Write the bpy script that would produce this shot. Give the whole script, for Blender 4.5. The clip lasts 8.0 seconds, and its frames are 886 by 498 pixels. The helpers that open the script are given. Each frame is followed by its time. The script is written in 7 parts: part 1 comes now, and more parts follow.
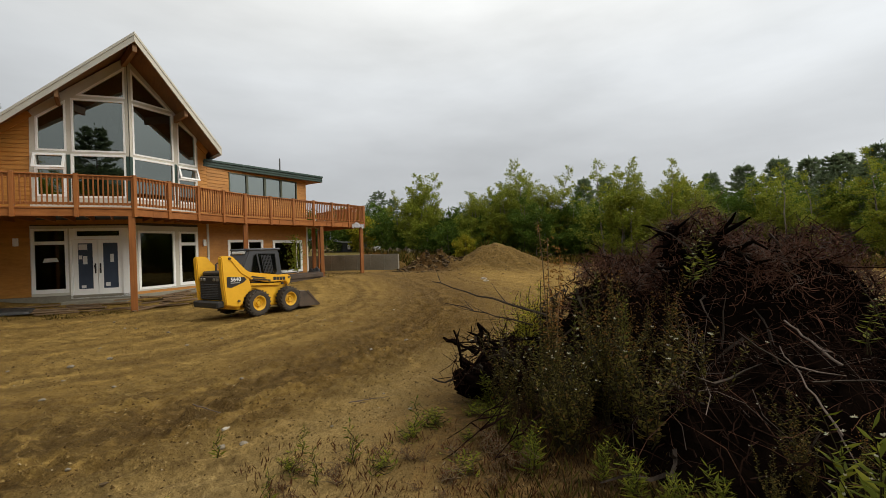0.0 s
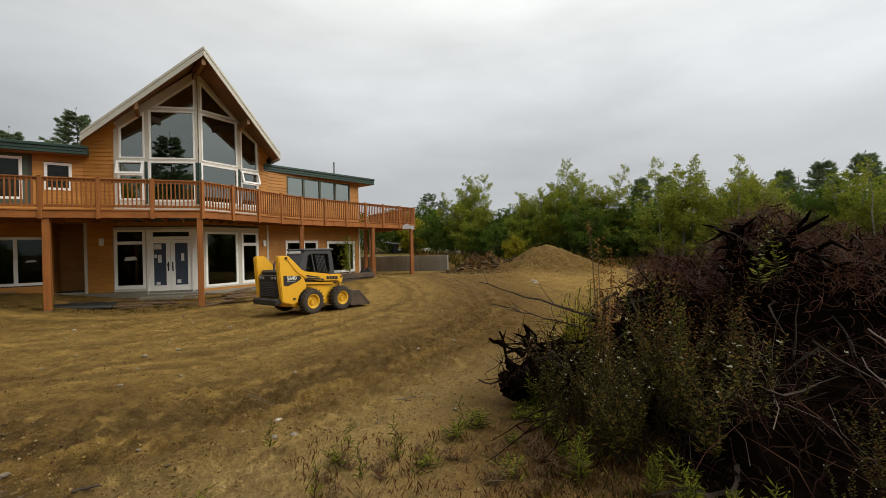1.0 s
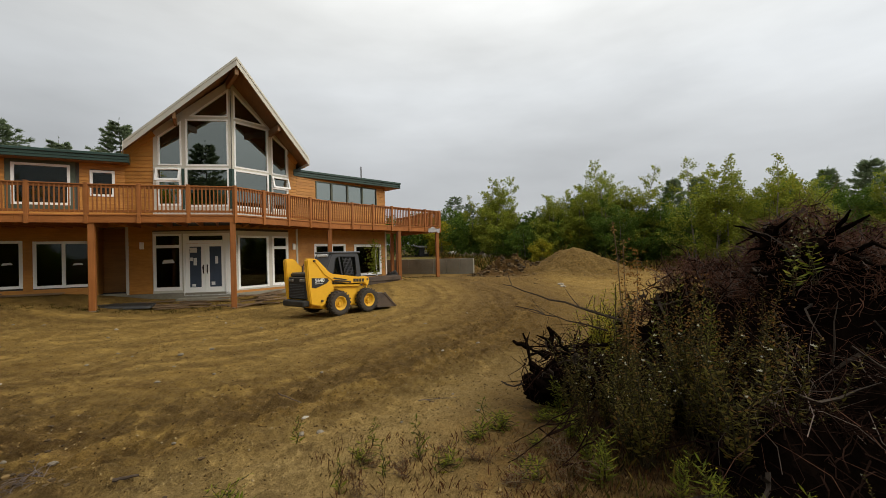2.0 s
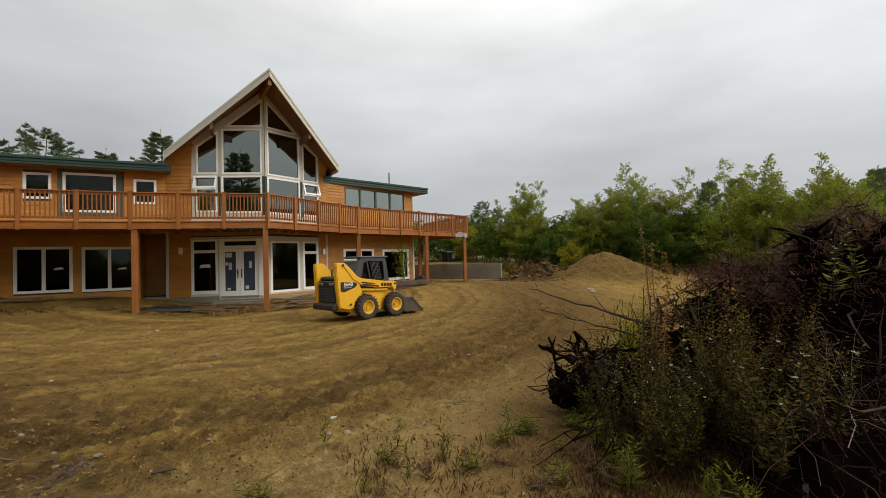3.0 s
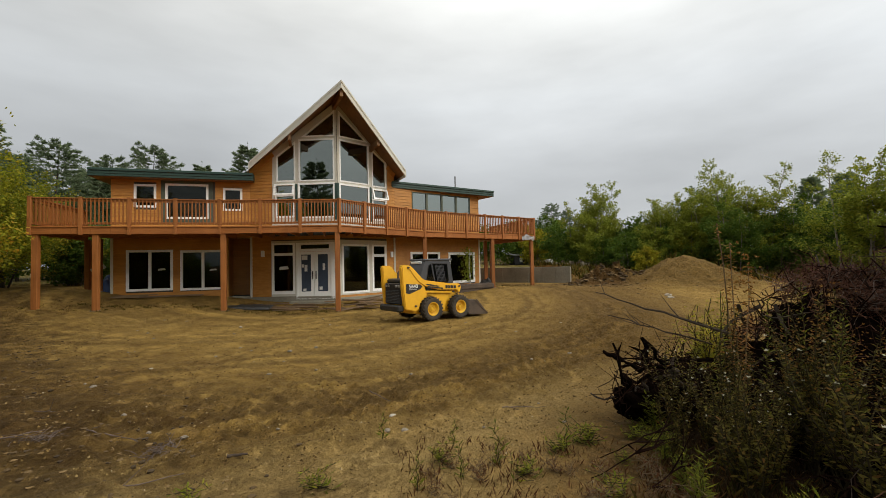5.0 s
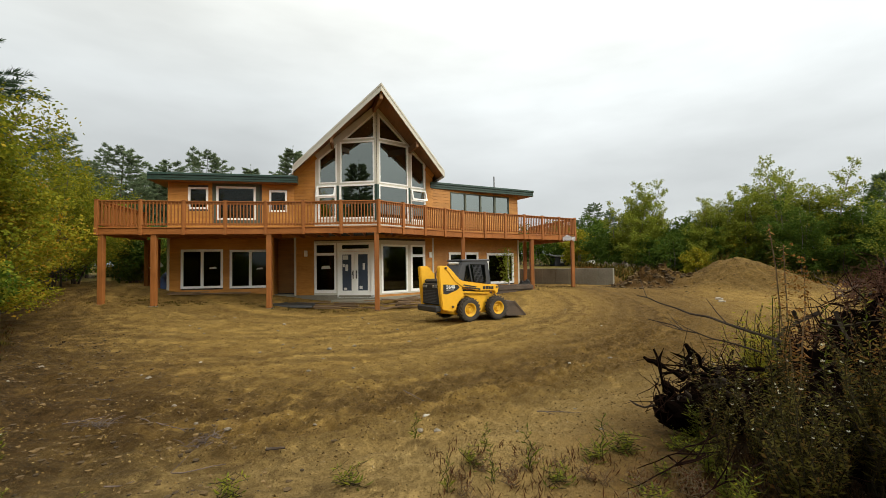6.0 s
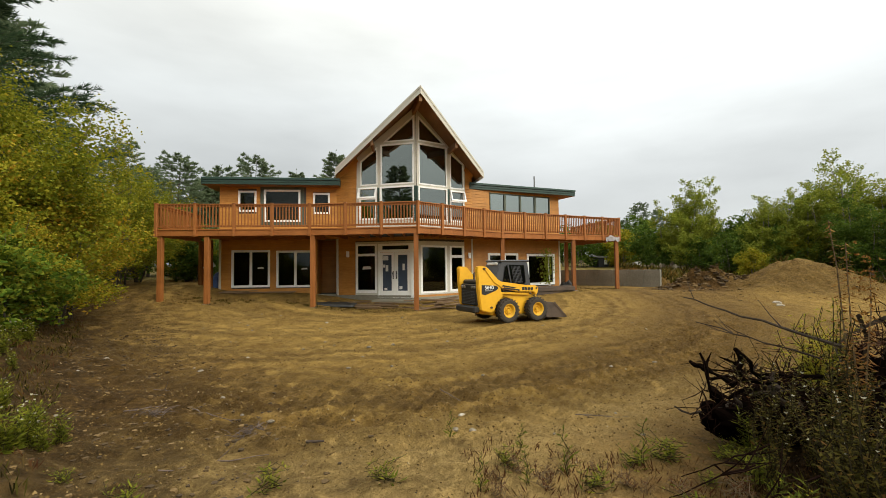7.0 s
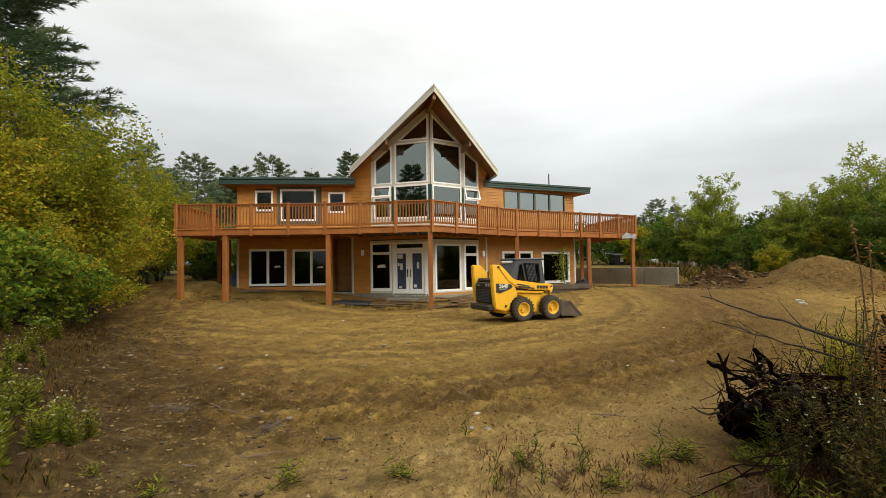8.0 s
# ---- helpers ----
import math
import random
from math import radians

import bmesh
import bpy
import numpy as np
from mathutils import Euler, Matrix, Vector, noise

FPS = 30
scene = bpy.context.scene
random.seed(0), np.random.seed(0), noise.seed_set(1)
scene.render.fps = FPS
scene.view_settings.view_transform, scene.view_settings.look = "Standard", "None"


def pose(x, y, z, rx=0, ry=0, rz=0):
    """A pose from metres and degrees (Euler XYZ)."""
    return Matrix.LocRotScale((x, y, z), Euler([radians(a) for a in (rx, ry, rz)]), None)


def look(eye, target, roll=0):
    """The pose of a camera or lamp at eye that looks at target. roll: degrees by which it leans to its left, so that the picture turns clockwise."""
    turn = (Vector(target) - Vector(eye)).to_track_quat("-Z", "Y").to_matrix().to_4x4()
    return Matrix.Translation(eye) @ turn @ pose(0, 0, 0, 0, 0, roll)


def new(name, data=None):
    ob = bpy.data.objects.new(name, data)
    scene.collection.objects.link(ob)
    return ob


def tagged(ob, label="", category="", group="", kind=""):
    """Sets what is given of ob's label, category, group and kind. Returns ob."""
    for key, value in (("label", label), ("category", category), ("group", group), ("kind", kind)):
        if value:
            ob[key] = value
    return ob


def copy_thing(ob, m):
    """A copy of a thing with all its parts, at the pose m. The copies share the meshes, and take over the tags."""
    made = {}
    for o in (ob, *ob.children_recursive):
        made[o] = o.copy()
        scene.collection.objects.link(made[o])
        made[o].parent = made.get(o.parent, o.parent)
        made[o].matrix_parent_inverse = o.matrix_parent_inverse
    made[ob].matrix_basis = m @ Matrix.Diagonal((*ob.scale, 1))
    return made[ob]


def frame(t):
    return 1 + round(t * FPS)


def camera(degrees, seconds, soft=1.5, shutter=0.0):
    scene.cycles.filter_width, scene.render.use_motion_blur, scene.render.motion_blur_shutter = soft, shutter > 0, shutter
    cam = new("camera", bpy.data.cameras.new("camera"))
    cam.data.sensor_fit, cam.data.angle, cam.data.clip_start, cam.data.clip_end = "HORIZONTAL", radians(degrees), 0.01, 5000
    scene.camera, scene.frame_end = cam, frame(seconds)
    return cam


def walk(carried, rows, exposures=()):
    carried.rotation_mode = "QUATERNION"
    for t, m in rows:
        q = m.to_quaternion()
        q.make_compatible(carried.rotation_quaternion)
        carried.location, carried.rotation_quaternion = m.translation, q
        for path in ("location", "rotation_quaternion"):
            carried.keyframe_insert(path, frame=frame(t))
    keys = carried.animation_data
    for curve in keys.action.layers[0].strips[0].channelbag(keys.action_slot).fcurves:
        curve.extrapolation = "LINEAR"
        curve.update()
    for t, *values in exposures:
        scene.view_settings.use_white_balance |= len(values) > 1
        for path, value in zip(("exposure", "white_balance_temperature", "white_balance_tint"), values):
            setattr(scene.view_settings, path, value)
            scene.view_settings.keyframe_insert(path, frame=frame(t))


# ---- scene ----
cam = camera(90.3, 8.0, soft=0.6)


def view(x, y, z, yaw, pitch, roll):
    """The camera's pose from its place, heading, tilt and lean."""
    a, b = radians(yaw), radians(pitch)
    way = Vector((-math.sin(a) * math.cos(b), math.cos(a) * math.cos(b), math.sin(b)))
    return look((x, y, z), Vector((x, y, z)) + way, roll)


PATH = [
    (0.0, -0.139, 0.125, 1.858, -32.69, -0.33, -1.70),
    (0.5, -0.112, 0.122, 1.853, -29.44, -0.13, -1.51),
    (1.0, -0.084, 0.120, 1.830, -26.20, 0.09, -1.42),
    (1.5, -0.075, 0.097, 1.823, -24.09, 0.31, -1.46),
    (1.7, -0.072, 0.085, 1.820, -23.60, 0.42, -1.47),
    (2.8, -0.048, 0.025, 1.797, -19.95, 1.20, -1.54),
    (3.0, -0.043, 0.018, 1.795, -19.17, 1.35, -1.55),
    (3.5, -0.024, 0.008, 1.789, -17.46, 1.46, -1.62),
    (4.0, 0.000, 0.000, 1.780, -15.69, 1.66, -1.57),
    (4.5, 0.036, -0.005, 1.763, -13.68, 1.96, -1.54),
    (4.7, 0.050, -0.004, 1.764, -12.40, 2.00, -1.46),
    (5.8, 0.136, 0.001, 1.773, -6.00, 2.15, -0.98),
    (6.0, 0.145, 0.001, 1.774, -5.22, 2.17, -0.92),
    (6.5, 0.177, -0.001, 1.760, -1.83, 2.30, -0.76),
    (7.0, 0.197, -0.007, 1.751, 0.00, 2.40, -0.74),
    (7.5, 0.236, 0.004, 1.734, 3.53, 2.46, -0.64),
    (7.6, 0.232, -0.002, 1.738, 2.45, 2.42, -0.66),
    (7.7, 0.205, -0.010, 1.748, 0.20, 2.34, -0.72),
    (7.8, 0.165, -0.020, 1.765, -4.70, 2.20, -0.88),
    (7.9, 0.168, -0.030, 1.768, -4.10, 2.18, -0.90),
    (8.0, 0.191, -0.041, 1.773, 1.83, 2.14, -0.88),
]
walk(cam, [(row[0], view(*row[1:])) for row in PATH], exposures=[(0.0, -0.06, 6500, 8), (4.7, -0.04, 6500, 8), (6.0, 0.32, 6550, 5), (6.7, 0.40, 6600, 5), (8.0, 0.40, 6600, 5)])

# ---- light: an overcast sky with one wide, weak sun behind the cloud ----
SUN_UP, SUN_ROUND = 36, 130
world = bpy.data.worlds.new("overcast_sky")
scene.world = world
world.use_nodes = True
wn, wl = world.node_tree.nodes, world.node_tree.links
wn.clear()


def wnode(kind, **values):
    n = wn.new(kind)
    for k, v in values.items():
        n.inputs[k].default_value = v
    return n


w_out, w_bg, w_co = wnode("ShaderNodeOutputWorld"), wnode("ShaderNodeBackground"), wnode("ShaderNodeTexCoord")
w_sky = wn.new("ShaderNodeTexSky")
w_sky.sky_type, w_sky.sun_disc = "NISHITA", False
w_sky.sun_elevation, w_sky.sun_rotation = radians(SUN_UP), radians(SUN_ROUND)
w_sep = wn.new("ShaderNodeSeparateXYZ")
wl.new(w_co.outputs["Generated"], w_sep.inputs[0])
w_high = wn.new("ShaderNodeValToRGB")
w_high.color_ramp.elements[0].position, w_high.color_ramp.elements[0].color = 0.0, (0.45, 0.46, 0.475, 1)
w_high.color_ramp.elements[1].position, w_high.color_ramp.elements[1].color = 0.62, (0.93, 0.915, 0.88, 1)
mid = w_high.color_ramp.elements.new(0.16)
mid.color = (0.51, 0.52, 0.54, 1)
mid = w_high.color_ramp.elements.new(0.34)
mid.color = (0.70, 0.715, 0.735, 1)
wl.new(w_sep.outputs["Z"], w_high.inputs[0])
w_map = wn.new("ShaderNodeMapping")
w_map.inputs["Scale"].default_value = (1.3, 1.3, 4.5)
wl.new(w_co.outputs["Generated"], w_map.inputs[0])
w_cloud = wnode("ShaderNodeTexNoise", Scale=1.7, Detail=5.0, Roughness=0.5)
wl.new(w_map.outputs[0], w_cloud.inputs["Vector"])
w_amount = wn.new("ShaderNodeMapRange")
for k, v in (("From Min", 0.25), ("From Max", 0.75), ("To Min", 0.84), ("To Max", 1.16)):
    w_amount.inputs[k].default_value = v
wl.new(w_cloud.outputs["Fac"], w_amount.inputs[0])
# the cloud is thinner towards the sun
w_dot = wn.new("ShaderNodeVectorMath")
w_dot.operation = "DOT_PRODUCT"
w_dot.inputs[1].default_value = (math.sin(radians(SUN_ROUND - 55)) * 0.8, math.cos(radians(SUN_ROUND - 55)) * 0.8, 0.6)
wl.new(w_co.outputs["Generated"], w_dot.inputs[0])
w_thin = wn.new("ShaderNodeMapRange")
for k, v in (("From Min", 0.1), ("From Max", 1.0), ("To Min", 0.92), ("To Max", 1.36)):
    w_thin.inputs[k].default_value = v
wl.new(w_dot.outputs["Value"], w_thin.inputs[0])
w_mul = wn.new("ShaderNodeMath")
w_mul.operation = "MULTIPLY"
# an overcast sky is brightest overhead
w_top = wn.new("ShaderNodeMapRange")
w_top.interpolation_type = "SMOOTHSTEP"
for k, v in (("From Min", 0.48), ("From Max", 1.0), ("To Min", 1.0), ("To Max", 1.9)):
    w_top.inputs[k].default_value = v
wl.new(w_sep.outputs["Z"], w_top.inputs[0])
w_over = wn.new("ShaderNodeMath")
w_over.operation = "MULTIPLY"
wl.new(w_amount.outputs[0], w_over.inputs[0])
wl.new(w_top.outputs[0], w_over.inputs[1])
wl.new(w_over.outputs[0], w_mul.inputs[0])
wl.new(w_thin.outputs[0], w_mul.inputs[1])
w_scale = wn.new("ShaderNodeVectorMath")
w_scale.operation = "SCALE"
wl.new(w_high.outputs[0], w_scale.inputs[0])
wl.new(w_mul.outputs[0], w_scale.inputs["Scale"])
w_blue = wn.new("ShaderNodeVectorMath")
w_blue.operation = "SCALE"
w_blue.inputs["Scale"].default_value = 0.05
wl.new(w_sky.outputs[0], w_blue.inputs[0])
w_mix = wn.new("ShaderNodeMix")
w_mix.data_type = "RGBA"
w_mix.inputs["Factor"].default_value = 0.92
wl.new(w_blue.outputs[0], w_mix.inputs["A"])
wl.new(w_scale.outputs[0], w_mix.inputs["B"])
wl.new(w_mix.outputs["Result"], w_bg.inputs["Color"])
w_bg.inputs["Strength"].default_value = 1.0
wl.new(w_bg.outputs[0], w_out.inputs[0])

sun_data = bpy.data.lights.new("sun", "SUN")
sun_data.energy, sun_data.angle, sun_data.color = 1.9, radians(35), (1.0, 0.93, 0.82)
sun_lamp = new("sun", sun_data)
sun_lamp.matrix_world = look((math.sin(radians(SUN_ROUND)) * 40, math.cos(radians(SUN_ROUND)) * 40, 40 * math.tan(radians(SUN_UP))), (0, 0, 0))


# ---- materials ----
class Nodes:
    """A short hand for building node materials."""

    def __init__(self, name):
        self.m = bpy.data.materials.new(name)
        self.m.use_nodes = True
        self.n, self.l = self.m.node_tree.nodes, self.m.node_tree.links
        self.b = self.n["Principled BSDF"]

    def add(self, kind, **props):
        node = self.n.new(kind)
        if "operation" in props:
            node.operation = props["operation"]
        if "data_type" in props:
            node.data_type = props["data_type"]
        if "blend_type" in props:
            node.blend_type = props["blend_type"]
        return node

    def put(self, src, dst):
        self.l.new(src, dst)

    def coord(self, scale=(1, 1, 1), space="Object"):
        c, m = self.add("ShaderNodeTexCoord"), self.add("ShaderNodeMapping")
        m.inputs["Scale"].default_value = scale
        self.put(c.outputs[space], m.inputs[0])
        return m.outputs[0]

    def noise(self, at, scale, detail=4.0, rough=0.55, twist=0.0):
        t = self.add("ShaderNodeTexNoise")
        t.inputs["Scale"].default_value, t.inputs["Detail"].default_value = scale, detail
        t.inputs["Roughness"].default_value, t.inputs["Distortion"].default_value = rough, twist
        self.put(at, t.inputs["Vector"])
        return t.outputs["Fac"]

    def ramp(self, fac, *stops):
        r = self.add("ShaderNodeValToRGB")
        while len(r.color_ramp.elements) < len(stops):
            r.color_ramp.elements.new(0.5)
        for e, (at, c) in zip(r.color_ramp.elements, stops):
            e.position, e.color = at, (*c, 1)
        self.put(fac, r.inputs[0])
        return r.outputs[0]

    def mix(self, fac, a, b, how="MIX"):
        x = self.add("ShaderNodeMix", data_type="RGBA", blend_type=how)
        for src, key in ((fac, "Factor"), (a, "A"), (b, "B")):
            sock = [s for s in x.inputs if s.name == key and (key == "Factor" and s.type == "VALUE" or key != "Factor" and s.type == "RGBA")][0]
            if isinstance(src, (float, int)):
                sock.default_value = src
            elif isinstance(src, tuple):
                sock.default_value = (*src, 1)
            else:
                self.put(src, sock)
        return [s for s in x.outputs if s.type == "RGBA"][0]

    def math(self, op, a, b):
        x = self.add("ShaderNodeMath", operation=op)
        for i, src in enumerate((a, b)):
            if isinstance(src, (float, int)):
                x.inputs[i].default_value = src
            else:
                self.put(src, x.inputs[i])
        return x.outputs[0]

    def island(self):
        return self.add("ShaderNodeNewGeometry").outputs["Random Per Island"]

    def each(self):
        return self.add("ShaderNodeObjectInfo").outputs["Random"]

    def done(self, color, rough=0.7, metal=0.0, bump=None, strength=0.3, depth=0.02, spec=0.4):
        b = self.b
        for key, v in (("Base Color", color), ("Roughness", rough), ("Metallic", metal), ("Specular IOR Level", spec)):
            if isinstance(v, tuple):
                b.inputs[key].default_value = (*v, 1)
            elif isinstance(v, (float, int)):
                b.inputs[key].default_value = v
            else:
                self.put(v, b.inputs[key])
        if bump is not None:
            n = self.add("ShaderNodeBump")
            n.inputs["Strength"].default_value, n.inputs["Distance"].default_value = strength, depth
            self.put(bump, n.inputs["Height"])
            self.put(n.outputs[0], b.inputs["Normal"])
        return self.m


def plain(name, a, b, scale=6.0, rough=0.6, metal=0.0, strength=0.15, stretch=(1, 1, 1), spec=0.4):
    """A surface of one colour that wanders between a and b at two scales."""
    k = Nodes(name)
    at = k.coord(stretch)
    wide, fine = k.noise(at, scale * 0.25, 3), k.noise(at, scale * 4, 6)
    mixed = k.math("ADD", k.math("MULTIPLY", wide, 0.6), k.math("MULTIPLY", fine, 0.4))
    return k.done(k.ramp(mixed, (0.3, a), (0.7, b)), rough, metal, fine, strength, 0.01, spec)


def wood(name, dark, light, along="x", rough=0.6, grain=30.0, vary=0.35):
    """Stained timber, its grain along one axis, each piece a little different."""
    k = Nodes(name)
    stretch = {"x": (0.06, 1, 1), "y": (1, 0.06, 1), "z": (1, 1, 0.06)}[along]
    at = k.coord(stretch)
    g, blotch = k.noise(at, grain, 6, 0.6, 0.4), k.noise(k.coord(), 1.3, 4)
    c = k.ramp(k.math("ADD", k.math("MULTIPLY", g, 0.55), k.math("MULTIPLY", blotch, 0.45)), (0.3, dark), (0.7, light))
    tone = k.math("ADD", k.math("MULTIPLY", k.math("ADD", k.each(), k.island()), vary * 0.5), 1.0 - vary * 0.5)
    v = k.add("ShaderNodeVectorMath", operation="SCALE")
    k.put(c, v.inputs[0])
    k.put(tone, v.inputs["Scale"])
    return k.done(v.outputs[0], rough, 0.0, g, 0.25, 0.006, 0.3)


M_TRIM_WHITE = plain("white_vinyl", (0.84, 0.84, 0.82), (0.90, 0.90, 0.88), 5, 0.4, strength=0.05)
M_TRIM_TAN = plain("tan_painted_trim", (0.50, 0.475, 0.405), (0.62, 0.595, 0.515), 4, 0.55)
M_GREEN = plain("green_painted_metal", (0.020, 0.045, 0.036), (0.035, 0.07, 0.055), 3, 0.4, strength=0.05)
M_DARKTRIM = plain("dark_green_trim", (0.05, 0.065, 0.045), (0.10, 0.11, 0.075), 4, 0.6)
M_SIDING = wood("stained_clapboard", (0.33, 0.138, 0.026), (0.54, 0.25, 0.055), "x", 0.5, 14, 0.34)
M_DECK = wood("red_stained_deck_wood", (0.20, 0.066, 0.015), (0.40, 0.146, 0.036), "x", 0.55, 18, 0.4)
M_POST = wood("red_stained_post_wood", (0.18, 0.062, 0.014), (0.36, 0.132, 0.034), "z", 0.55, 16, 0.35)
M_SOFFIT = wood("varnished_pine_soffit", (0.14, 0.07, 0.028), (0.27, 0.145, 0.06), "y", 0.5, 12, 0.3)
M_ROOF = plain("dark_green_roof_metal", (0.018, 0.036, 0.03), (0.035, 0.06, 0.05), 2, 0.45, strength=0.1)
M_CONCRETE = plain("cast_concrete", (0.15, 0.135, 0.10), (0.30, 0.275, 0.215), 3, 0.85, strength=0.4)
# the dimness of the unlit rooms is put into this wall colour
M_DARKROOM = plain("plaster_with_room_shade", (0.05, 0.045, 0.04), (0.08, 0.075, 0.065), 1, 0.9)
M_PLY = wood("bare_plywood", (0.28, 0.17, 0.08), (0.45, 0.30, 0.15), "x", 0.7)
M_LUMBER = wood("weathered_lumber", (0.06, 0.036, 0.020), (0.24, 0.155, 0.085), "x", 0.8, 16, 0.6)
M_YELLOW = plain("yellow_machine_paint", (0.70, 0.36, 0.018), (0.85, 0.47, 0.028), 2.5, 0.38, strength=0.06, spec=0.5)
M_YELLOW_RIM = plain("yellow_rim_paint", (0.52, 0.27, 0.01), (0.72, 0.42, 0.02), 8, 0.5, strength=0.15)
M_TYRE = plain("muddy_rubber", (0.018, 0.016, 0.014), (0.07, 0.055, 0.04), 9, 0.85, strength=0.4)
M_BLACK = plain("black_steel", (0.012, 0.012, 0.013), (0.035, 0.033, 0.03), 6, 0.5, strength=0.2)
M_CABGREY = plain("dark_grey_plastic", (0.035, 0.037, 0.042), (0.065, 0.068, 0.075), 4, 0.5, strength=0.08)
M_RUST = plain("worn_rusty_steel", (0.03, 0.022, 0.018), (0.11, 0.075, 0.05), 7, 0.65, strength=0.4)
M_STEEL = plain("brushed_metal", (0.35, 0.35, 0.35), (0.55, 0.55, 0.55), 10, 0.35, 0.9)
M_PAPER = plain("white_paper", (0.62, 0.62, 0.60), (0.78, 0.78, 0.76), 8, 0.8, strength=0.05)
M_STONE = plain("grey_stone", (0.10, 0.080, 0.055), (0.26, 0.215, 0.155), 5, 0.85, strength=0.5)
M_STONE_PALE = plain("pale_field_stone", (0.26, 0.22, 0.16), (0.46, 0.41, 0.33), 5, 0.8, strength=0.4)
M_PVC = plain("grey_vent_pipe", (0.10, 0.10, 0.10), (0.2, 0.2, 0.2), 5, 0.5)
M_CLOTH = plain("pale_grey_cloth", (0.50, 0.50, 0.53), (0.75, 0.75, 0.78), 7, 0.9)
M_BLUEFILM = plain("blue_protective_film", (0.03, 0.045, 0.075), (0.055, 0.075, 0.115), 2, 0.3, strength=0.05)
M_SHED = plain("black_painted_boards", (0.015, 0.015, 0.018), (0.04, 0.04, 0.045), 5, 0.7)
M_BLUETARP = plain("blue_plastic_tarp", (0.03, 0.06, 0.17), (0.08, 0.14, 0.32), 6, 0.5)


def glass_material(name, tint, gloss):
    k = Nodes(name)
    k.n.remove(k.b)
    clear, shine, both, fres = k.add("ShaderNodeBsdfTransparent"), k.add("ShaderNodeBsdfGlossy"), k.add("ShaderNodeMixShader"), k.add("ShaderNodeFresnel")
    clear.inputs["Color"].default_value = (*tint, 1)
    shine.inputs["Roughness"].default_value = 0.01
    shine.inputs["Color"].default_value = (0.90, 0.98, 0.90, 1)
    fres.inputs["IOR"].default_value = gloss
    k.put(fres.outputs[0], both.inputs[0])
    k.put(clear.outputs[0], both.inputs[1])
    k.put(shine.outputs[0], both.inputs[2])
    k.put(both.outputs[0], k.n["Material Output"].inputs[0])
    return k.m


M_GLASS = glass_material("window_glass", (0.30, 0.34, 0.33), 3.0)
M_GLASS_LOW = glass_material("lower_window_glass", (0.28, 0.29, 0.28), 1.45)
M_GLASS_BAND = glass_material("coated_window_glass", (0.30, 0.34, 0.33), 4.5)
M_CABGLASS = glass_material("tinted_cab_glass", (0.35, 0.36, 0.38), 1.5)


def leaf_material(name, *colours):
    k = Nodes(name)
    c = k.ramp(k.island(), *[(i / max(1, len(colours) - 1), c) for i, c in enumerate(colours)])
    wide = k.noise(k.coord(), 0.7, 3)
    c = k.mix(k.math("MULTIPLY", wide, 0.35), c, colours[0])
    m = k.done(c, 0.65, spec=0.06)
    k.b.inputs["Transmission Weight"].default_value = 0.0
    thin, both = k.add("ShaderNodeBsdfTranslucent"), k.add("ShaderNodeMixShader")
    both.inputs[0].default_value = 0.42
    k.put(c, thin.inputs[0])
    k.put(k.b.outputs[0], both.inputs[1])
    k.put(thin.outputs[0], both.inputs[2])
    k.put(both.outputs[0], k.n["Material Output"].inputs[0])
    return m


M_LEAF_GREEN = leaf_material("birch_leaves", (0.14, 0.185, 0.026), (0.22, 0.265, 0.034), (0.31, 0.335, 0.044), (0.40, 0.38, 0.05))
M_LEAF_YELLOW = leaf_material("yellowing_leaves", (0.16, 0.18, 0.016), (0.25, 0.245, 0.02), (0.36, 0.31, 0.025), (0.46, 0.31, 0.028))
M_LEAF_OLIVE = leaf_material("olive_maple_leaves", (0.10, 0.125, 0.012), (0.17, 0.19, 0.016), (0.26, 0.255, 0.02), (0.36, 0.31, 0.026))
M_LEAF_FRESH = leaf_material("green_oak_leaves", (0.05, 0.095, 0.012), (0.11, 0.17, 0.018), (0.20, 0.25, 0.026), (0.32, 0.29, 0.03))
M_LEAF_ORANGE = leaf_material("orange_autumn_leaves", (0.34, 0.20, 0.02), (0.46, 0.26, 0.025))
M_LEAF_DARK = leaf_material("dark_undergrowth_leaves", (0.046, 0.088, 0.014), (0.086, 0.135, 0.019), (0.14, 0.185, 0.026))
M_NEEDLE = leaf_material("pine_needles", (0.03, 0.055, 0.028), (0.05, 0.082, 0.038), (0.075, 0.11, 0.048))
# paler than the near needles: distance haze is put into the colour
M_NEEDLE_HAZE = leaf_material("haze_paled_pine_needles", (0.105, 0.145, 0.080), (0.165, 0.21, 0.115), (0.23, 0.27, 0.15))
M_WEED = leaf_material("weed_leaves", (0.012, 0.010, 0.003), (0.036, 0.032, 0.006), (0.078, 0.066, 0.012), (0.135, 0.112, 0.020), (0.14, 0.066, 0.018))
M_WEED_RED = leaf_material("reddish_dry_weeds", (0.06, 0.022, 0.010), (0.11, 0.045, 0.018), (0.13, 0.09, 0.03))
M_WEED_BRIGHT = leaf_material("fresh_weed_leaves", (0.055, 0.068, 0.007), (0.115, 0.128, 0.012), (0.21, 0.205, 0.02))
M_WEED_BANK = leaf_material("bank_weed_leaves", (0.08, 0.095, 0.010), (0.16, 0.175, 0.016), (0.28, 0.265, 0.024))
M_FLOWER = leaf_material("pale_aster_petals", (0.45, 0.43, 0.38), (0.6, 0.56, 0.35))
M_YFLOWER = leaf_material("yellow_goldenrod_heads", (0.26, 0.24, 0.02), (0.42, 0.36, 0.03))
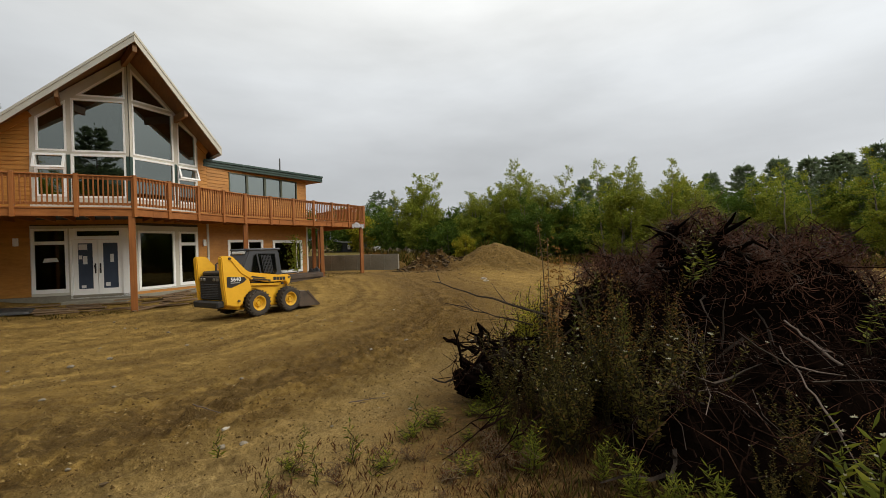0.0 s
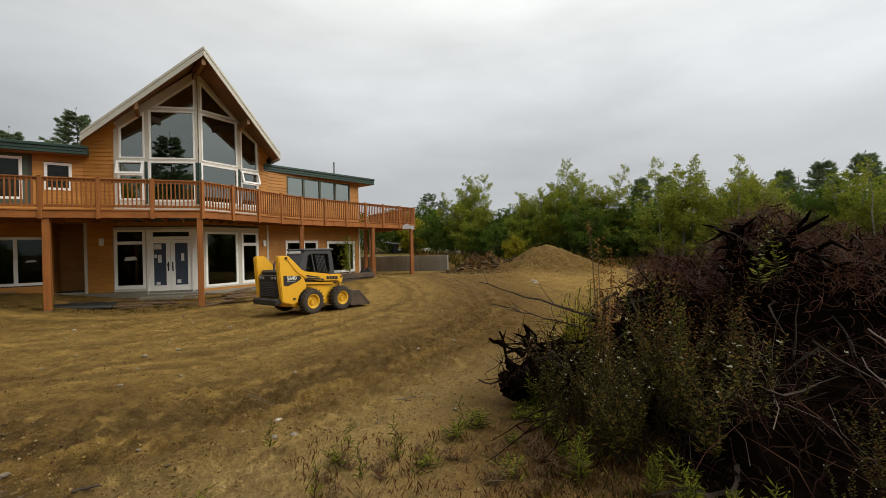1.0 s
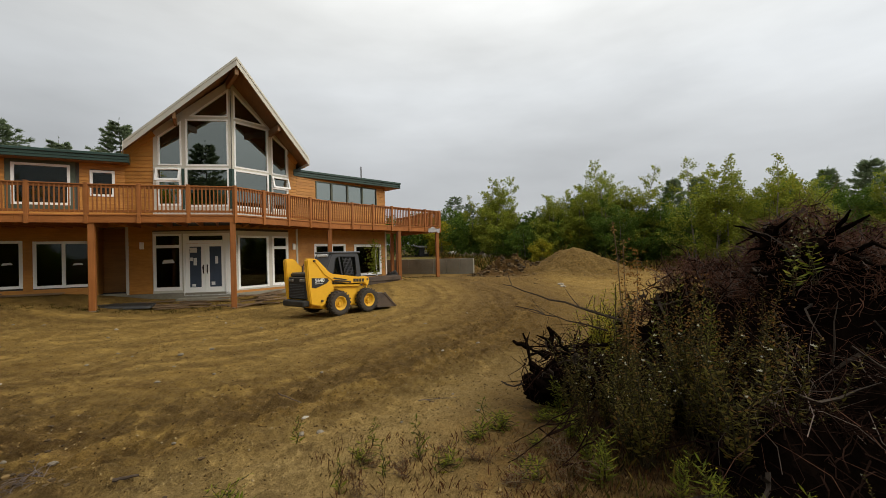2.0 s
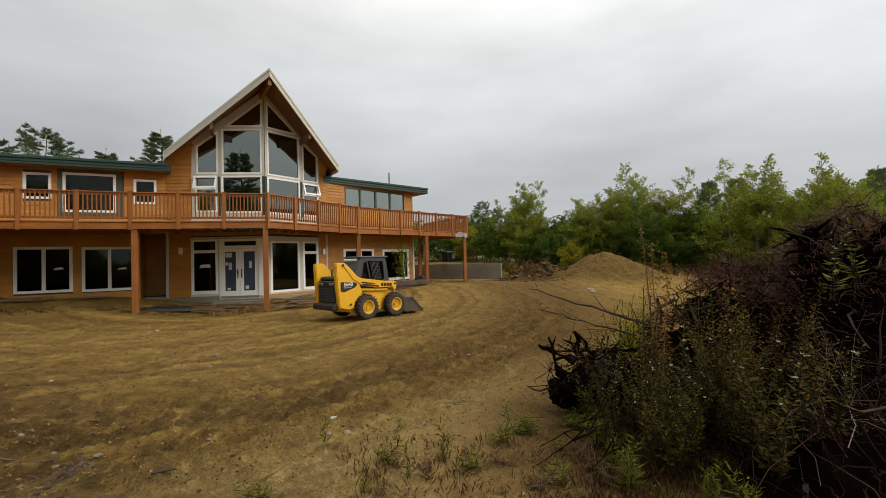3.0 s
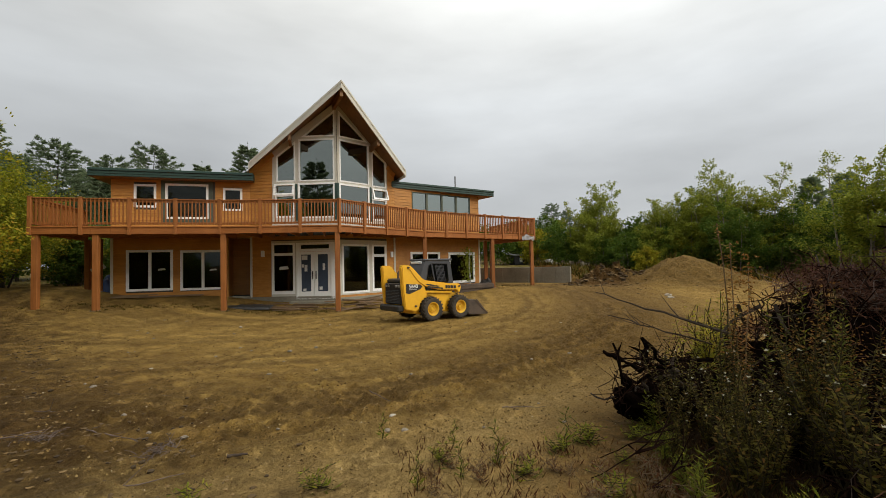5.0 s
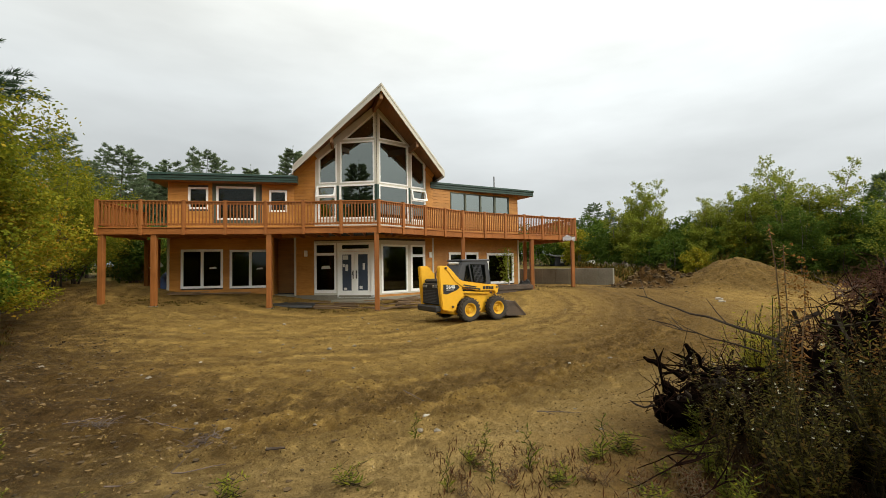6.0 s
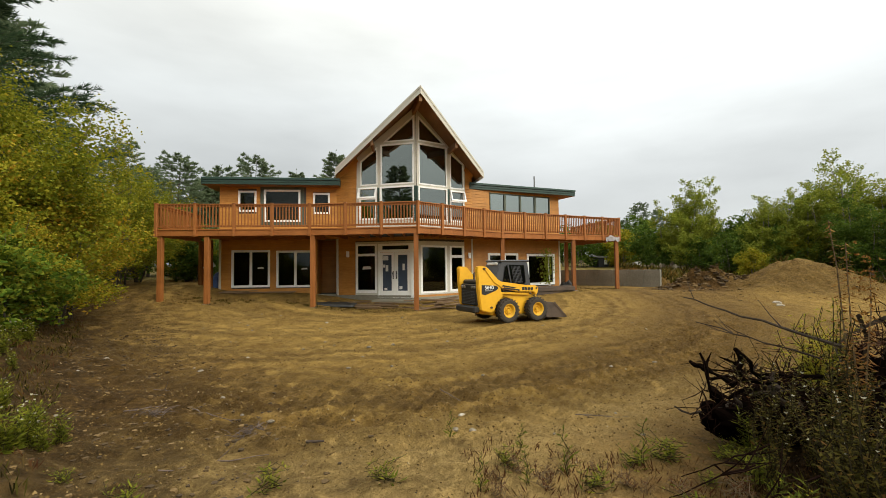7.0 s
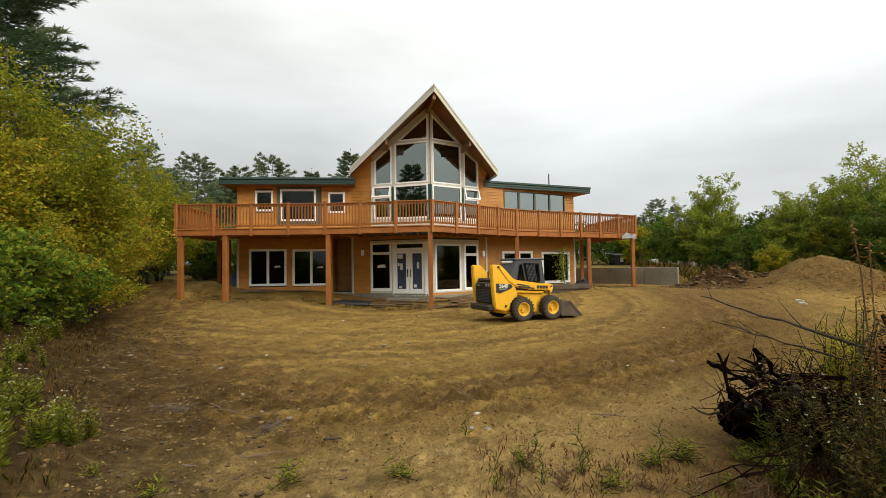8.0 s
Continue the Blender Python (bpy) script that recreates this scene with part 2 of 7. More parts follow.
M_DRY = leaf_material("dry_brown_seed_heads", (0.13, 0.055, 0.014), (0.26, 0.125, 0.032), (0.36, 0.21, 0.06))
M_BARK = plain("grey_brown_bark", (0.035, 0.028, 0.022), (0.11, 0.09, 0.07), 8, 0.9, strength=0.6)
M_BIRCHBARK = plain("pale_young_bark", (0.12, 0.10, 0.075), (0.30, 0.27, 0.22), 8, 0.8, strength=0.4)
# M_ROOT and M_TWIG: shade of the pile's hollows is put into the near-black
M_ROOT = plain("root_wood_with_hollow_shade", (0.0015, 0.001, 0.0008), (0.007, 0.0042, 0.003), 9, 1.0, strength=0.7, spec=0.0)
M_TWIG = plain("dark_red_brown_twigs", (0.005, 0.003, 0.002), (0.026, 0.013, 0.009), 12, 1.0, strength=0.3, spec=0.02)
M_TWIG_RED = plain("red_brown_rootlets", (0.045, 0.021, 0.014), (0.17, 0.085, 0.056), 12, 1.0, strength=0.3, spec=0.03)
M_STICK = plain("dry_brown_stick_bark", (0.085, 0.055, 0.026), (0.20, 0.14, 0.07), 12, 0.85, strength=0.3)
M_ROOT_WORN = plain("weathered_root_bark", (0.012, 0.008, 0.006), (0.075, 0.055, 0.040), 10, 0.9, strength=0.7, spec=0.15)
M_TWIG_PALE = plain("greyed_dead_twigs", (0.05, 0.035, 0.028), (0.16, 0.115, 0.09), 12, 0.85, strength=0.3)
M_STEM = plain("green_brown_stems", (0.016, 0.013, 0.006), (0.045, 0.034, 0.014), 12, 0.8, spec=0.1)
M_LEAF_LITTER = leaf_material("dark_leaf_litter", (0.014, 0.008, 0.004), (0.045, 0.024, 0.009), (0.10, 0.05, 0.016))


# ---- building helpers ----
PLACE = {}


def thing(name, m, label, category, group="", kind=""):
    """An Empty at the base of a thing, which parents its parts."""
    ob = new(name)
    ob.matrix_world = m
    ob.empty_display_size = 0.2
    PLACE[ob] = m.copy()
    return tagged(ob, label, category, group, kind)


def link_mesh(name, bm, material, smooth=False):
    me = bpy.data.meshes.new(name)
    bmesh.ops.recalc_face_normals(bm, faces=bm.faces)
    bm.to_mesh(me)
    bm.free()
    me.materials.append(material)
    if smooth:
        for f in me.polygons:
            f.use_smooth = True
    return new(name, me)


def part(name, bm, material, parent, label="", smooth=False, own=False):
    """Links a bmesh as one mesh under a thing or a part. own: its coordinates are the parent's, else the world's."""
    ob = link_mesh(name, bm, material, smooth)
    ob.parent = parent
    if not own:
        ob.matrix_parent_inverse = PLACE[parent].inverted()
        PLACE[ob] = Matrix.Identity(4)
    else:
        PLACE[ob] = PLACE[parent].copy()
    if label:
        ob["label"] = label
    return ob


def twin(name, mesh, parent, m, own=False):
    """One more piece on a mesh that is shared."""
    ob = new(name, mesh)
    ob.parent = parent
    if not own:
        ob.matrix_parent_inverse = PLACE[parent].inverted()
    ob.matrix_basis = m
    PLACE[ob] = m.copy()
    return ob


def box(bm, lo, hi, m=None, bevel=0.0):
    """A box between two corners, its edges broken where bevel is given."""
    made = bmesh.ops.create_cube(bm, size=1)["verts"]
    lo, hi = Vector(lo), Vector(hi)
    for v in made:
        v.co = Vector(((v.co.x + 0.5) * (hi.x - lo.x) + lo.x, (v.co.y + 0.5) * (hi.y - lo.y) + lo.y, (v.co.z + 0.5) * (hi.z - lo.z) + lo.z))
    if bevel:
        edges = list({e for v in made for e in v.link_edges})
        made = [v for f in bmesh.ops.bevel(bm, geom=edges, offset=bevel, segments=1, affect="EDGES")["faces"] for v in f.verts] + [v for v in made if v.is_valid]
        made = list(set(made))
    if m is not None:
        bmesh.ops.transform(bm, matrix=m, verts=made)
    return bm


def run(a, b, width, height, up=None):
    """The pose and length of a bar that runs from a to b."""
    a, b = Vector(a), Vector(b)
    x = (b - a).normalized()
    z = Vector((0, 0, 1)) if abs(x.z) < 0.95 else Vector((1, 0, 0))
    y = z.cross(x).normalized()
    z = x.cross(y)
    m = Matrix((x, y, z)).transposed().to_4x4()
    m.translation = a
    return m, (b - a).length


def bar(bm, a, b, width, height, bevel=0.0):
    """A timber of that width and height from a to b, about its middle line."""
    m, length = run(a, b, width, height)
    return box(bm, (0, -width / 2, -height / 2), (length, width / 2, height / 2), m, bevel)


def tube(bm, points, radii, sides=6, caps=True):
    """A tapering round limb through the points."""
    rings = []
    for i, p in enumerate(points):
        p = Vector(p)
        ahead = Vector(points[min(i + 1, len(points) - 1)]) - Vector(points[max(i - 1, 0)])
        ahead = ahead.normalized() if ahead.length > 1e-6 else Vector((0, 0, 1))
        side = ahead.cross(Vector((0.31, 0.2, 0.93)) if abs(ahead.z) < 0.8 else Vector((1, 0.1, 0))).normalized()
        other = ahead.cross(side)
        r = radii[i] if hasattr(radii, "__len__") else radii
        rings.append([bm.verts.new(p + (side * math.cos(a) + other * math.sin(a)) * r) for a in [k * 2 * math.pi / sides for k in range(sides)]])
    for a, b in zip(rings, rings[1:]):
        for k in range(sides):
            bm.faces.new((a[k], a[(k + 1) % sides], b[(k + 1) % sides], b[k]))
    if caps:
        bm.faces.new(rings[0][::-1])
        bm.faces.new(rings[-1])
    return bm


def plate(bm, outer, holes, m, thick):
    """A flat plate in the x, z plane with holes through it, from y = 0 to y = thick, set at m."""
    from_geometry = [[Vector((x, z, 0)) for x, z in loop] for loop in (outer, *holes)]
    flat = [v for loop in from_geometry for v in loop]
    front = [bm.verts.new(m @ Vector((v.x, 0, v.y))) for v in flat]
    back = [bm.verts.new(m @ Vector((v.x, thick, v.y))) for v in flat]
    for tri in geometry_fill(from_geometry):
        a, b, c = (front[i] for i in tri)
        if len({a, b, c}) == 3:
            bm.faces.new((a, b, c))
            bm.faces.new([back[i] for i in reversed(tri)])
    start = 0
    for loop in from_geometry:
        n = len(loop)
        for i in range(n):
            j = (i + 1) % n
            bm.faces.new((front[start + i], front[start + j], back[start + j], back[start + i]))
        start += n
    return bm


def geometry_fill(loops):
    import mathutils
    return mathutils.geometry.tessellate_polygon(loops)


def rect(x0, z0, x1, z1):
    return [(x0, z0), (x1, z0), (x1, z1), (x0, z1)]


def grow(loop, d):
    """A convex loop made larger by d on every side (smaller where d is negative)."""
    n, out = len(loop), []
    area = sum(loop[i][0] * loop[(i + 1) % n][1] - loop[(i + 1) % n][0] * loop[i][1] for i in range(n))
    s = 1 if area > 0 else -1
    for i in range(n):
        p, q, r = (Vector(loop[(i + k) % n]) for k in (-1, 0, 1))
        a, b = (q - p).normalized(), (r - q).normalized()
        na, nb = Vector((a.y, -a.x)) * s, Vector((b.y, -b.x)) * s
        k = na + nb
        out.append(tuple(q + k * (d / max(0.25, 1 + na.dot(nb)))))
    return out


def step(v):
    v = min(1.0, max(0.0, v))
    return v * v * (3 - 2 * v)


# ---- plan of the house, its deck and the ground ----
PT, PL, PR = Vector((-1.0, 20.3, 0)), Vector((-4.93, 21.25, 0)), Vector((1.68, 22.18, 0))
LW, RW = Vector((-10.27, 20.6, 0)), Vector((6.80, 24.98, 0))
DECK_A, DECK_B, DECK_C, DECK_K, DECK_E = Vector((-11.3, 17.6, 0)), Vector((-5.3, 18.12, 0)), Vector((-0.8, 17.75, 0)), Vector((3.1, 21.4, 0)), Vector((10.35, 25.3, 0))
DECK_A2, DECK_E2 = Vector((-11.75, 21.6, 0)), Vector((9.3, 31.0, 0))
FLOOR_UP, RAIL_TOP, FASCIA_LOW = 3.42, 4.45, 3.15
BANK_FOOT, BANK_OUT = Vector((-2.4, 3.4)), Vector((-0.788, -0.616))
WALL_END, WALL_NEAR = Vector((13.5, 27.0)), Vector((9.3, 31.6))


def ridge(x, y):
    """The low ridges and ruts left by wheels, curving across the yard."""
    r = math.hypot(x + 3, (y - 22) * 1.0) + 0.7 * noise.noise((x * 0.25, y * 0.25, 0))
    a = math.sin(r * 6.2 + 1.2 * noise.noise((x * 0.5, y * 0.5, 0)))
    return a * 0.45 + 0.35 * math.sin(r * 13.0 + x * 0.3) + 0.5 * noise.noise((r * 3.1, x * 0.35, 3))


def segment_gap(x, y, a, b):
    """How far a place lies from the line between a and b, in plan."""
    p, q = Vector((x - a.x, y - a.y)), Vector((b.x - a.x, b.y - a.y))
    f = min(1.0, max(0.0, p.dot(q) / q.length_squared))
    return (p - q * f).length


def ground_height(x, y, fine=True):
    z = 0.45 * step((-3.0 - x) / 4.5) * step((y - 13) / 6)
    z += 0.70 * step((-9.0 - x) / 3.5) * step((y - 16) / 5)
    z += 0.33 * step((x - 2.5) / 5) * step((y - 17) / 6)
    z += 0.05 * step((x - 1) / 2) * step((y - 10) / 3)
    # the bank with weeds beside the yard
    s = (Vector((x, y)) - BANK_FOOT).dot(BANK_OUT)
    z += 0.95 * step((s + 0.3) / 3.2) * step((17.5 - y) / 5)
    # earth thrown up against the house
    d = min(segment_gap(x, y, a, b) for a, b in ((LW, PL), (PL, PT), (PT, PR), (PR, RW))) if 16 < y < 27 and -12 < x < 9 else 9.0
    z += 0.24 * step(1 - d / 1.9)
    # the terrace held by the concrete wall, then the rise to the trees
    along = WALL_END - WALL_NEAR
    n = Vector((along.y, -along.x)).normalized()
    back = -(Vector((x, y)) - WALL_END).dot(n)
    past = step((x - 13.2) / 1.2)
    z += (1.05 * step((back - 0.05) / 0.35) * (1 - past) + 0.95 * step((y - 27 - 0.03 * x) / 9.0) * past) * step((x - 5.5) / 1.5)
    z += 0.45 * step((y - 36) / 22) + 0.02 * max(0, math.hypot(x, y) - 70) * (0.4 + 0.6 * step((x + 10) / 60))
    # the heap of sand
    mx, my = x - 19.0, y - 23.3
    d = math.hypot(mx * 0.88, my * 1.0) + 0.45 * noise.noise((x * 0.6, y * 0.6, 3)) + 0.22 * noise.noise((x * 1.7, y * 1.7, 3))
    if d < 4.4:
        z += 1.70 * (step(1 - d / 4.4) * 0.45 + 0.55 * max(0.0, 1 - d / 3.1)) + step(1.2 - d / 4.4) * (0.09 * noise.noise((x * 2.6, y * 2.6, 13)) + 0.06 * noise.noise((x * 5.5, y * 5.5, 14)))
    mx, my = x - 14.6, y - 24.8
    d = math.hypot(mx, my * 1.3)
    z += 1.25 * step(1 - d / 2.6) * max(0.0, 0.6 + 0.9 * noise.noise((x * 1.5, y * 1.5, 5)) + 0.5 * noise.noise((x * 4, y * 4, 5)))
    if -1.6 < s < 3.5 and y > 2:
        z += step((s + 1.6) / 1.2) * step((3.5 - s) / 1.5) * (0.10 * noise.noise((x * 2.3, y * 2.3, 41)) + 0.10 * max(0.0, noise.noise((x * 5.5, y * 5.5, 42)) - 0.1))
    if fine:
        near = step((40 - math.hypot(x, y)) / 25)
        z += near * (0.05 * noise.noise((x * 0.5, y * 0.5, 1)) + 0.028 * noise.noise((x * 1.9, y * 1.9, 2)) + 0.016 * noise.noise((x * 5.5, y * 5.5, 7)))
        yard = step((s * -1 + 0.2) / 1.5) * step((19 - y) / 3) * near
        soft = 0.5 + 0.5 * noise.noise((x * 0.3, y * 0.3, 9))
        z += yard * 0.032 * ridge(x, y) * soft
        # churned clods along the outer track
        r = math.hypot(x + 3, y - 22) + 0.25 * max(0.0, x)
        churn = 0.35 + step(1 - abs(r - 16.4) / 2.4) * step((x + 6.5) / 3)
        lump = max(0.0, noise.noise((x * 6.5, y * 6.5, 31)) - 0.15)
        z += yard * churn * 0.13 * lump
        z += yard * churn * (0.05 * noise.noise((x * 4.2, y * 4.2, 21)) + 0.040 * noise.noise((x * 9, y * 9, 22)) + 0.022 * noise.noise((x * 17, y * 17, 23)) - 0.03)
    return z


def ground_sheet():
    """One sheet from underfoot to the horizon, finest in the yard."""
    def spaced(lo, hi, fine, far):
        mid = list(np.arange(lo, hi, fine))
        out, d = [], fine
        v = hi
        while v < far:
            out.append(v)
            d *= 1.22
            v += d
        out.append(far)
        low, d, v = [], fine, lo
        while v > -far:
            d *= 1.22
            v -= d
            low.append(max(v, -far))
        return low[::-1] + mid + out
    def band(parts, far):
        """Even spacing within each stretch, widening to the horizon at both ends."""
        inner = [v for lo, hi, d in parts for v in np.arange(lo, hi, d)]
        ends = spaced(parts[0][0], parts[-1][1], parts[0][2], far)
        return [v for v in ends if v < parts[0][0]] + inner + [v for v in ends if v >= parts[-1][1]]
    xs = band(((-13, -7.5, 0.13), (-7.5, 7.0, 0.044), (7.0, 24.0, 0.13)), 1500)
    ys = band(((1.2, 2.6, 0.12), (2.6, 9.0, 0.044), (9.0, 13.0, 0.07), (13.0, 31.0, 0.14)), 1500)
    verts = [(x, y, ground_height(x, y)) for y in ys for x in xs]
    w = len(xs)
    faces = [(j * w + i, j * w + i + 1, (j + 1) * w + i + 1, (j + 1) * w + i) for j in range(len(ys) - 1) for i in range(w - 1)]
    me = bpy.data.meshes.new("ground")
    me.from_pydata(verts, [], faces)
    me.polygons.foreach_set("use_smooth", [True] * len(faces))
    me.update()
    return me


def ground_material():
    k = Nodes("sandy_soil")
    at = k.coord()
    wide, mid_n, fine, grit = k.noise(at, 0.16, 4), k.noise(at, 0.9, 6, 0.6, 0.5), k.noise(at, 7, 8, 0.65), k.noise(at, 60, 4, 0.7)
    c = k.ramp(k.math("ADD", k.math("MULTIPLY", mid_n, 0.55), k.math("MULTIPLY", fine, 0.45)),
               (0.30, (0.185, 0.115, 0.032)), (0.44, (0.275, 0.180, 0.053)), (0.58, (0.355, 0.243, 0.078)), (0.74, (0.44, 0.315, 0.118)))
    # damp dark tracks that bend across the yard
    sep = k.add("ShaderNodeSeparateXYZ")
    k.put(at, sep.inputs[0])
    dx, dy = k.math("ADD", sep.outputs["X"], 3.0), k.math("SUBTRACT", sep.outputs["Y"], 22.0)
    r = k.math("SQRT", k.math("ADD", k.math("MULTIPLY", dx, dx), k.math("MULTIPLY", dy, dy)), 0.0)
    r = k.math("ADD", r, k.math("MULTIPLY", k.math("MAXIMUM", sep.outputs["X"], 0.0), 0.25))
    r = k.math("ADD", r, k.math("MULTIPLY", mid_n, 1.4))
    wave = k.add("ShaderNodeCombineXYZ")
    k.put(k.math("MULTIPLY", r, 1.0), wave.inputs[0])
    tracks = k.noise(wave.outputs[0], 1.7, 3, 0.5)
    streak = k.ramp(k.math("ADD", k.math("MULTIPLY", tracks, 0.7), k.math("MULTIPLY", wide, 0.4)), (0.44, (0, 0, 0)), (0.64, (1, 1, 1)))
    c = k.mix(k.math("MULTIPLY", streak, 0.46), c, (0.125, 0.080, 0.030))
    # the churned outer track stays damp
    ring = k.math("SUBTRACT", 1.0, k.math("MULTIPLY", k.math("ABSOLUTE", k.math("SUBTRACT", r, 16.8), 0.0), 0.6))
    broken = k.ramp(k.noise(at, 1.7, 6, 0.7, 1.0), (0.36, (0.1, 0.1, 0.1)), (0.58, (1, 1, 1)))
    ring = k.math("MULTIPLY", k.math("MULTIPLY", k.math("MAXIMUM", ring, 0.0), k.math("ADD", fine, 0.15)), broken)
    c = k.mix(k.math("MINIMUM", k.math("MULTIPLY", ring, 1.5), 0.72), c, (0.070, 0.043, 0.016))
    dry = k.add("ShaderNodeMapRange")
    for key, v in (("From Min", 17.7), ("From Max", 18.8)):
        dry.inputs[key].default_value = v
    k.put(r, dry.inputs[0])
    near = k.add("ShaderNodeMapRange")
    for key, v in (("From Min", 9.0), ("From Max", 6.0)):
        near.inputs[key].default_value = v
    k.put(sep.outputs["Y"], near.inputs[0])
    c = k.mix(k.math("MULTIPLY", k.math("MULTIPLY", dry.outputs[0], near.outputs[0]), 0.78), c, (0.40, 0.295, 0.135))
    # clods: crumbs darker than the dry crust, fine relief shading put into the colour
    clod = k.noise(at, 15, 5, 0.7, 0.3)
    c = k.mix(k.math("MULTIPLY", k.ramp(clod, (0.52, (0, 0, 0)), (0.68, (1, 1, 1))), 0.42), c, (0.095, 0.058, 0.021))
    patch = k.noise(at, 2.6, 6, 0.7, 0.8)
    c = k.mix(k.math("MULTIPLY", k.ramp(patch, (0.50, (0, 0, 0)), (0.68, (1, 1, 1))), 0.3), c, (0.120, 0.074, 0.027))
    c = k.mix(k.math("MULTIPLY", k.ramp(patch, (0.28, (1, 1, 1)), (0.42, (0, 0, 0))), 0.35), c, (0.30, 0.21, 0.095))
    # crumbs: each lighter or darker than the next, with crevice shade painted between them
    cells = []
    for scale in (22.0, 55.0):
        v = k.add("ShaderNodeTexVoronoi")
        v.inputs["Scale"].default_value, v.inputs["Randomness"].default_value = scale, 1.0
        bent = k.add("ShaderNodeVectorMath", operation="ADD")
        k.put(at, bent.inputs[0])
        k.put(k.noise(at, scale * 0.5, 3, 0.6), bent.inputs[1])
        k.put(bent.outputs[0], v.inputs["Vector"])
        cells.append(v)
    loose = k.ramp(k.math("ADD", k.math("MULTIPLY", patch, 0.6), k.math("MULTIPLY", tracks, 0.4)), (0.42, (0.12, 0.12, 0.12)), (0.60, (1, 1, 1)))
    seam = k.ramp(k.math("ADD", k.math("MULTIPLY", cells[0].outputs["Distance"], 0.6), k.math("MULTIPLY", cells[1].outputs["Distance"], 0.5)), (0.50, (0, 0, 0)), (0.85, (1, 1, 1)))
    c = k.mix(k.math("MULTIPLY", k.math("MULTIPLY", seam, loose), 0.5), c, (0.075, 0.046, 0.017))
    pale = k.ramp(cells[1].outputs["Color"], (0.62, (0, 0, 0)), (0.9, (1, 1, 1)))
    c = k.mix(k.math("MULTIPLY", k.math("MULTIPLY", pale, loose), 0.4), c, (0.42, 0.31, 0.15))
    # the side of the yard towards the bank stays damp and brown
    damp, damp_y = k.add("ShaderNodeMapRange"), k.add("ShaderNodeMapRange")
    for node, lo, hi in ((damp, -1.0, -5.5), (damp_y, 11.5, 7.0)):
        node.inputs["From Min"].default_value, node.inputs["From Max"].default_value = lo, hi
    k.put(k.math("ADD", sep.outputs["X"], k.math("MULTIPLY", k.math("SUBTRACT", mid_n, 0.5), 5.0)), damp.inputs[0])
    k.put(sep.outputs["Y"], damp_y.inputs[0])
    c = k.mix(k.math("MULTIPLY", k.math("MULTIPLY", damp.outputs[0], damp_y.outputs[0]), 0.72), c, (0.088, 0.049, 0.016))
    # dark churned soil at the foot of the bank, brown growth and painted shade before the brush
    s_bank = k.math("ADD", k.math("MULTIPLY", k.math("ADD", sep.outputs["X"], 2.4), -0.788), k.math("MULTIPLY", k.math("SUBTRACT", sep.outputs["Y"], 3.4), -0.616))
    edge = k.add("ShaderNodeMapRange")
    for key, v in (("From Min", -2.8), ("From Max", 0.6)):
        edge.inputs[key].default_value = v
    k.put(k.math("ADD", s_bank, k.math("MULTIPLY", k.math("SUBTRACT", patch, 0.5), 4.0)), edge.inputs[0])
    c = k.mix(k.math("MULTIPLY", edge.outputs[0], 0.88), c, k.ramp(clod, (0.35, (0.020, 0.013, 0.006)), (0.65, (0.078, 0.047, 0.017))))
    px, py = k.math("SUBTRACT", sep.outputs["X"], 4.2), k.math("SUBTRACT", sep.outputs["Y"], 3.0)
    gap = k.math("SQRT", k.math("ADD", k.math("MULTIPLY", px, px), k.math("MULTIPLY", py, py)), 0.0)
    # brown outer ring, then a near-black core: shade under weeds and brush, painted in
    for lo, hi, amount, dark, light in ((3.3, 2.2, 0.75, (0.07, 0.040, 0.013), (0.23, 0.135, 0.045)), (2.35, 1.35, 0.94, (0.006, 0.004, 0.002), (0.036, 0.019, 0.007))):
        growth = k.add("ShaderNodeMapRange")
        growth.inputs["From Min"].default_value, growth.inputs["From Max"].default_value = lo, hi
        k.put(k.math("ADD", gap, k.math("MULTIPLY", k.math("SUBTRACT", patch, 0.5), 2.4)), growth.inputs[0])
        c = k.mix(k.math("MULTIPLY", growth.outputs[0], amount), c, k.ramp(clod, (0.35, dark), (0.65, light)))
    # wheel-churned soil between the brush pile and the heaps
    off_line = k.math("ABSOLUTE", k.math("SUBTRACT", k.math("MULTIPLY", k.math("SUBTRACT", sep.outputs["X"], 5.3), 0.870), k.math("MULTIPLY", k.math("SUBTRACT", sep.outputs["Y"], 8.0), 0.493)), 0.0)
    lane, begun = k.add("ShaderNodeMapRange"), k.add("ShaderNodeMapRange")
    for node, lo, hi in ((lane, 4.2, 0.9), (begun, 5.5, 8.0)):
        node.inputs["From Min"].default_value, node.inputs["From Max"].default_value = lo, hi
    k.put(k.math("ADD", off_line, k.math("MULTIPLY", k.math("SUBTRACT", patch, 0.5), 3.5)), lane.inputs[0])
    k.put(sep.outputs["Y"], begun.inputs[0])
    c = k.mix(k.math("MULTIPLY", k.math("MULTIPLY", lane.outputs[0], begun.outputs[0]), 0.72), c, k.ramp(clod, (0.35, (0.055, 0.033, 0.011)), (0.65, (0.165, 0.104, 0.035))))
    hx, hy = k.math("SUBTRACT", sep.outputs["X"], 14.4), k.math("SUBTRACT", sep.outputs["Y"], 24.8)
    gap = k.math("SQRT", k.math("ADD", k.math("MULTIPLY", hx, hx), k.math("MULTIPLY", hy, hy)), 0.0)
    heap = k.add("ShaderNodeMapRange")
    for key, v in (("From Min", 3.2), ("From Max", 1.6)):
        heap.inputs[key].default_value = v
    k.put(k.math("ADD", gap, k.math("MULTIPLY", k.math("SUBTRACT", patch, 0.5), 3.0)), heap.inputs[0])
    c = k.mix(k.math("MULTIPLY", heap.outputs[0], 0.88), c, (0.062, 0.034, 0.012))
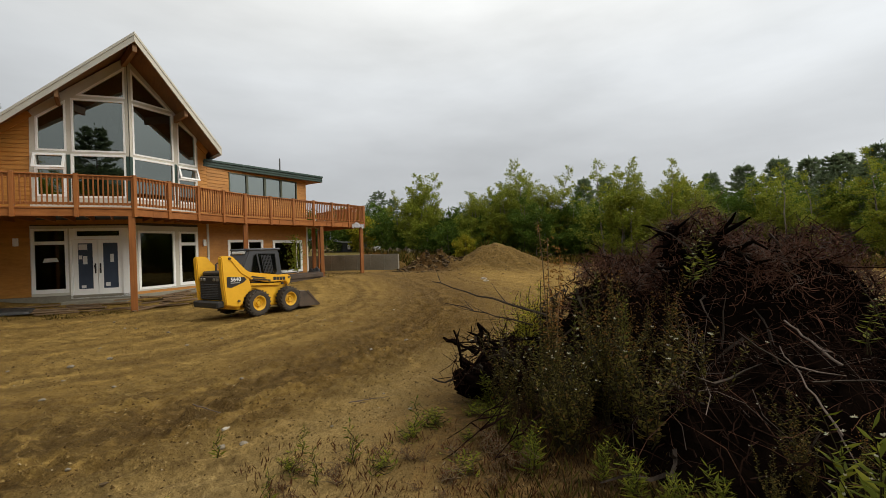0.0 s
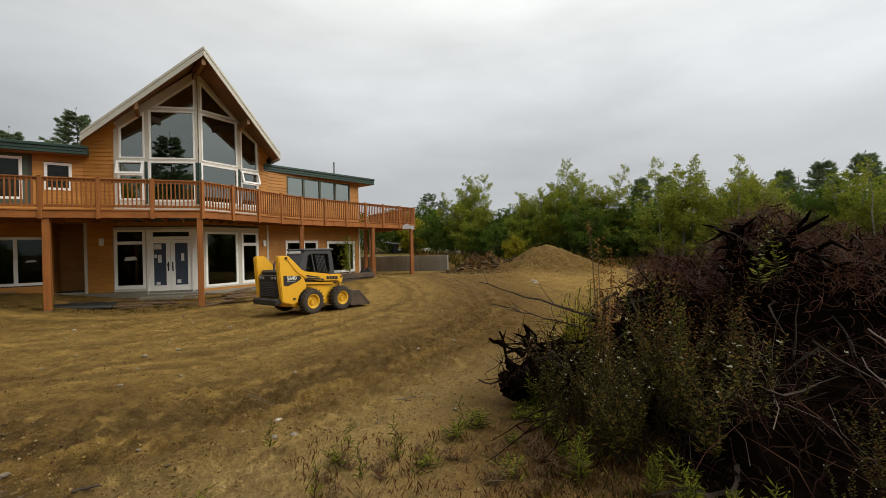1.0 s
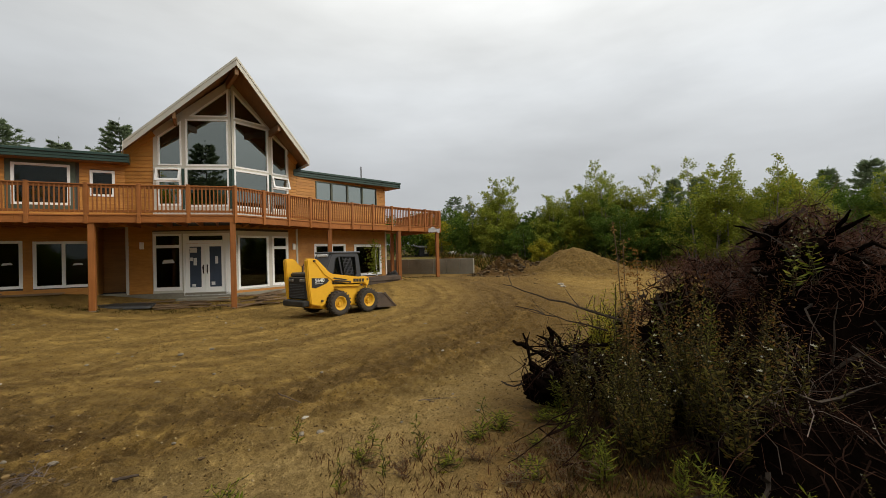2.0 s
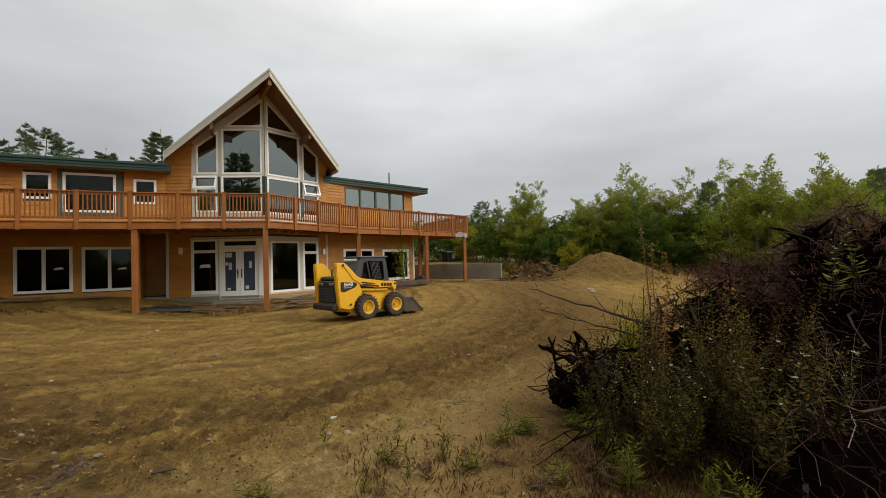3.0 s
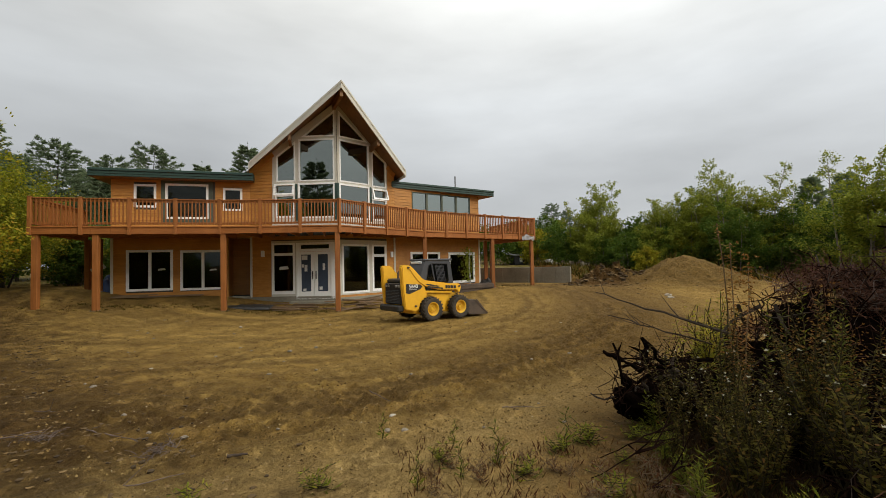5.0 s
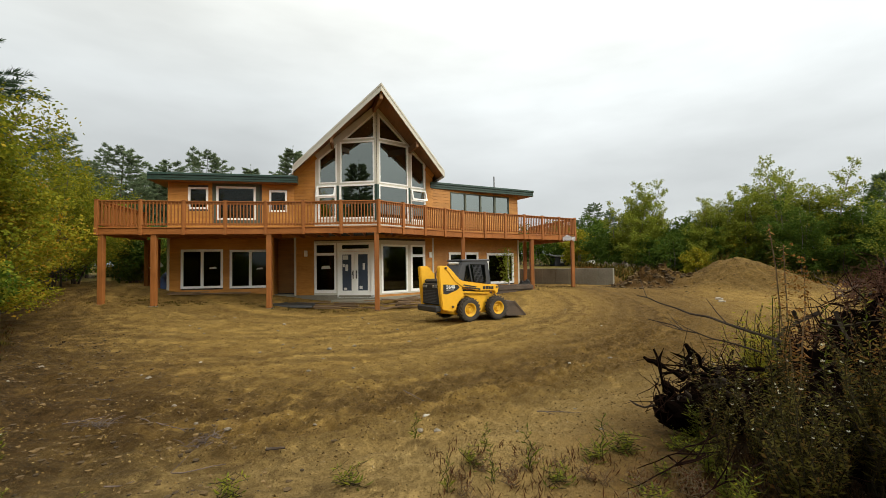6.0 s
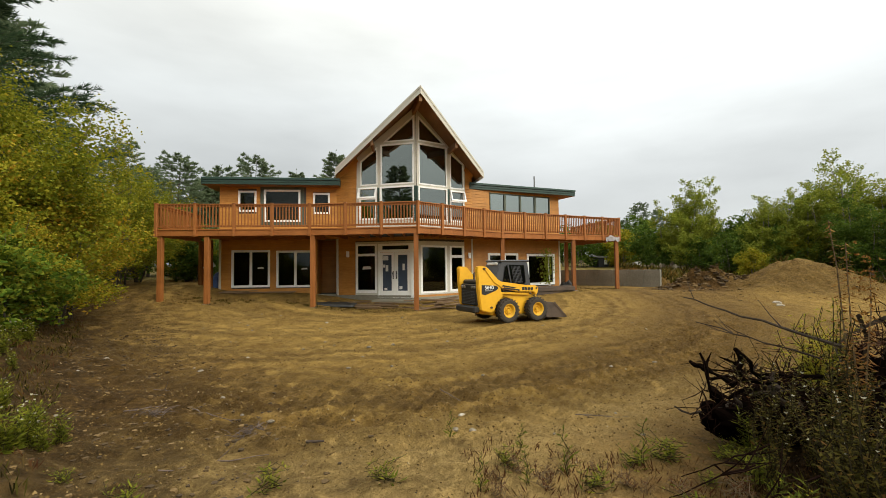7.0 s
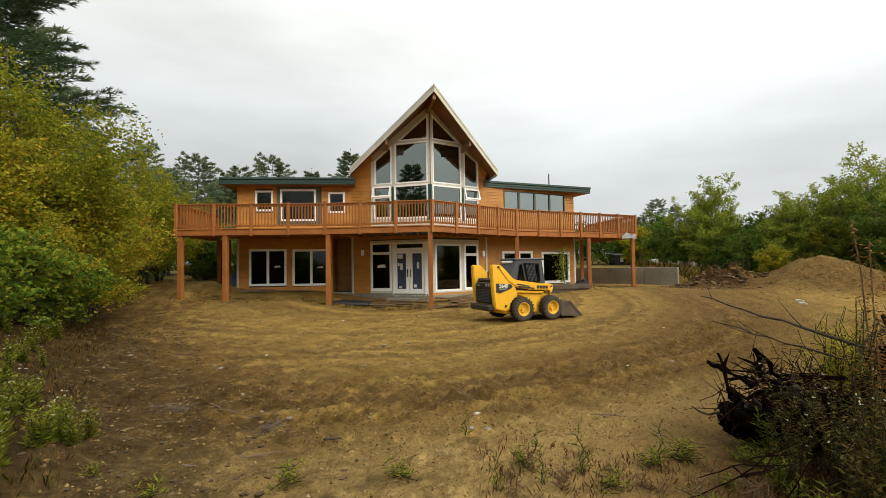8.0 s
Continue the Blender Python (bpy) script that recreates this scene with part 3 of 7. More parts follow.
    # the heap is of browner, darker sand
    hx, hy = k.math("SUBTRACT", sep.outputs["X"], 19.0), k.math("SUBTRACT", sep.outputs["Y"], 23.3)
    gap = k.math("SQRT", k.math("ADD", k.math("MULTIPLY", hx, hx), k.math("MULTIPLY", hy, hy)), 0.0)
    mound = k.add("ShaderNodeMapRange")
    for key, v in (("From Min", 4.4), ("From Max", 3.0)):
        mound.inputs[key].default_value = v
    k.put(k.math("ADD", gap, k.math("MULTIPLY", k.math("SUBTRACT", patch, 0.5), 2.0)), mound.inputs[0])
    c = k.mix(k.math("MULTIPLY", mound.outputs[0], 0.85), c, k.ramp(fine, (0.35, (0.078, 0.050, 0.017)), (0.65, (0.160, 0.106, 0.038))))
    speck = k.ramp(grit, (0.66, (0, 0, 0)), (0.74, (1, 1, 1)))
    c = k.mix(k.math("MULTIPLY", speck, 0.3), c, (0.34, 0.27, 0.17))
    # fine dark specks, more relief shading held in the colour
    c = k.mix(k.math("MULTIPLY", k.ramp(k.noise(at, 38, 5, 0.75), (0.36, (1, 1, 1)), (0.47, (0, 0, 0))), 0.6), c, (0.085, 0.052, 0.018))
    # thin grass and dead growth away from the yard
    far = k.noise(at, 0.35, 5, 0.6)
    grass = k.ramp(far, (0.3, (0.06, 0.055, 0.016)), (0.6, (0.12, 0.10, 0.03)), (0.8, (0.17, 0.12, 0.045)))
    away = k.math("SUBTRACT", sep.outputs["Y"], 31.0)
    dist = k.add("ShaderNodeMapRange")
    for key, v in (("From Min", 0.0), ("From Max", 5.0)):
        dist.inputs[key].default_value = v
    k.put(k.math("ADD", away, k.math("MULTIPLY", far, 6.0)), dist.inputs[0])
    c = k.mix(k.math("MULTIPLY", dist.outputs[0], 0.9), c, grass)
    # iron in the sand warms it all
    c = k.mix(1.0, c, (1.09, 1.015, 0.85), "MULTIPLY")
    relief = k.math("ADD", k.math("MULTIPLY", fine, 0.6), k.math("ADD", k.math("MULTIPLY", grit, 0.2), k.math("MULTIPLY", clod, 0.5)))
    relief = k.math("SUBTRACT", relief, k.math("MULTIPLY", k.math("MULTIPLY", seam, loose), 0.45))
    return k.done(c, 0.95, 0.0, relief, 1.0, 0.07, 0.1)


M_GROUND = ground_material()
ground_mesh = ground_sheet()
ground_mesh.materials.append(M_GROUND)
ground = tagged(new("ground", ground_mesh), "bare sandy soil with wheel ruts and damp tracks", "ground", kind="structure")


# ---- the house ----
house = thing("house", pose(-1.0, 21.5, 0.1), "two-storey brown clapboard house with glazed prow gable and green roofs", "house")


def wall_pose(p, q):
    """Along a wall from p to q: x along it, z up, y inwards."""
    x = (q - p).normalized()
    y = Vector((-x.y, x.x, 0))
    m = Matrix((x, y, Vector((0, 0, 1)))).transposed().to_4x4()
    m.translation = p
    return m, (q - p).length


def clapboard(name, m, u0, u1, z0, z1, holes, top=None):
    """Lapped boards over a wall, row upon row, stopping at the openings; top(z) gives the width left under a slope."""
    bm = bmesh.new()
    row, z = 0.15, z0
    while z < z1 - 0.01:
        h = min(row, z1 - z)
        spans = [top(z + h * 0.6)] if top else [(u0, u1)]
        for hole in holes:
            xs, zs = [c[0] for c in hole], [c[1] for c in hole]
            if min(zs) < z + h * 0.7 and max(zs) > z + h * 0.3:
                spans = [s for a, b in spans for s in ((a, min(b, min(xs))), (max(a, max(xs)), b)) if s[1] - s[0] > 0.02]
        for a, b in spans:
            if b - a < 0.02:
                continue
            x = a
            while x < b - 1e-4:
                e = min(b, x + random.uniform(2.2, 4.2))
                e = b if b - e < 0.5 else e
                pts = [(x + 0.001, -0.030, z), (e - 0.001, -0.030, z), (e - 0.001, -0.008, z + h + 0.012), (x + 0.001, -0.008, z + h + 0.012)]
                back = [(px, 0.0, pz) for px, _, pz in pts]
                f, g = [bm.verts.new(m @ Vector(c)) for c in pts], [bm.verts.new(m @ Vector(c)) for c in back]
                bm.faces.new(f)
                for i in range(4):
                    bm.faces.new((f[i], g[i], g[(i + 1) % 4], f[(i + 1) % 4]))
                x = e
        z += row
    return part(name, bm, M_SIDING, house, "brown stained lapped clapboards")


def window(m, outer, panes, frame_w=0.085, name="window", glass=None, trim=None, sill=True, proud=0.045):
    """A window set in a wall: a white frame with holes for its panes, the panes behind, a casing round it."""
    bm = bmesh.new()
    plate(bm, outer, panes, m @ Matrix.Translation((0, -proud, 0)), proud + 0.07)
    ob = part(name, bm, trim or M_TRIM_WHITE, house)
    PLACE[ob] = Matrix.Identity(4)
    for loop in panes:
        bm = bmesh.new()
        plate(bm, grow(loop, 0.012), [], m @ Matrix.Translation((0, 0.005, 0)), 0.012)
        pane = part("pane", bm, glass or M_GLASS, ob)
    return ob


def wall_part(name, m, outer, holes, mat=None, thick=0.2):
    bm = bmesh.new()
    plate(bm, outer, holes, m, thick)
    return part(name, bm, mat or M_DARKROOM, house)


def casing(m, outer, width, material, name="casing", proud=0.035):
    bm = bmesh.new()
    plate(bm, grow(outer, width), [outer], m @ Matrix.Translation((0, -proud, 0)), proud + 0.02)
    return part(name, bm, material, house)


def two_panes(x0, z0, x1, z1, f=0.10, mull=0.11):
    mid_x = (x0 + x1) / 2
    return [rect(x0 + f, z0 + f, mid_x - mull / 2, z1 - f), rect(mid_x + mull / 2, z0 + f, x1 - f, z1 - f)]


# left wing
m_lw, len_lw = wall_pose(LW, PL)
w1, w2 = rect(0.55, 0.93, 2.29, 2.68), rect(2.57, 0.90, 4.33, 2.65)
u1, u2, u3 = rect(0.83, 4.50, 1.66, 5.50), rect(2.0, 4.02, 3.68, 5.56), rect(4.27, 4.40, 5.06, 5.42)
lw_holes = [w1, w2, u1, u2, u3]
NOOK, NOOK_DEEP = 4.45, 1.3
wall_part("wall", m_lw, rect(0, 3.2, len_lw, 5.75), [grow(h, -0.03) for h in (u1, u2, u3)])
wall_part("wall", m_lw, rect(0, 0.3, NOOK, 3.2), [grow(h, -0.03) for h in (w1, w2)])
clapboard("siding", m_lw, 0.0, len_lw, 3.2, 5.72, [u1, u2, u3, rect(1.83, 3.9, 3.95, 5.66)])
clapboard("siding", m_lw, 0.0, NOOK, 0.55, 3.2, [w1, w2])
# the entrance nook between the wing and the prow: its end wall and its back wall
m_nook, _ = wall_pose(m_lw @ Vector((NOOK, 0, 0)), m_lw @ Vector((NOOK, NOOK_DEEP, 0)))
wall_part("wall", m_nook, rect(0, 0.3, NOOK_DEEP, 3.2), [])
clapboard("siding", m_nook, 0.0, NOOK_DEEP, 0.55, 3.2, [])
m_back = m_lw @ Matrix.Translation((0, NOOK_DEEP, 0))
wall_part("wall", m_back, rect(NOOK, 0.3, len_lw + 0.3, 3.2), [])
clapboard("siding", m_back, NOOK, len_lw + 0.3, 0.55, 3.2, [])
for h in (w1, w2):
    window(m_lw, h, two_panes(h[0][0], h[0][1], h[1][0], h[2][1]), glass=M_GLASS_LOW)
for h in (u1, u3):
    window(m_lw, h, [grow(h, -0.09)], glass=M_GLASS_LOW)
window(m_lw, u2, [grow(u2, -0.09)], glass=M_GLASS_LOW)
casing(m_lw, grow(u2, 0.002), 0.16, M_DARKTRIM)
# prow, the side with the doors
m_pl, len_pl = wall_pose(PL, PT)
side_l, door_l = rect(1.01, 0.60, 2.07, 2.90), rect(2.13, 0.36, 3.98, 2.90)
low_big_l, awn_l = rect(2.25, 4.0, 3.94, 5.60), rect(1.18, 4.05, 2.10, 5.60)
# the panes of the tall glazing; each frame is a little larger
trap_l = [(1.30, 5.75), (2.07, 5.75), (2.07, 7.40), (1.30, 6.84)]
big_l = rect(2.35, 5.74, 3.87, 7.54)
tri_l = [(2.58, 7.76), (3.90, 7.76), (3.90, 8.76)]
# prow, the other side
m_pr, len_pr = wall_pose(PT, PR)
big_win_r, side_r = rect(0.18, 0.56, 1.66, 2.80), rect(1.84, 0.58, 2.70, 2.80)
low_big_r, awn_r = rect(0.08, 3.97, 1.74, 5.56), rect(1.88, 3.97, 2.76, 5.52)
trap_r = [(1.97, 5.66), (2.70, 5.66), (2.70, 6.86), (1.97, 7.30)]
big_r = rect(0.17, 5.70, 1.67, 7.52)
tri_r = [(0.16, 7.74), (1.52, 7.74), (0.16, 8.74)]
# right wing
m_rw, len_rw = wall_pose(PR, RW)
r_win, r_small = rect(3.45, 0.73, 5.42, 2.43), rect(0.92, 1.30, 2.86, 2.46)
band = rect(1.08, 4.58, 5.16, 5.60)

GABLE_L = [(0, 0.3), (len_pl, 0.3), (len_pl, 9.32), (2.3, 8.02), (0, 6.25)]
GABLE_R = [(0, 0.3), (len_pr, 0.3), (len_pr, 6.5), (1.8, 7.80), (0, 9.24)]
FRAME = 0.062
tall_l, tall_r = [grow(h, FRAME) for h in (trap_l, big_l, tri_l)], [grow(h, FRAME) for h in (trap_r, big_r, tri_r)]
pl_holes = [side_l, door_l, low_big_l, awn_l] + tall_l
pr_holes = [big_win_r, side_r, low_big_r, awn_r] + tall_r
wall_part("wall", m_pl, GABLE_L, [grow(h, -0.03) for h in pl_holes])
wall_part("wall", m_pr, GABLE_R, [grow(h, -0.03) for h in pr_holes])
clapboard("siding", m_pl, 0, len_pl, 0.50, 7.0, [rect(0.98, 0.3, len_pl, 3.0), rect(1.1, 3.3, len_pl, 8)], lambda z: (max(0.0, (z - 6.27) / 0.767), len_pl))
clapboard("siding", m_pr, 0, len_pr, 0.40, 7.0, [rect(0, 0.56, 2.74, 3.0), rect(0, 3.3, 2.73, 8)], lambda z: (0.0, len_pr - max(0.0, (z - 6.45) / 0.835)))
for m, foot, head in ((m_pl, (-0.02, 6.12), (1.10, 6.98)), (m_pr, (len_pr + 0.02, 6.30), (len_pr - 0.44, 6.68))):
    bm = bmesh.new()
    bar(bm, m @ Vector((foot[0], -0.045, foot[1])), m @ Vector((head[0], -0.045, head[1])), 0.03, 0.24)
    part("frieze_board", bm, M_SIDING, house, "brown board under the gable soffit")

side_panes = [rect(1.10, 2.45, 1.98, 2.82), rect(1.10, 0.74, 1.98, 2.33)]
window(m_pl, side_l, side_panes, glass=M_GLASS_LOW)
window(m_pr, big_win_r, [grow(big_win_r, -0.09)], glass=M_GLASS_LOW)
window(m_pr, side_r, [rect(1.94, 2.35, 2.60, 2.72), rect(1.94, 0.70, 2.60, 2.22)], glass=M_GLASS_LOW)
for m, loops, low_big in ((m_pl, tall_l, low_big_l), (m_pr, tall_r, low_big_r)):
    for loop in loops:
        window(m, loop, [grow(loop, -FRAME)])
    window(m, low_big, [grow(low_big, -0.075)])


def awning(m, outer):
    """A casement whose upper sash is tilted outwards."""
    x0, z0, x1, z1 = outer[0][0], outer[0][1], outer[1][0], outer[2][1]
    split = z1 - 0.55
    ob = window(m, outer, [rect(x0 + 0.08, z0 + 0.08, x1 - 0.08, split - 0.03), rect(x0 + 0.05, split + 0.03, x1 - 0.05, z1 - 0.05)])
    tilt = m @ Matrix.Translation((0, -0.06, z1 - 0.03)) @ Matrix.Rotation(radians(-16), 4, "X")
    sash = bmesh.new()
    loop = rect(x0 - 0.01, -0.54, x1 + 0.01, 0)
    plate(sash, loop, [grow(loop, -0.075)], tilt @ Matrix.Translation((0, -0.05, 0)), 0.05)
    sash_ob = part("sash", sash, M_TRIM_WHITE, ob, "white awning sash tilted open")
    return ob


awning(m_pl, awn_l)
awning(m_pr, awn_r)
# tan mullions and boards of the glazed prow
bm = bmesh.new()
plate(bm, [(1.02, 3.45), (len_pl - 0.01, 3.45), (len_pl - 0.01, 9.28), (2.2, 7.94), (1.08, 7.08)],
      [grow(h, 0.004) for h in [awn_l, low_big_l] + tall_l], m_pl @ Matrix.Translation((0, -0.032, 0)), 0.03)
part("trim_board", bm, M_TRIM_TAN, house, "tan painted window surround")
bm = bmesh.new()
plate(bm, [(0.01, 3.45), (2.80, 3.45), (2.84, 6.98), (1.98, 7.68), (0.01, 9.2)],
      [grow(h, 0.004) for h in [awn_r, low_big_r] + tall_r], m_pr @ Matrix.Translation((0, -0.032, 0)), 0.03)
part("trim_board", bm, M_TRIM_TAN, house, "tan painted window surround")
for m, u in ((m_pl, 2.175), (m_pl, 3.99), (m_pr, 1.81), (m_pr, 0.03)):
    bm = bmesh.new()
    box(bm, (u - 0.05, -0.05, 3.9), (u + 0.05, -0.03, 5.56), m)
    part("trim_board", bm, M_GREEN, house, "dark green strip between windows")
bm = bmesh.new()
plate(bm, [(0.98, 0.50), (2.10, 0.50), (2.10, 0.33), (len_pl - 0.01, 0.33), (len_pl - 0.01, 3.0), (0.98, 3.0)], [grow(side_l, 0.004), grow(door_l, 0.004)], m_pl @ Matrix.Translation((0, -0.03, 0)), 0.03)
part("trim_board", bm, M_TRIM_TAN, house)
bm = bmesh.new()
plate(bm, [(0.01, 0.50), (2.74, 0.50), (2.74, 3.0), (0.01, 3.0)], [grow(big_win_r, 0.004), grow(side_r, 0.004)], m_pr @ Matrix.Translation((0, -0.03, 0)), 0.03)
part("trim_board", bm, M_TRIM_TAN, house)

# double doors with a transom
entry = bmesh.new()
slab_l, slab_r = rect(2.20, 0.41, 2.945, 2.49), rect(2.96, 0.41, 3.72, 2.49)
transom = rect(2.34, 2.62, 3.64, 2.80)
plate(entry, door_l, [transom, rect(2.19, 0.40, 3.73, 2.50)], m_pl @ Matrix.Translation((0, -0.05, 0)), 0.14)
entry_ob = part("door_frame", entry, M_TRIM_WHITE, house)
bm = bmesh.new()
plate(bm, grow(transom, 0.012), [], m_pl @ Matrix.Translation((0, 0.0, 0)), 0.012)
part("pane", bm, M_GLASS_LOW, entry_ob)
for slab, side in ((slab_l, 1), (slab_r, -1)):
    x0, x1 = slab[0][0], slab[1][0]
    light = rect(x0 + 0.15, 0.70, x1 - 0.15, 2.36)
    bm = bmesh.new()
    plate(bm, slab, [light], m_pl @ Matrix.Translation((0, -0.01, 0)), 0.05)
    leaf = part("door", bm, M_TRIM_WHITE, house, "white entrance door with a full-height light")
    bm = bmesh.new()
    plate(bm, grow(light, 0.01), [], m_pl @ Matrix.Translation((0, 0.012, 0)), 0.012)
    part("pane", bm, M_BLUEFILM, leaf, "door light covered by blue protective film")
    hx = x1 - 0.07 if side > 0 else x0 + 0.07
    bm = bmesh.new()
    box(bm, (hx - 0.022, -0.03, 1.25), (hx + 0.022, -0.012, 1.62), m_pl, 0.005)
    tube(bm, [m_pl @ Vector((hx, -0.03, 1.40)), m_pl @ Vector((hx, -0.075, 1.41)), m_pl @ Vector((hx - side * 0.02, -0.075, 1.55))], 0.012, 6)
    part("handle", bm, M_BLACK, leaf, "dark bronze pull handle")
    for px, pz, pw, ph in ([(x0 + 0.30, 2.22, 0.26, 0.2), (x0 + 0.22, 1.85, 0.10, 0.14), (x0 + 0.36, 1.75, 0.13, 0.30), (x0 + 0.30, 0.78, 0.14, 0.10)] if side > 0 else [(x0 + 0.42, 1.8, 0.11, 0.30), (x0 + 0.28, 0.84, 0.14, 0.14)]):
        bm = bmesh.new()
        box(bm, (px - pw / 2, 0.006, pz - ph / 2), (px + pw / 2, 0.010, pz + ph / 2), m_pl)
        part("sticker", bm, M_PAPER, leaf, "white paper sticker")
# stickers left on new panes
for m, px, pz, pw, ph in ((m_pl, 1.55, 1.78, 0.46, 0.16), (m_lw, 1.86, 1.84, 0.32, 0.10), (m_lw, 3.86, 1.78, 0.32, 0.09)):
    bm = bmesh.new()
    plate(bm, [(px - pw / 2, pz - ph / 2), (px + pw / 2, pz - ph / 2 + 0.02), (px + pw / 2 - 0.06, pz + ph / 2), (px - pw / 2 + 0.05, pz + ph / 2 - 0.02)], [], m @ Matrix.Translation((0, -0.002, 0)), 0.004)
    part("sticker", bm, M_PAPER, house, "white paper sticker on new glass")

# right wing wall
wall_part("wall", m_rw, rect(0, 0.0, len_rw, 5.80), [grow(h, -0.03) for h in (r_win, r_small, band)])
clapboard("siding", m_rw, 0, len_rw, 0.35, 5.75, [r_win, r_small, band])
window(m_rw, r_win, [grow(r_win, -0.13)], glass=M_GLASS_LOW)
window(m_rw, r_small, two_panes(0.92, 1.30, 2.86, 2.46, 0.12, 0.3), glass=M_GLASS_LOW)
cuts = [1.08, 2.05, 3.08, 4.10, 5.16]
window(m_rw, band, [rect(a + 0.05, 4.63, b - 0.05, 5.55) for a, b in zip(cuts, cuts[1:])], trim=M_DARKTRIM, glass=M_GLASS_BAND)

# lamps beside the doors, corner boards
for m, u, z in ((m_pl, 0.60, 2.44), (m_pr, 3.02, 2.33)):
    bm = bmesh.new()
    box(bm, (u - 0.075, -0.10, z - 0.14), (u + 0.075, -0.032, z + 0.14), m, 0.012)
    wl_ob = part("wall_light", bm, M_TRIM_WHITE, house, "white rectangular wall light")
for m, u, w, z0, z1 in ((m_lw, 0.04, 0.10, 0.50, 3.2), (m_pl, 0.05, 0.10, 0.42, 3.2), (m_pr, len_pr - 0.05, 0.10, 0.36, 3.2), (m_rw, len_rw - 0.04, 0.10, 0.30, 3.2)):
    bm = bmesh.new()
    box(bm, (u - w / 2, -0.045, z0), (u + w / 2, -0.005, z1), m)
    part("corner_board", bm, M_TRIM_TAN, house, "tan corner board")

# concrete footing under the walls
for p, q, top in ((LW, PL, 0.55), (PL, PT, 0.49), (PT, PR, 0.40), (PR, RW, 0.36)):
    m, length = wall_pose(p, q)
    bm = bmesh.new()
    box(bm, (-0.02, -0.05, -0.3), (length + 0.02, 0.19, top), m, 0.01)
    part("footing", bm, M_CONCRETE, house, "grey concrete footing")

# side and back walls, floors and ceilings that close the rooms
back_l, back_r = LW + Vector((-0.6, 9.0, 0)), RW + Vector((-3.0, 8.0, 0))
for p, q in ((RW, back_r), (back_r, back_l), (back_l, LW)):
    m, length = wall_pose(p, q)
    bm = bmesh.new()
    box(bm, (0.0, 0.0, 0.0), (length, 0.2, 5.98), m)
    part("wall", bm, M_SIDING, house)
for z, t, name in ((0.30, 0.06, "floor_slab"), (3.2, 0.2, "floor_slab"),):
    bm = bmesh.new()
    loop = [PL + Vector((0.1, 0.3, 0)), PT + Vector((0, 0.3, 0)), PR + Vector((-0.1, 0.3, 0)), RW + Vector((-0.3, 0.2, 0)), back_r + Vector((-0.2, -0.2, 0)), back_l + Vector((0.3, -0.2, 0)), LW + Vector((0.25, 0.25, 0))]
    lo, hi = [bm.verts.new((v.x, v.y, z)) for v in loop], [bm.verts.new((v.x, v.y, z + t)) for v in loop]
    bm.faces.new(lo[::-1])
    bm.faces.new(hi)
    for i in range(len(loop)):
        j = (i + 1) % len(loop)
        bm.faces.new((lo[i], lo[j], hi[j], hi[i]))
    part(name, bm, M_PLY, house)


# roofs
def solid(bm, top, thick):
    """A slab under the loop of points top, thick downwards."""
    a, b = [bm.verts.new(v) for v in top], [bm.verts.new(Vector(v) - Vector((0, 0, thick))) for v in top]
    bm.faces.new(a)
    bm.faces.new(b[::-1])
    for i in range(len(top)):
        j = (i + 1) % len(top)
        bm.faces.new((a[i], b[i], b[j], a[j]))
    return bm


APEX, TIP_L, TIP_R = Vector((-0.68, 18.5, 9.49)), Vector((-4.77, 20.45, 6.45)), Vector((2.19, 21.3, 6.40))
AXIS = Vector((-0.232, 0.973, 0))
BACK = 9.0
APEX_B, TIP_LB, TIP_RB = APEX + AXIS * (BACK + 2.5), TIP_L + AXIS * BACK, TIP_R + AXIS * BACK
for tip, tip_b, over in ((TIP_L, TIP_LB, 1), (TIP_R, TIP_RB, -1)):
    bm = bmesh.new()
    solid(bm, [APEX, tip, tip_b, APEX_B], 0.06)
    part("roof", bm, M_ROOF, house, "dark green metal gable roof")
    bm = bmesh.new()
    down = Vector((0, 0, -0.07))
    n_in = AXIS * 0.06
    solid(bm, [APEX + down + n_in, tip + down + n_in, tip_b + down, APEX_B + down], 0.12)
    part("soffit", bm, M_SOFFIT, house, "varnished pine boards under the roof")
    # rake boards: a broad one and a narrow one above it
    bm = bmesh.new()
    out = -AXIS
    for lift, depth, proud, back in ((0.05, 0.10, 0.05, 0.0), (-0.05, 0.23, 0.025, 0.0)):
        a0, b0 = APEX + Vector((0, 0, lift)), tip + Vector((0, 0, lift))
        loop = [a0 + out * proud, b0 + out * proud, b0 + out * proud - Vector((0, 0, depth)), a0 + out * proud - Vector((0, 0, depth))]
        rear = [v + AXIS * (proud + 0.05) for v in loop]
        f, g = [bm.verts.new(v) for v in loop], [bm.verts.new(v) for v in rear]
        bm.faces.new(f)
        bm.faces.new(g[::-1])
        for i in range(4):
            j = (i + 1) % 4
            bm.faces.new((f[i], g[i], g[j], f[j]))
    part("rake_board", bm, M_TRIM_TAN, house, "cream painted rake board")
    bm = bmesh.new()
    side = Vector((-0.973, -0.232, 0)) * over
    bar(bm, tip + Vector((0, 0, -0.14)) + side * 0.02, tip_b + Vector((0, 0, -0.14)) + side * 0.02, 0.04, 0.34)
    part("eave_board", bm, M_TRIM_TAN, house)
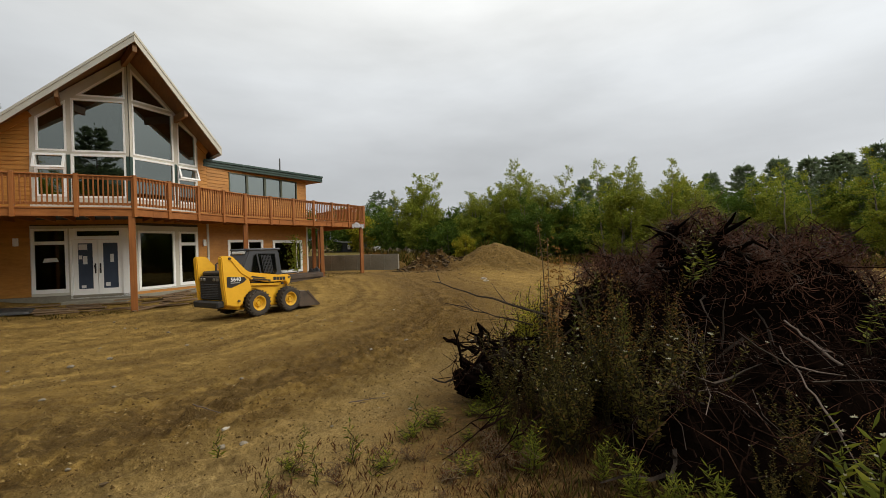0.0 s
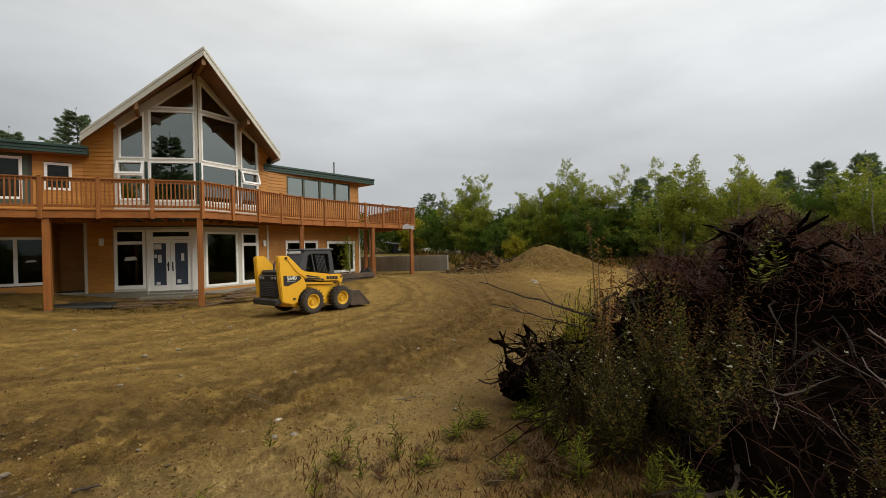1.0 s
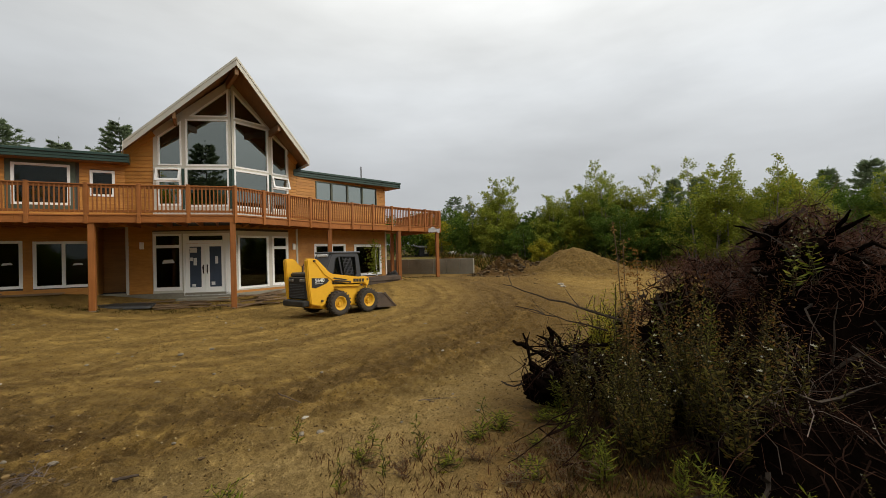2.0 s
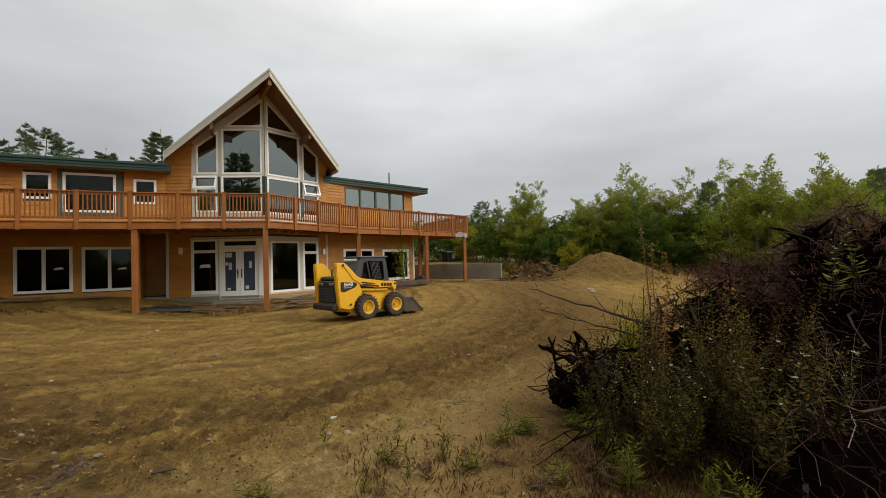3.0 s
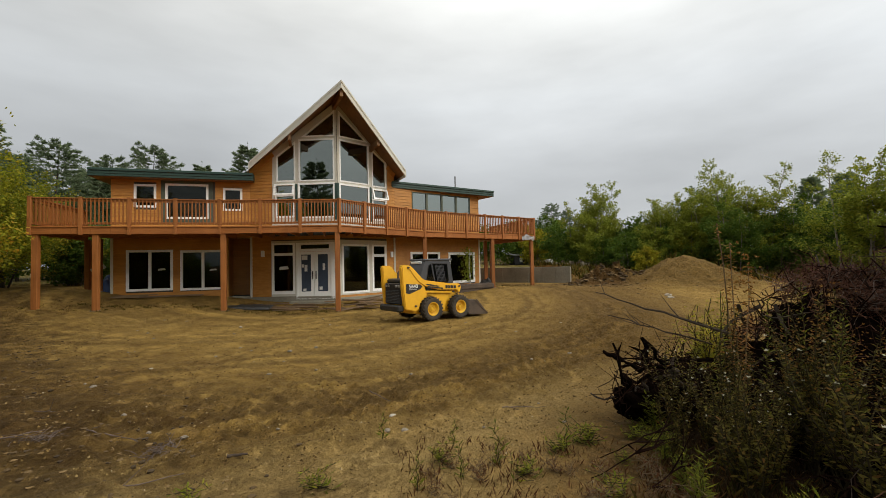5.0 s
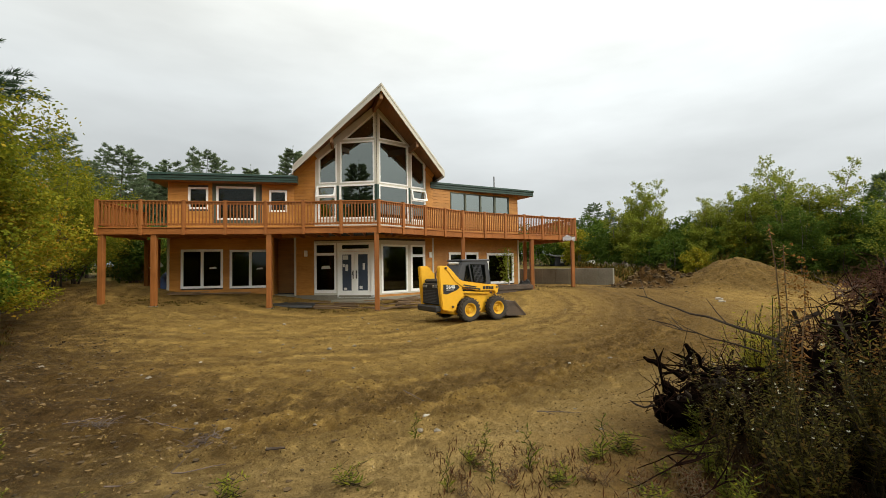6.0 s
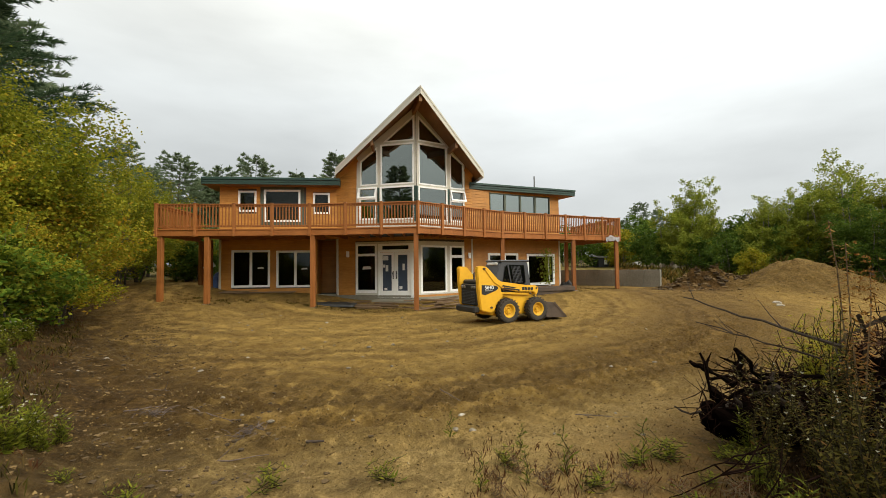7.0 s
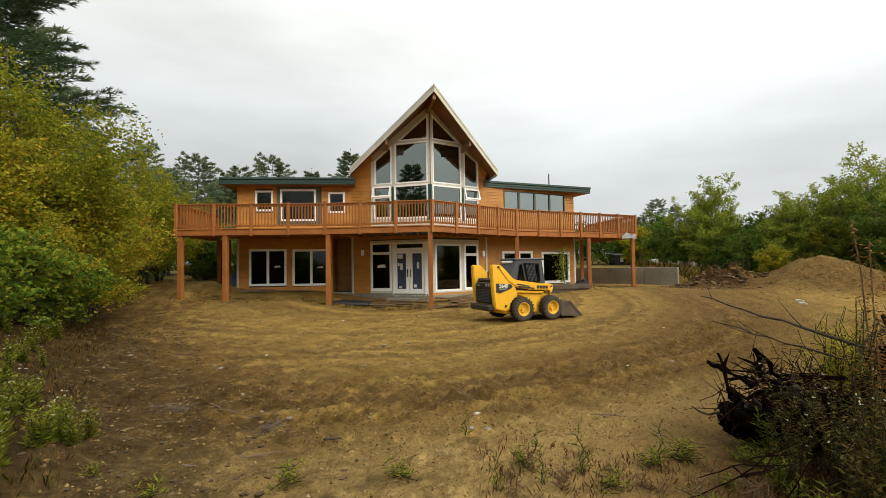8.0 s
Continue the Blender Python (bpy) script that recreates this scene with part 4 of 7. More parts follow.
# the rear gable, and the low side walls of the tall room above the wings
bm = bmesh.new()
rear = [TIP_LB + AXIS * -0.6 + Vector((0.3, 0, -0.3)), TIP_RB + AXIS * -0.6 + Vector((-0.3, 0, -0.3)), APEX_B + AXIS * -3.1 + Vector((0, 0, -0.25))]
for dy in (0.0, 0.12):
    bm.faces.new([bm.verts.new(v + Vector((0, dy, 0))) for v in rear])
part("gable_wall", bm, M_SIDING, house)
for tip, tip_b, sx in ((TIP_L, TIP_LB, 0.35), (TIP_R, TIP_RB, -0.35)):
    bm = bmesh.new()
    bar(bm, tip + AXIS * 1.9 + Vector((sx, 0, -0.42)), tip_b + Vector((sx, 0, -0.42)), 0.12, 0.75)
    part("wall", bm, M_SIDING, house)
bm = bmesh.new()
bar(bm, APEX + Vector((0, 0.12, -0.42)), APEX + AXIS * 4 + Vector((0, 0, -0.42)), 0.14, 0.34, 0.01)
part("ridge_beam", bm, M_SOFFIT, house, "projecting timber ridge beam")
for tip, wall_at in ((TIP_L, m_pl @ Vector((2.0, 0.05, 7.35))), (TIP_R, m_pr @ Vector((1.85, 0.05, 7.40)))):
    mid_p = APEX.lerp(tip, 0.55) + Vector((0, 0, -0.38))
    bm = bmesh.new()
    bar(bm, mid_p + AXIS * 0.1, Vector((wall_at.x, wall_at.y, mid_p.z)) + AXIS * 0.6, 0.12, 0.28, 0.01)
    part("purlin", bm, M_SOFFIT, house, "projecting timber purlin")


def wing_roof(a, b, depth, z, label, rise=0.1):
    """A low metal roof over a wing: its slab, soffit and layered fascia along the eave from a to b."""
    inward = Vector((-(b - a).y, (b - a).x, 0)).normalized()
    a0, b0 = Vector((a.x, a.y, z)), Vector((b.x, b.y, z))
    up = inward * depth + Vector((0, 0, rise))
    bm = bmesh.new()
    solid(bm, [a0, b0, b0 + up, a0 + up], 0.05)
    part("roof", bm, M_ROOF, house, label)
    bm = bmesh.new()
    lower = Vector((0, 0, -0.30)) + inward * 0.05
    solid(bm, [a0 + lower, b0 + lower, b0 + lower + inward * depth, a0 + lower + inward * depth], 0.03)
    part("soffit", bm, M_SOFFIT, house)
    for dz, h, proud in ((-0.05, 0.10, 0.05), (-0.16, 0.12, 0.0), (-0.27, 0.10, -0.02)):
        bm = bmesh.new()
        bar(bm, a0 + Vector((0, 0, dz)) - inward * proud, b0 + Vector((0, 0, dz)) - inward * proud, 0.06, h, 0.008)
        part("fascia", bm, M_GREEN, house, "dark green layered fascia")
    for end in (a0, b0):
        bm = bmesh.new()
        bar(bm, end + Vector((0, 0, -0.16)), end + up + Vector((0, 0, -0.16)), 0.05, 0.34, 0.008)
        part("fascia", bm, M_GREEN, house)


along_lw, along_rw = (PL - LW).normalized(), (RW - PR).normalized()
wing_roof(LW - along_lw * 0.55 + Vector((0.05, -0.62, 0)), PL + Vector((0.25, -0.55, 0)), 8.5, 6.02, "dark green metal roof over the wing")
wing_roof(PR + Vector((-0.2, -0.15, 0)) + along_rw * 0.1, RW + along_rw * 0.75 + Vector((0.25, -0.5, 0)), 8.0, 6.02, "dark green metal roof over the wing")
bm = bmesh.new()
vent_at = RW - along_rw * 1.0 + Vector((-0.4, 0.8, 0))
tube(bm, [vent_at + Vector((0, 0, 5.9)), vent_at + Vector((0, 0, 6.95))], 0.04, 8)
part("vent_pipe", bm, M_PVC, house, "thin grey roof vent pipe")


# ---- the deck ----
deck = thing("deck", pose(-0.8, 18.5, 0.0), "raised red-stained timber deck with slatted railing on square posts", "deck")
edge = [DECK_A2, DECK_A, DECK_B, DECK_C, DECK_K, DECK_E, DECK_E2]
bm = bmesh.new()
inner = [RW + Vector((0.4, 7.0, 0)), RW + Vector((0.05, -0.05, 0)), PR + Vector((0.05, -0.06, 0)), PT + Vector((0, -0.06, 0)), PL + Vector((0, -0.06, 0)), LW + Vector((-0.06, -0.05, 0)), LW + Vector((-0.1, 1.2, 0))]
ring = [Vector((v.x, v.y, FLOOR_UP)) for v in edge + inner]
flat = [[Vector((v.x, v.y, 0)) for v in ring]]
top_v, low_v = [bm.verts.new(v) for v in ring], [bm.verts.new(v - Vector((0, 0, 0.05))) for v in ring]
for tri in geometry_fill(flat):
    bm.faces.new([top_v[i] for i in tri])
    bm.faces.new([low_v[i] for i in reversed(tri)])
for i in range(len(ring)):
    j = (i + 1) % len(ring)
    bm.faces.new((top_v[i], top_v[j], low_v[j], low_v[i]))
part("decking", bm, M_DECK, deck, "red-stained deck boards")

joist_lines = ((DECK_A, DECK_B, LW, PL), (DECK_B, DECK_C, PL, PT), (DECK_C, DECK_K, PT, PR), (DECK_K, DECK_E, PR, RW + along_rw * 2.5))
for a, b, c, d in joist_lines:
    n = int((b - a).length / 0.6)
    for i in range(1, n):
        bm = bmesh.new()
        p, q = a.lerp(b, i / n), c.lerp(d, i / n)
        q = q + (p - q).normalized() * 0.1
        bar(bm, (p.x, p.y, 3.255), (q.x, q.y, 3.255), 0.045, 0.22)
        part("joist", bm, M_POST, deck)

baluster_bm = bmesh.new()
box(baluster_bm, (-0.019, -0.019, 0), (0.019, 0.019, 0.93), None, 0.003)
first_baluster = part("baluster", baluster_bm, M_POST, deck)
baluster_mesh = first_baluster.data
first_baluster.matrix_basis = pose(DECK_A.x, DECK_A.y, FLOOR_UP - 0.03)
rail_post_bm = bmesh.new()
box(rail_post_bm, (-0.055, -0.055, -0.30), (0.055, 0.055, 1.045), None, 0.006)
box(rail_post_bm, (-0.062, -0.062, 1.045), (0.062, 0.062, 1.065), None, 0.004)
for z in (-0.22, -0.10):
    box(rail_post_bm, (-0.012, -0.065, z - 0.012), (0.012, -0.055, z + 0.012))
first_rail_post = part("rail_post", rail_post_bm, M_POST, deck)
first_rail_post.matrix_basis = pose(DECK_A.x, DECK_A.y, FLOOR_UP)
for p, q in zip(edge, edge[1:]):
    m, length = wall_pose(p, q)
    heading = math.degrees(math.atan2((q - p).y, (q - p).x))
    # rim boards: the fascia seen from the yard
    for z0, z1, proud, w in ((FASCIA_LOW, FLOOR_UP + 0.0, 0.0, 0.05), (FLOOR_UP - 0.035, FLOOR_UP + 0.012, -0.03, 0.09)):
        bm = bmesh.new()
        box(bm, (-0.0, proud, z0), (length, proud + w, z1), m, 0.004)
        part("rim_board", bm, M_DECK, deck)
    bm = bmesh.new()
    box(bm, (0.0, -0.045, RAIL_TOP - 0.04), (length, 0.10, RAIL_TOP), m, 0.006)
    box(bm, (0.0, 0.005, RAIL_TOP - 0.13), (length, 0.045, RAIL_TOP - 0.04), m, 0.004)
    part("handrail", bm, M_DECK, deck)
    bm = bmesh.new()
    box(bm, (0.0, 0.005, FLOOR_UP + 0.08), (length, 0.045, FLOOR_UP + 0.16), m, 0.004)
    part("bottom_rail", bm, M_DECK, deck)
    n = max(1, round(length / 1.45))
    for i in range(n + (1 if q is edge[-1] else 0)):
        twin("rail_post", first_rail_post.data, deck, pose(*(m @ Vector((length * i / n, 0.0, FLOOR_UP))), 0, 0, heading))
    n = round(length / 0.125)
    for i in range(n):
        twin("baluster", baluster_mesh, deck, pose(*(m @ Vector((length * (i + 0.5) / n, -0.012, FLOOR_UP - 0.03 + 0.10))), 0, 0, heading))


def deck_post(x, y, name="post"):
    z = ground_height(x, y, False)
    bm = bmesh.new()
    box(bm, (x - 0.095, y - 0.095, z - 0.1), (x + 0.095, y + 0.095, FASCIA_LOW + 0.02), None, 0.01)
    part(name, bm, M_POST, deck, "square red-stained support post")
    bm = bmesh.new()
    box(bm, (x - 0.15, y - 0.15, z - 0.15), (x + 0.15, y + 0.15, z - 0.012), None, 0.02)
    part("post_footing", bm, M_STONE, deck, "rough concrete post footing")


def on_line(a, b, f, inset=0.14):
    d = (b - a).normalized()
    p = a.lerp(b, f) + Vector((-d.y, d.x, 0)) * inset
    return p.x, p.y


for a, b, f in ((DECK_A, DECK_B, 0.02), (DECK_A, DECK_B, 0.32), (DECK_B, DECK_C, 0.02), (DECK_C, DECK_K, 0.0), (DECK_K, DECK_E, 0.01), (DECK_K, DECK_E, 0.58), (DECK_K, DECK_E, 0.985)):
    deck_post(*on_line(a, b, f))
deck_post(DECK_A2.x + 0.2, DECK_A2.y - 0.2)
deck_post(DECK_A2.x + 1.0, DECK_A2.y - 0.9)
deck_post(7.55, 26.3)
deck_post(9.2, 30.6)


# ---- the skid-steer loader ----
def lettering(text, size, m, material, parent, name="lettering", label="", depth=0.004):
    """Built-in type as a mesh of its own."""
    cu = bpy.data.curves.new("type", "FONT")
    cu.body, cu.size, cu.extrude, cu.align_x, cu.align_y = text, size, depth, "CENTER", "CENTER"
    cu.offset = size * 0.02
    tmp = new("type", cu)
    me = bpy.data.meshes.new_from_object(tmp.evaluated_get(bpy.context.evaluated_depsgraph_get()))
    bpy.data.objects.remove(tmp)
    me.transform(m)
    me.materials.clear()
    me.materials.append(material)
    ob = new(name, me)
    ob.parent = parent
    PLACE[ob] = PLACE[parent].copy()
    if label:
        ob["label"] = label
    return ob


def lathe(bm, profile, turns, m):
    """A profile of (radius, y) turned about the y axis."""
    rings = []
    for i in range(turns):
        a = 2 * math.pi * i / turns
        rings.append([bm.verts.new(m @ Vector((r * math.cos(a), y, r * math.sin(a)))) for r, y in profile])
    for i in range(turns):
        a, b = rings[i], rings[(i + 1) % turns]
        for k in range(len(profile) - 1):
            bm.faces.new((a[k], a[k + 1], b[k + 1], b[k]))
    return bm


def side_plate(outline, y0, y1, bevel=0.012, holes=()):
    """A plate cut to a side outline of (x, z), between y0 and y1, with broken edges."""
    bm = bmesh.new()
    plate(bm, outline, list(holes), Matrix.Translation((0, y0, 0)), y1 - y0)
    bmesh.ops.recalc_face_normals(bm, faces=bm.faces)
    bmesh.ops.dissolve_limit(bm, angle_limit=0.02, verts=bm.verts, edges=bm.edges)
    sharp = [e for e in bm.edges if len(e.link_faces) == 2 and e.calc_face_angle(0) > 0.6]
    if bevel:
        bmesh.ops.bevel(bm, geom=sharp, offset=bevel, segments=2, affect="EDGES")
    return bm


def make_loader():
    base = thing("skid_steer_loader", pose(2.32, 14.35, 0.055, 0, 0, 27) @ Matrix.Diagonal((0.93, 0.93, 0.92, 1)), "yellow skid-steer loader with dark cab and muddy tyres parked on sand", "loader")

    def add(name, bm, mat, parent=None, label="", smooth=False):
        return part(name, bm, mat, parent or base, label, smooth, own=True)

    # wheels, each tyre with two rows of slanting lugs
    bm = box(bmesh.new(), (-0.02, -0.085, -0.022), (0.026, 0.085, 0.022), None, 0.004)
    lug_mesh = bpy.data.meshes.new("lug")
    bm.to_mesh(lug_mesh)
    bm.free()
    lug_mesh.materials.append(M_TYRE)
    for x in (-0.59, 0.59):
        for y in (-0.72, 0.72):
            m = Matrix.Translation((x, y, 0.39)) @ Matrix.Diagonal((1.06, 1.0, 1.06, 1))
            s = -1 if y < 0 else 1
            bm = bmesh.new()
            lathe(bm, [(0.205, -0.11), (0.22, -0.13), (0.30, -0.145), (0.345, -0.135), (0.355, -0.09), (0.36, 0), (0.355, 0.09), (0.345, 0.135), (0.30, 0.145), (0.22, 0.13), (0.205, 0.11)], 40, m)
            wheel = add("wheel", bm, M_TYRE, label="muddy lugged rubber tyre")
            for i in range(20):
                for half in (-1, 1):
                    a = 2 * math.pi * (i + (0.25 if half > 0 else -0.25)) / 20
                    twin("lug", lug_mesh, wheel, m @ Matrix.Rotation(-a, 4, "Y") @ Matrix.Translation((0.355, half * 0.065, 0)) @ Matrix.Rotation(radians(half * 33), 4, "X"), own=True)
            bm = bmesh.new()
            lathe(bm, [(0.0, s * 0.02), (0.075, s * 0.02), (0.08, s * 0.06), (0.095, s * 0.06), (0.10, s * 0.012), (0.165, s * 0.03), (0.185, s * 0.10), (0.218, s * 0.128), (0.222, s * 0.115), (0.205, s * 0.06), (0.205, -s * 0.10)], 32, m)
            for i in range(8):
                a = 2 * math.pi * i / 8
                c = m @ Vector((0.128 * math.cos(a), s * 0.02, 0.128 * math.sin(a)))
                tube(bm, [c, c + Vector((0, s * 0.035, 0))], 0.014, 6)
            add("rim", bm, M_YELLOW_RIM, wheel, "yellow steel rim with wheel nuts", True)
            bm = bmesh.new()
            tube(bm, [m @ Vector((0, s * 0.02, 0)), m @ Vector((0, s * 0.075, 0))], 0.055, 14)
            add("hub", bm, M_YELLOW_RIM, wheel)
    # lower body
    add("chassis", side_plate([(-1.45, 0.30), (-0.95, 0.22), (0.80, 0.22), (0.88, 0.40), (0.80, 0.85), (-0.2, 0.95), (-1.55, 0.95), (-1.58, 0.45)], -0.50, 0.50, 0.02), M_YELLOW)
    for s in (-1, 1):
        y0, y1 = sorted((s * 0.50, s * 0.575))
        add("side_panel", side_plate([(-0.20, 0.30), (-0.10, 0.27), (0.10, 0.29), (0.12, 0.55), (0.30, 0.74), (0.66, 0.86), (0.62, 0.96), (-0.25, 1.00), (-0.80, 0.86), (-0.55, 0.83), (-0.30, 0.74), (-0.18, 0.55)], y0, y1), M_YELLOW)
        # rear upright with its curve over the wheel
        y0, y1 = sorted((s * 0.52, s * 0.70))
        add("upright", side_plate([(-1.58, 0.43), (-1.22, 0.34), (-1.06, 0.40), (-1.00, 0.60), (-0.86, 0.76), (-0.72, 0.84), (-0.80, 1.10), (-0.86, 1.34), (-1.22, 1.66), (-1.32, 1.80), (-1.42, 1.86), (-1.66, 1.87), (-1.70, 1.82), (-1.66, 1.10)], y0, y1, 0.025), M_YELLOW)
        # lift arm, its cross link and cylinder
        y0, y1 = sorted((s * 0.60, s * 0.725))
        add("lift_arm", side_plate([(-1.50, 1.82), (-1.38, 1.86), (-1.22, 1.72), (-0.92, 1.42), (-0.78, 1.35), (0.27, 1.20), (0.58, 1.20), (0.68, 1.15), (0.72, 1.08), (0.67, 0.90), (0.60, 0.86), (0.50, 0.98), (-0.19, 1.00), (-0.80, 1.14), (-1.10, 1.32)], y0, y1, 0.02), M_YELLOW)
        y0, y1 = sorted((s * 0.715, s * 0.735))
        add("seam", side_plate([(-0.80, 1.20), (-0.30, 1.115), (-0.22, 1.14), (-0.74, 1.235)], y0, y1, 0), M_BLACK, label="dark slot along the arm")
        add("seam", side_plate([(-0.76, 1.115), (-0.12, 1.04), (-0.10, 1.075), (-0.70, 1.16)], y0, y1, 0), M_BLACK)
        bm = bmesh.new()
        bar(bm, (-0.78, s * 0.62, 0.97), (0.36, s * 0.62, 0.90), 0.08, 0.075, 0.01)
        add("lift_link", bm, M_YELLOW)
        bm = bmesh.new()
        tube(bm, [(-0.70, s * 0.60, 1.02), (0.12, s * 0.60, 0.985)], 0.038, 10)
        tube(bm, [(0.12, s * 0.60, 0.985), (0.40, s * 0.60, 0.97)], 0.02, 8)
        add("cylinder", bm, M_BLACK)
        for px, pz in ((-1.46, 1.79), (-1.20, 0.52), (0.62, 1.10), (-0.13, 1.05), (0.36, 0.92)):
            bm = bmesh.new()
            tube(bm, [(px, s * 0.70, pz), (px, s * 0.75, pz)], 0.035, 12)
            add("pin", bm, M_RUST)
        # badge, its digits, and the maker's mark as plain blocks
        bm = side_plate([(-1.55, 1.26), (-0.98, 1.22), (-0.92, 1.14), (-1.02, 1.06), (-1.42, 0.93), (-1.55, 0.96)], *sorted((s * 0.701, s * 0.707)), bevel=0)
        badge = add("badge", bm, M_BLACK, label="black model badge")
        turn = Matrix.Rotation(radians(90), 4, "X") if s < 0 else Matrix.Rotation(radians(180), 4, "Z") @ Matrix.Rotation(radians(90), 4, "X")
        lettering("5640", 0.17, Matrix.Translation((-1.27, s * 0.709, 1.165)) @ turn, M_PAPER, badge, label="white model number")
        bm = bmesh.new()
        box(bm, (-1.44, s * 0.711 - 0.002, 1.055), (-1.15, s * 0.711 + 0.002, 1.085))
        add("bar", bm, M_STEEL, badge)
        for i in range(4):
            bm = bmesh.new()
            x0 = 0.02 + i * 0.118
            loop = [(x0, 1.045 - 0.006 * i), (x0 + 0.10, 1.04 - 0.006 * i), (x0 + 0.10, 1.145 - 0.006 * i), (x0, 1.15 - 0.006 * i)]
            plate(bm, loop, [], Matrix.Translation((0, s * 0.729 - 0.002, 0)), 0.004)
            add("maker_mark", bm, M_BLACK, label="dark plain block")
    # engine door, lights, bumper
    bm = bmesh.new()
    box(bm, (-1.63, -0.50, 0.58), (-1.20, 0.50, 1.28), None, 0.03)
    hood = add("engine_door", bm, M_BLACK, label="black slatted engine door")
    for i in range(9):
        bm = bmesh.new()
        box(bm, (-1.655, -0.42, 0.62 + i * 0.05), (-1.625, 0.42, 0.645 + i * 0.05), None, 0.004)
        add("slat", bm, M_CABGREY, hood)
    for y in (-0.40, -0.24, 0.24, 0.40):
        bm = bmesh.new()
        box(bm, (-1.66, y - 0.05, 1.14), (-1.62, y + 0.05, 1.22), None, 0.01)
        add("tail_light", bm, M_STEEL)
    bm = bmesh.new()
    box(bm, (-1.80, -0.60, 0.36), (-1.56, 0.60, 0.56), None, 0.04)
    add("bumper", bm, M_BLACK, label="dark steel rear bumper")
    bm = bmesh.new()
    box(bm, (-1.55, -0.52, 1.26), (-0.75, 0.52, 1.42), None, 0.05)
    add("engine_hood", bm, M_BLACK)
    for y in (-0.3, 0.1):
        bm = bmesh.new()
        tube(bm, [(-1.35, y, 1.40), (-1.35, y, 1.62), (-1.30, y, 1.66)], 0.03, 8)
        add("exhaust", bm, M_RUST)
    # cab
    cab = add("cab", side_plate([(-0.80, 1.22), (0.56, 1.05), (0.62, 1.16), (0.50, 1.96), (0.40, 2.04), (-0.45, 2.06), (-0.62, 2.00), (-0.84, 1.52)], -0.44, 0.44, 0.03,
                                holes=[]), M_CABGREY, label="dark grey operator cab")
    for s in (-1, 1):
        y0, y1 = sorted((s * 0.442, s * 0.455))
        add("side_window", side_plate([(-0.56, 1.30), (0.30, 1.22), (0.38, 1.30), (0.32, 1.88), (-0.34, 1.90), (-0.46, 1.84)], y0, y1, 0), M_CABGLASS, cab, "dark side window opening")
        # black plate on the solid cab, painted for the dark inside
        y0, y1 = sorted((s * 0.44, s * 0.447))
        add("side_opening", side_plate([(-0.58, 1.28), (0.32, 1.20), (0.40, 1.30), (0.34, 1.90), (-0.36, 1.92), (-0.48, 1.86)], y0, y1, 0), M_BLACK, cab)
        for i in range(7):
            bm = bmesh.new()
            x = -0.20 + i * 0.055
            bar(bm, (x + 0.10, s * 0.46, 1.27), (x, s * 0.46, 1.86), 0.012, 0.018)
            add("guard_bar", bm, M_CABGREY, cab)
        for i in range(6):
            bm = bmesh.new()
            z = 1.32 + i * 0.095
            bar(bm, (-0.18 + 0.02 * (5 - i), s * 0.462, z), (0.16 + 0.02 * (5 - i), s * 0.462, z), 0.01, 0.014)
            add("guard_bar", bm, M_CABGREY, cab)
        bm = bmesh.new()
        bar(bm, (-0.24, s * 0.47, 1.27), (-0.36, s * 0.47, 1.90), 0.03, 0.05, 0.006)
        add("cab_pillar", bm, M_CABGREY, cab)
    bm = bmesh.new()
    box(bm, (-0.66, -0.47, 2.00), (0.56, 0.47, 2.075), None, 0.03)
    add("cab_roof", bm, M_CABGREY, cab)
    bm = bmesh.new()
    box(bm, (-0.70, -0.30, 1.90), (-0.60, 0.30, 1.99), Matrix.Rotation(radians(0), 4, "Y"), 0.02)
    add("rear_lamp_bar", bm, M_PAPER, cab, "pale lamp strip")
    # bucket, lying flat on the sand
    for s in (-1, 1):
        y0, y1 = sorted((s * 0.80, s * 0.83))
        add("bucket_side", side_plate([(0.95, 0.08), (1.80, 0.03), (1.82, 0.07), (1.28, 0.56), (1.00, 0.58), (0.92, 0.40)], y0, y1, 0.006), M_RUST)
        y0, y1 = sorted((s * 0.83, s * 0.85))
        add("bucket_edge", side_plate([(1.24, 0.56), (1.80, 0.04), (1.86, 0.05), (1.32, 0.60)], y0, y1, 0.004), M_RUST, label="bolted wear strip")
        bm = bmesh.new()
        bar(bm, (0.62, s * 0.45, 0.95), (0.98, s * 0.45, 0.30), 0.10, 0.12, 0.01)
        add("tilt_arm", bm, M_BLACK)
    bm = bmesh.new()
    for a, b in (((0.93, 0.10), (1.82, 0.035)), ((0.93, 0.10), (0.93, 0.42)), ((0.93, 0.42), (1.02, 0.58)), ((1.02, 0.58), (1.28, 0.57))):
        m, length = run((a[0], 0, a[1]), (b[0], 0, b[1]), 1, 1)
        box(bm, (0, -0.80, -0.012), (length, 0.80, 0.012), m)
    add("bucket", bm, M_RUST, label="worn steel bucket")
    return base


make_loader()


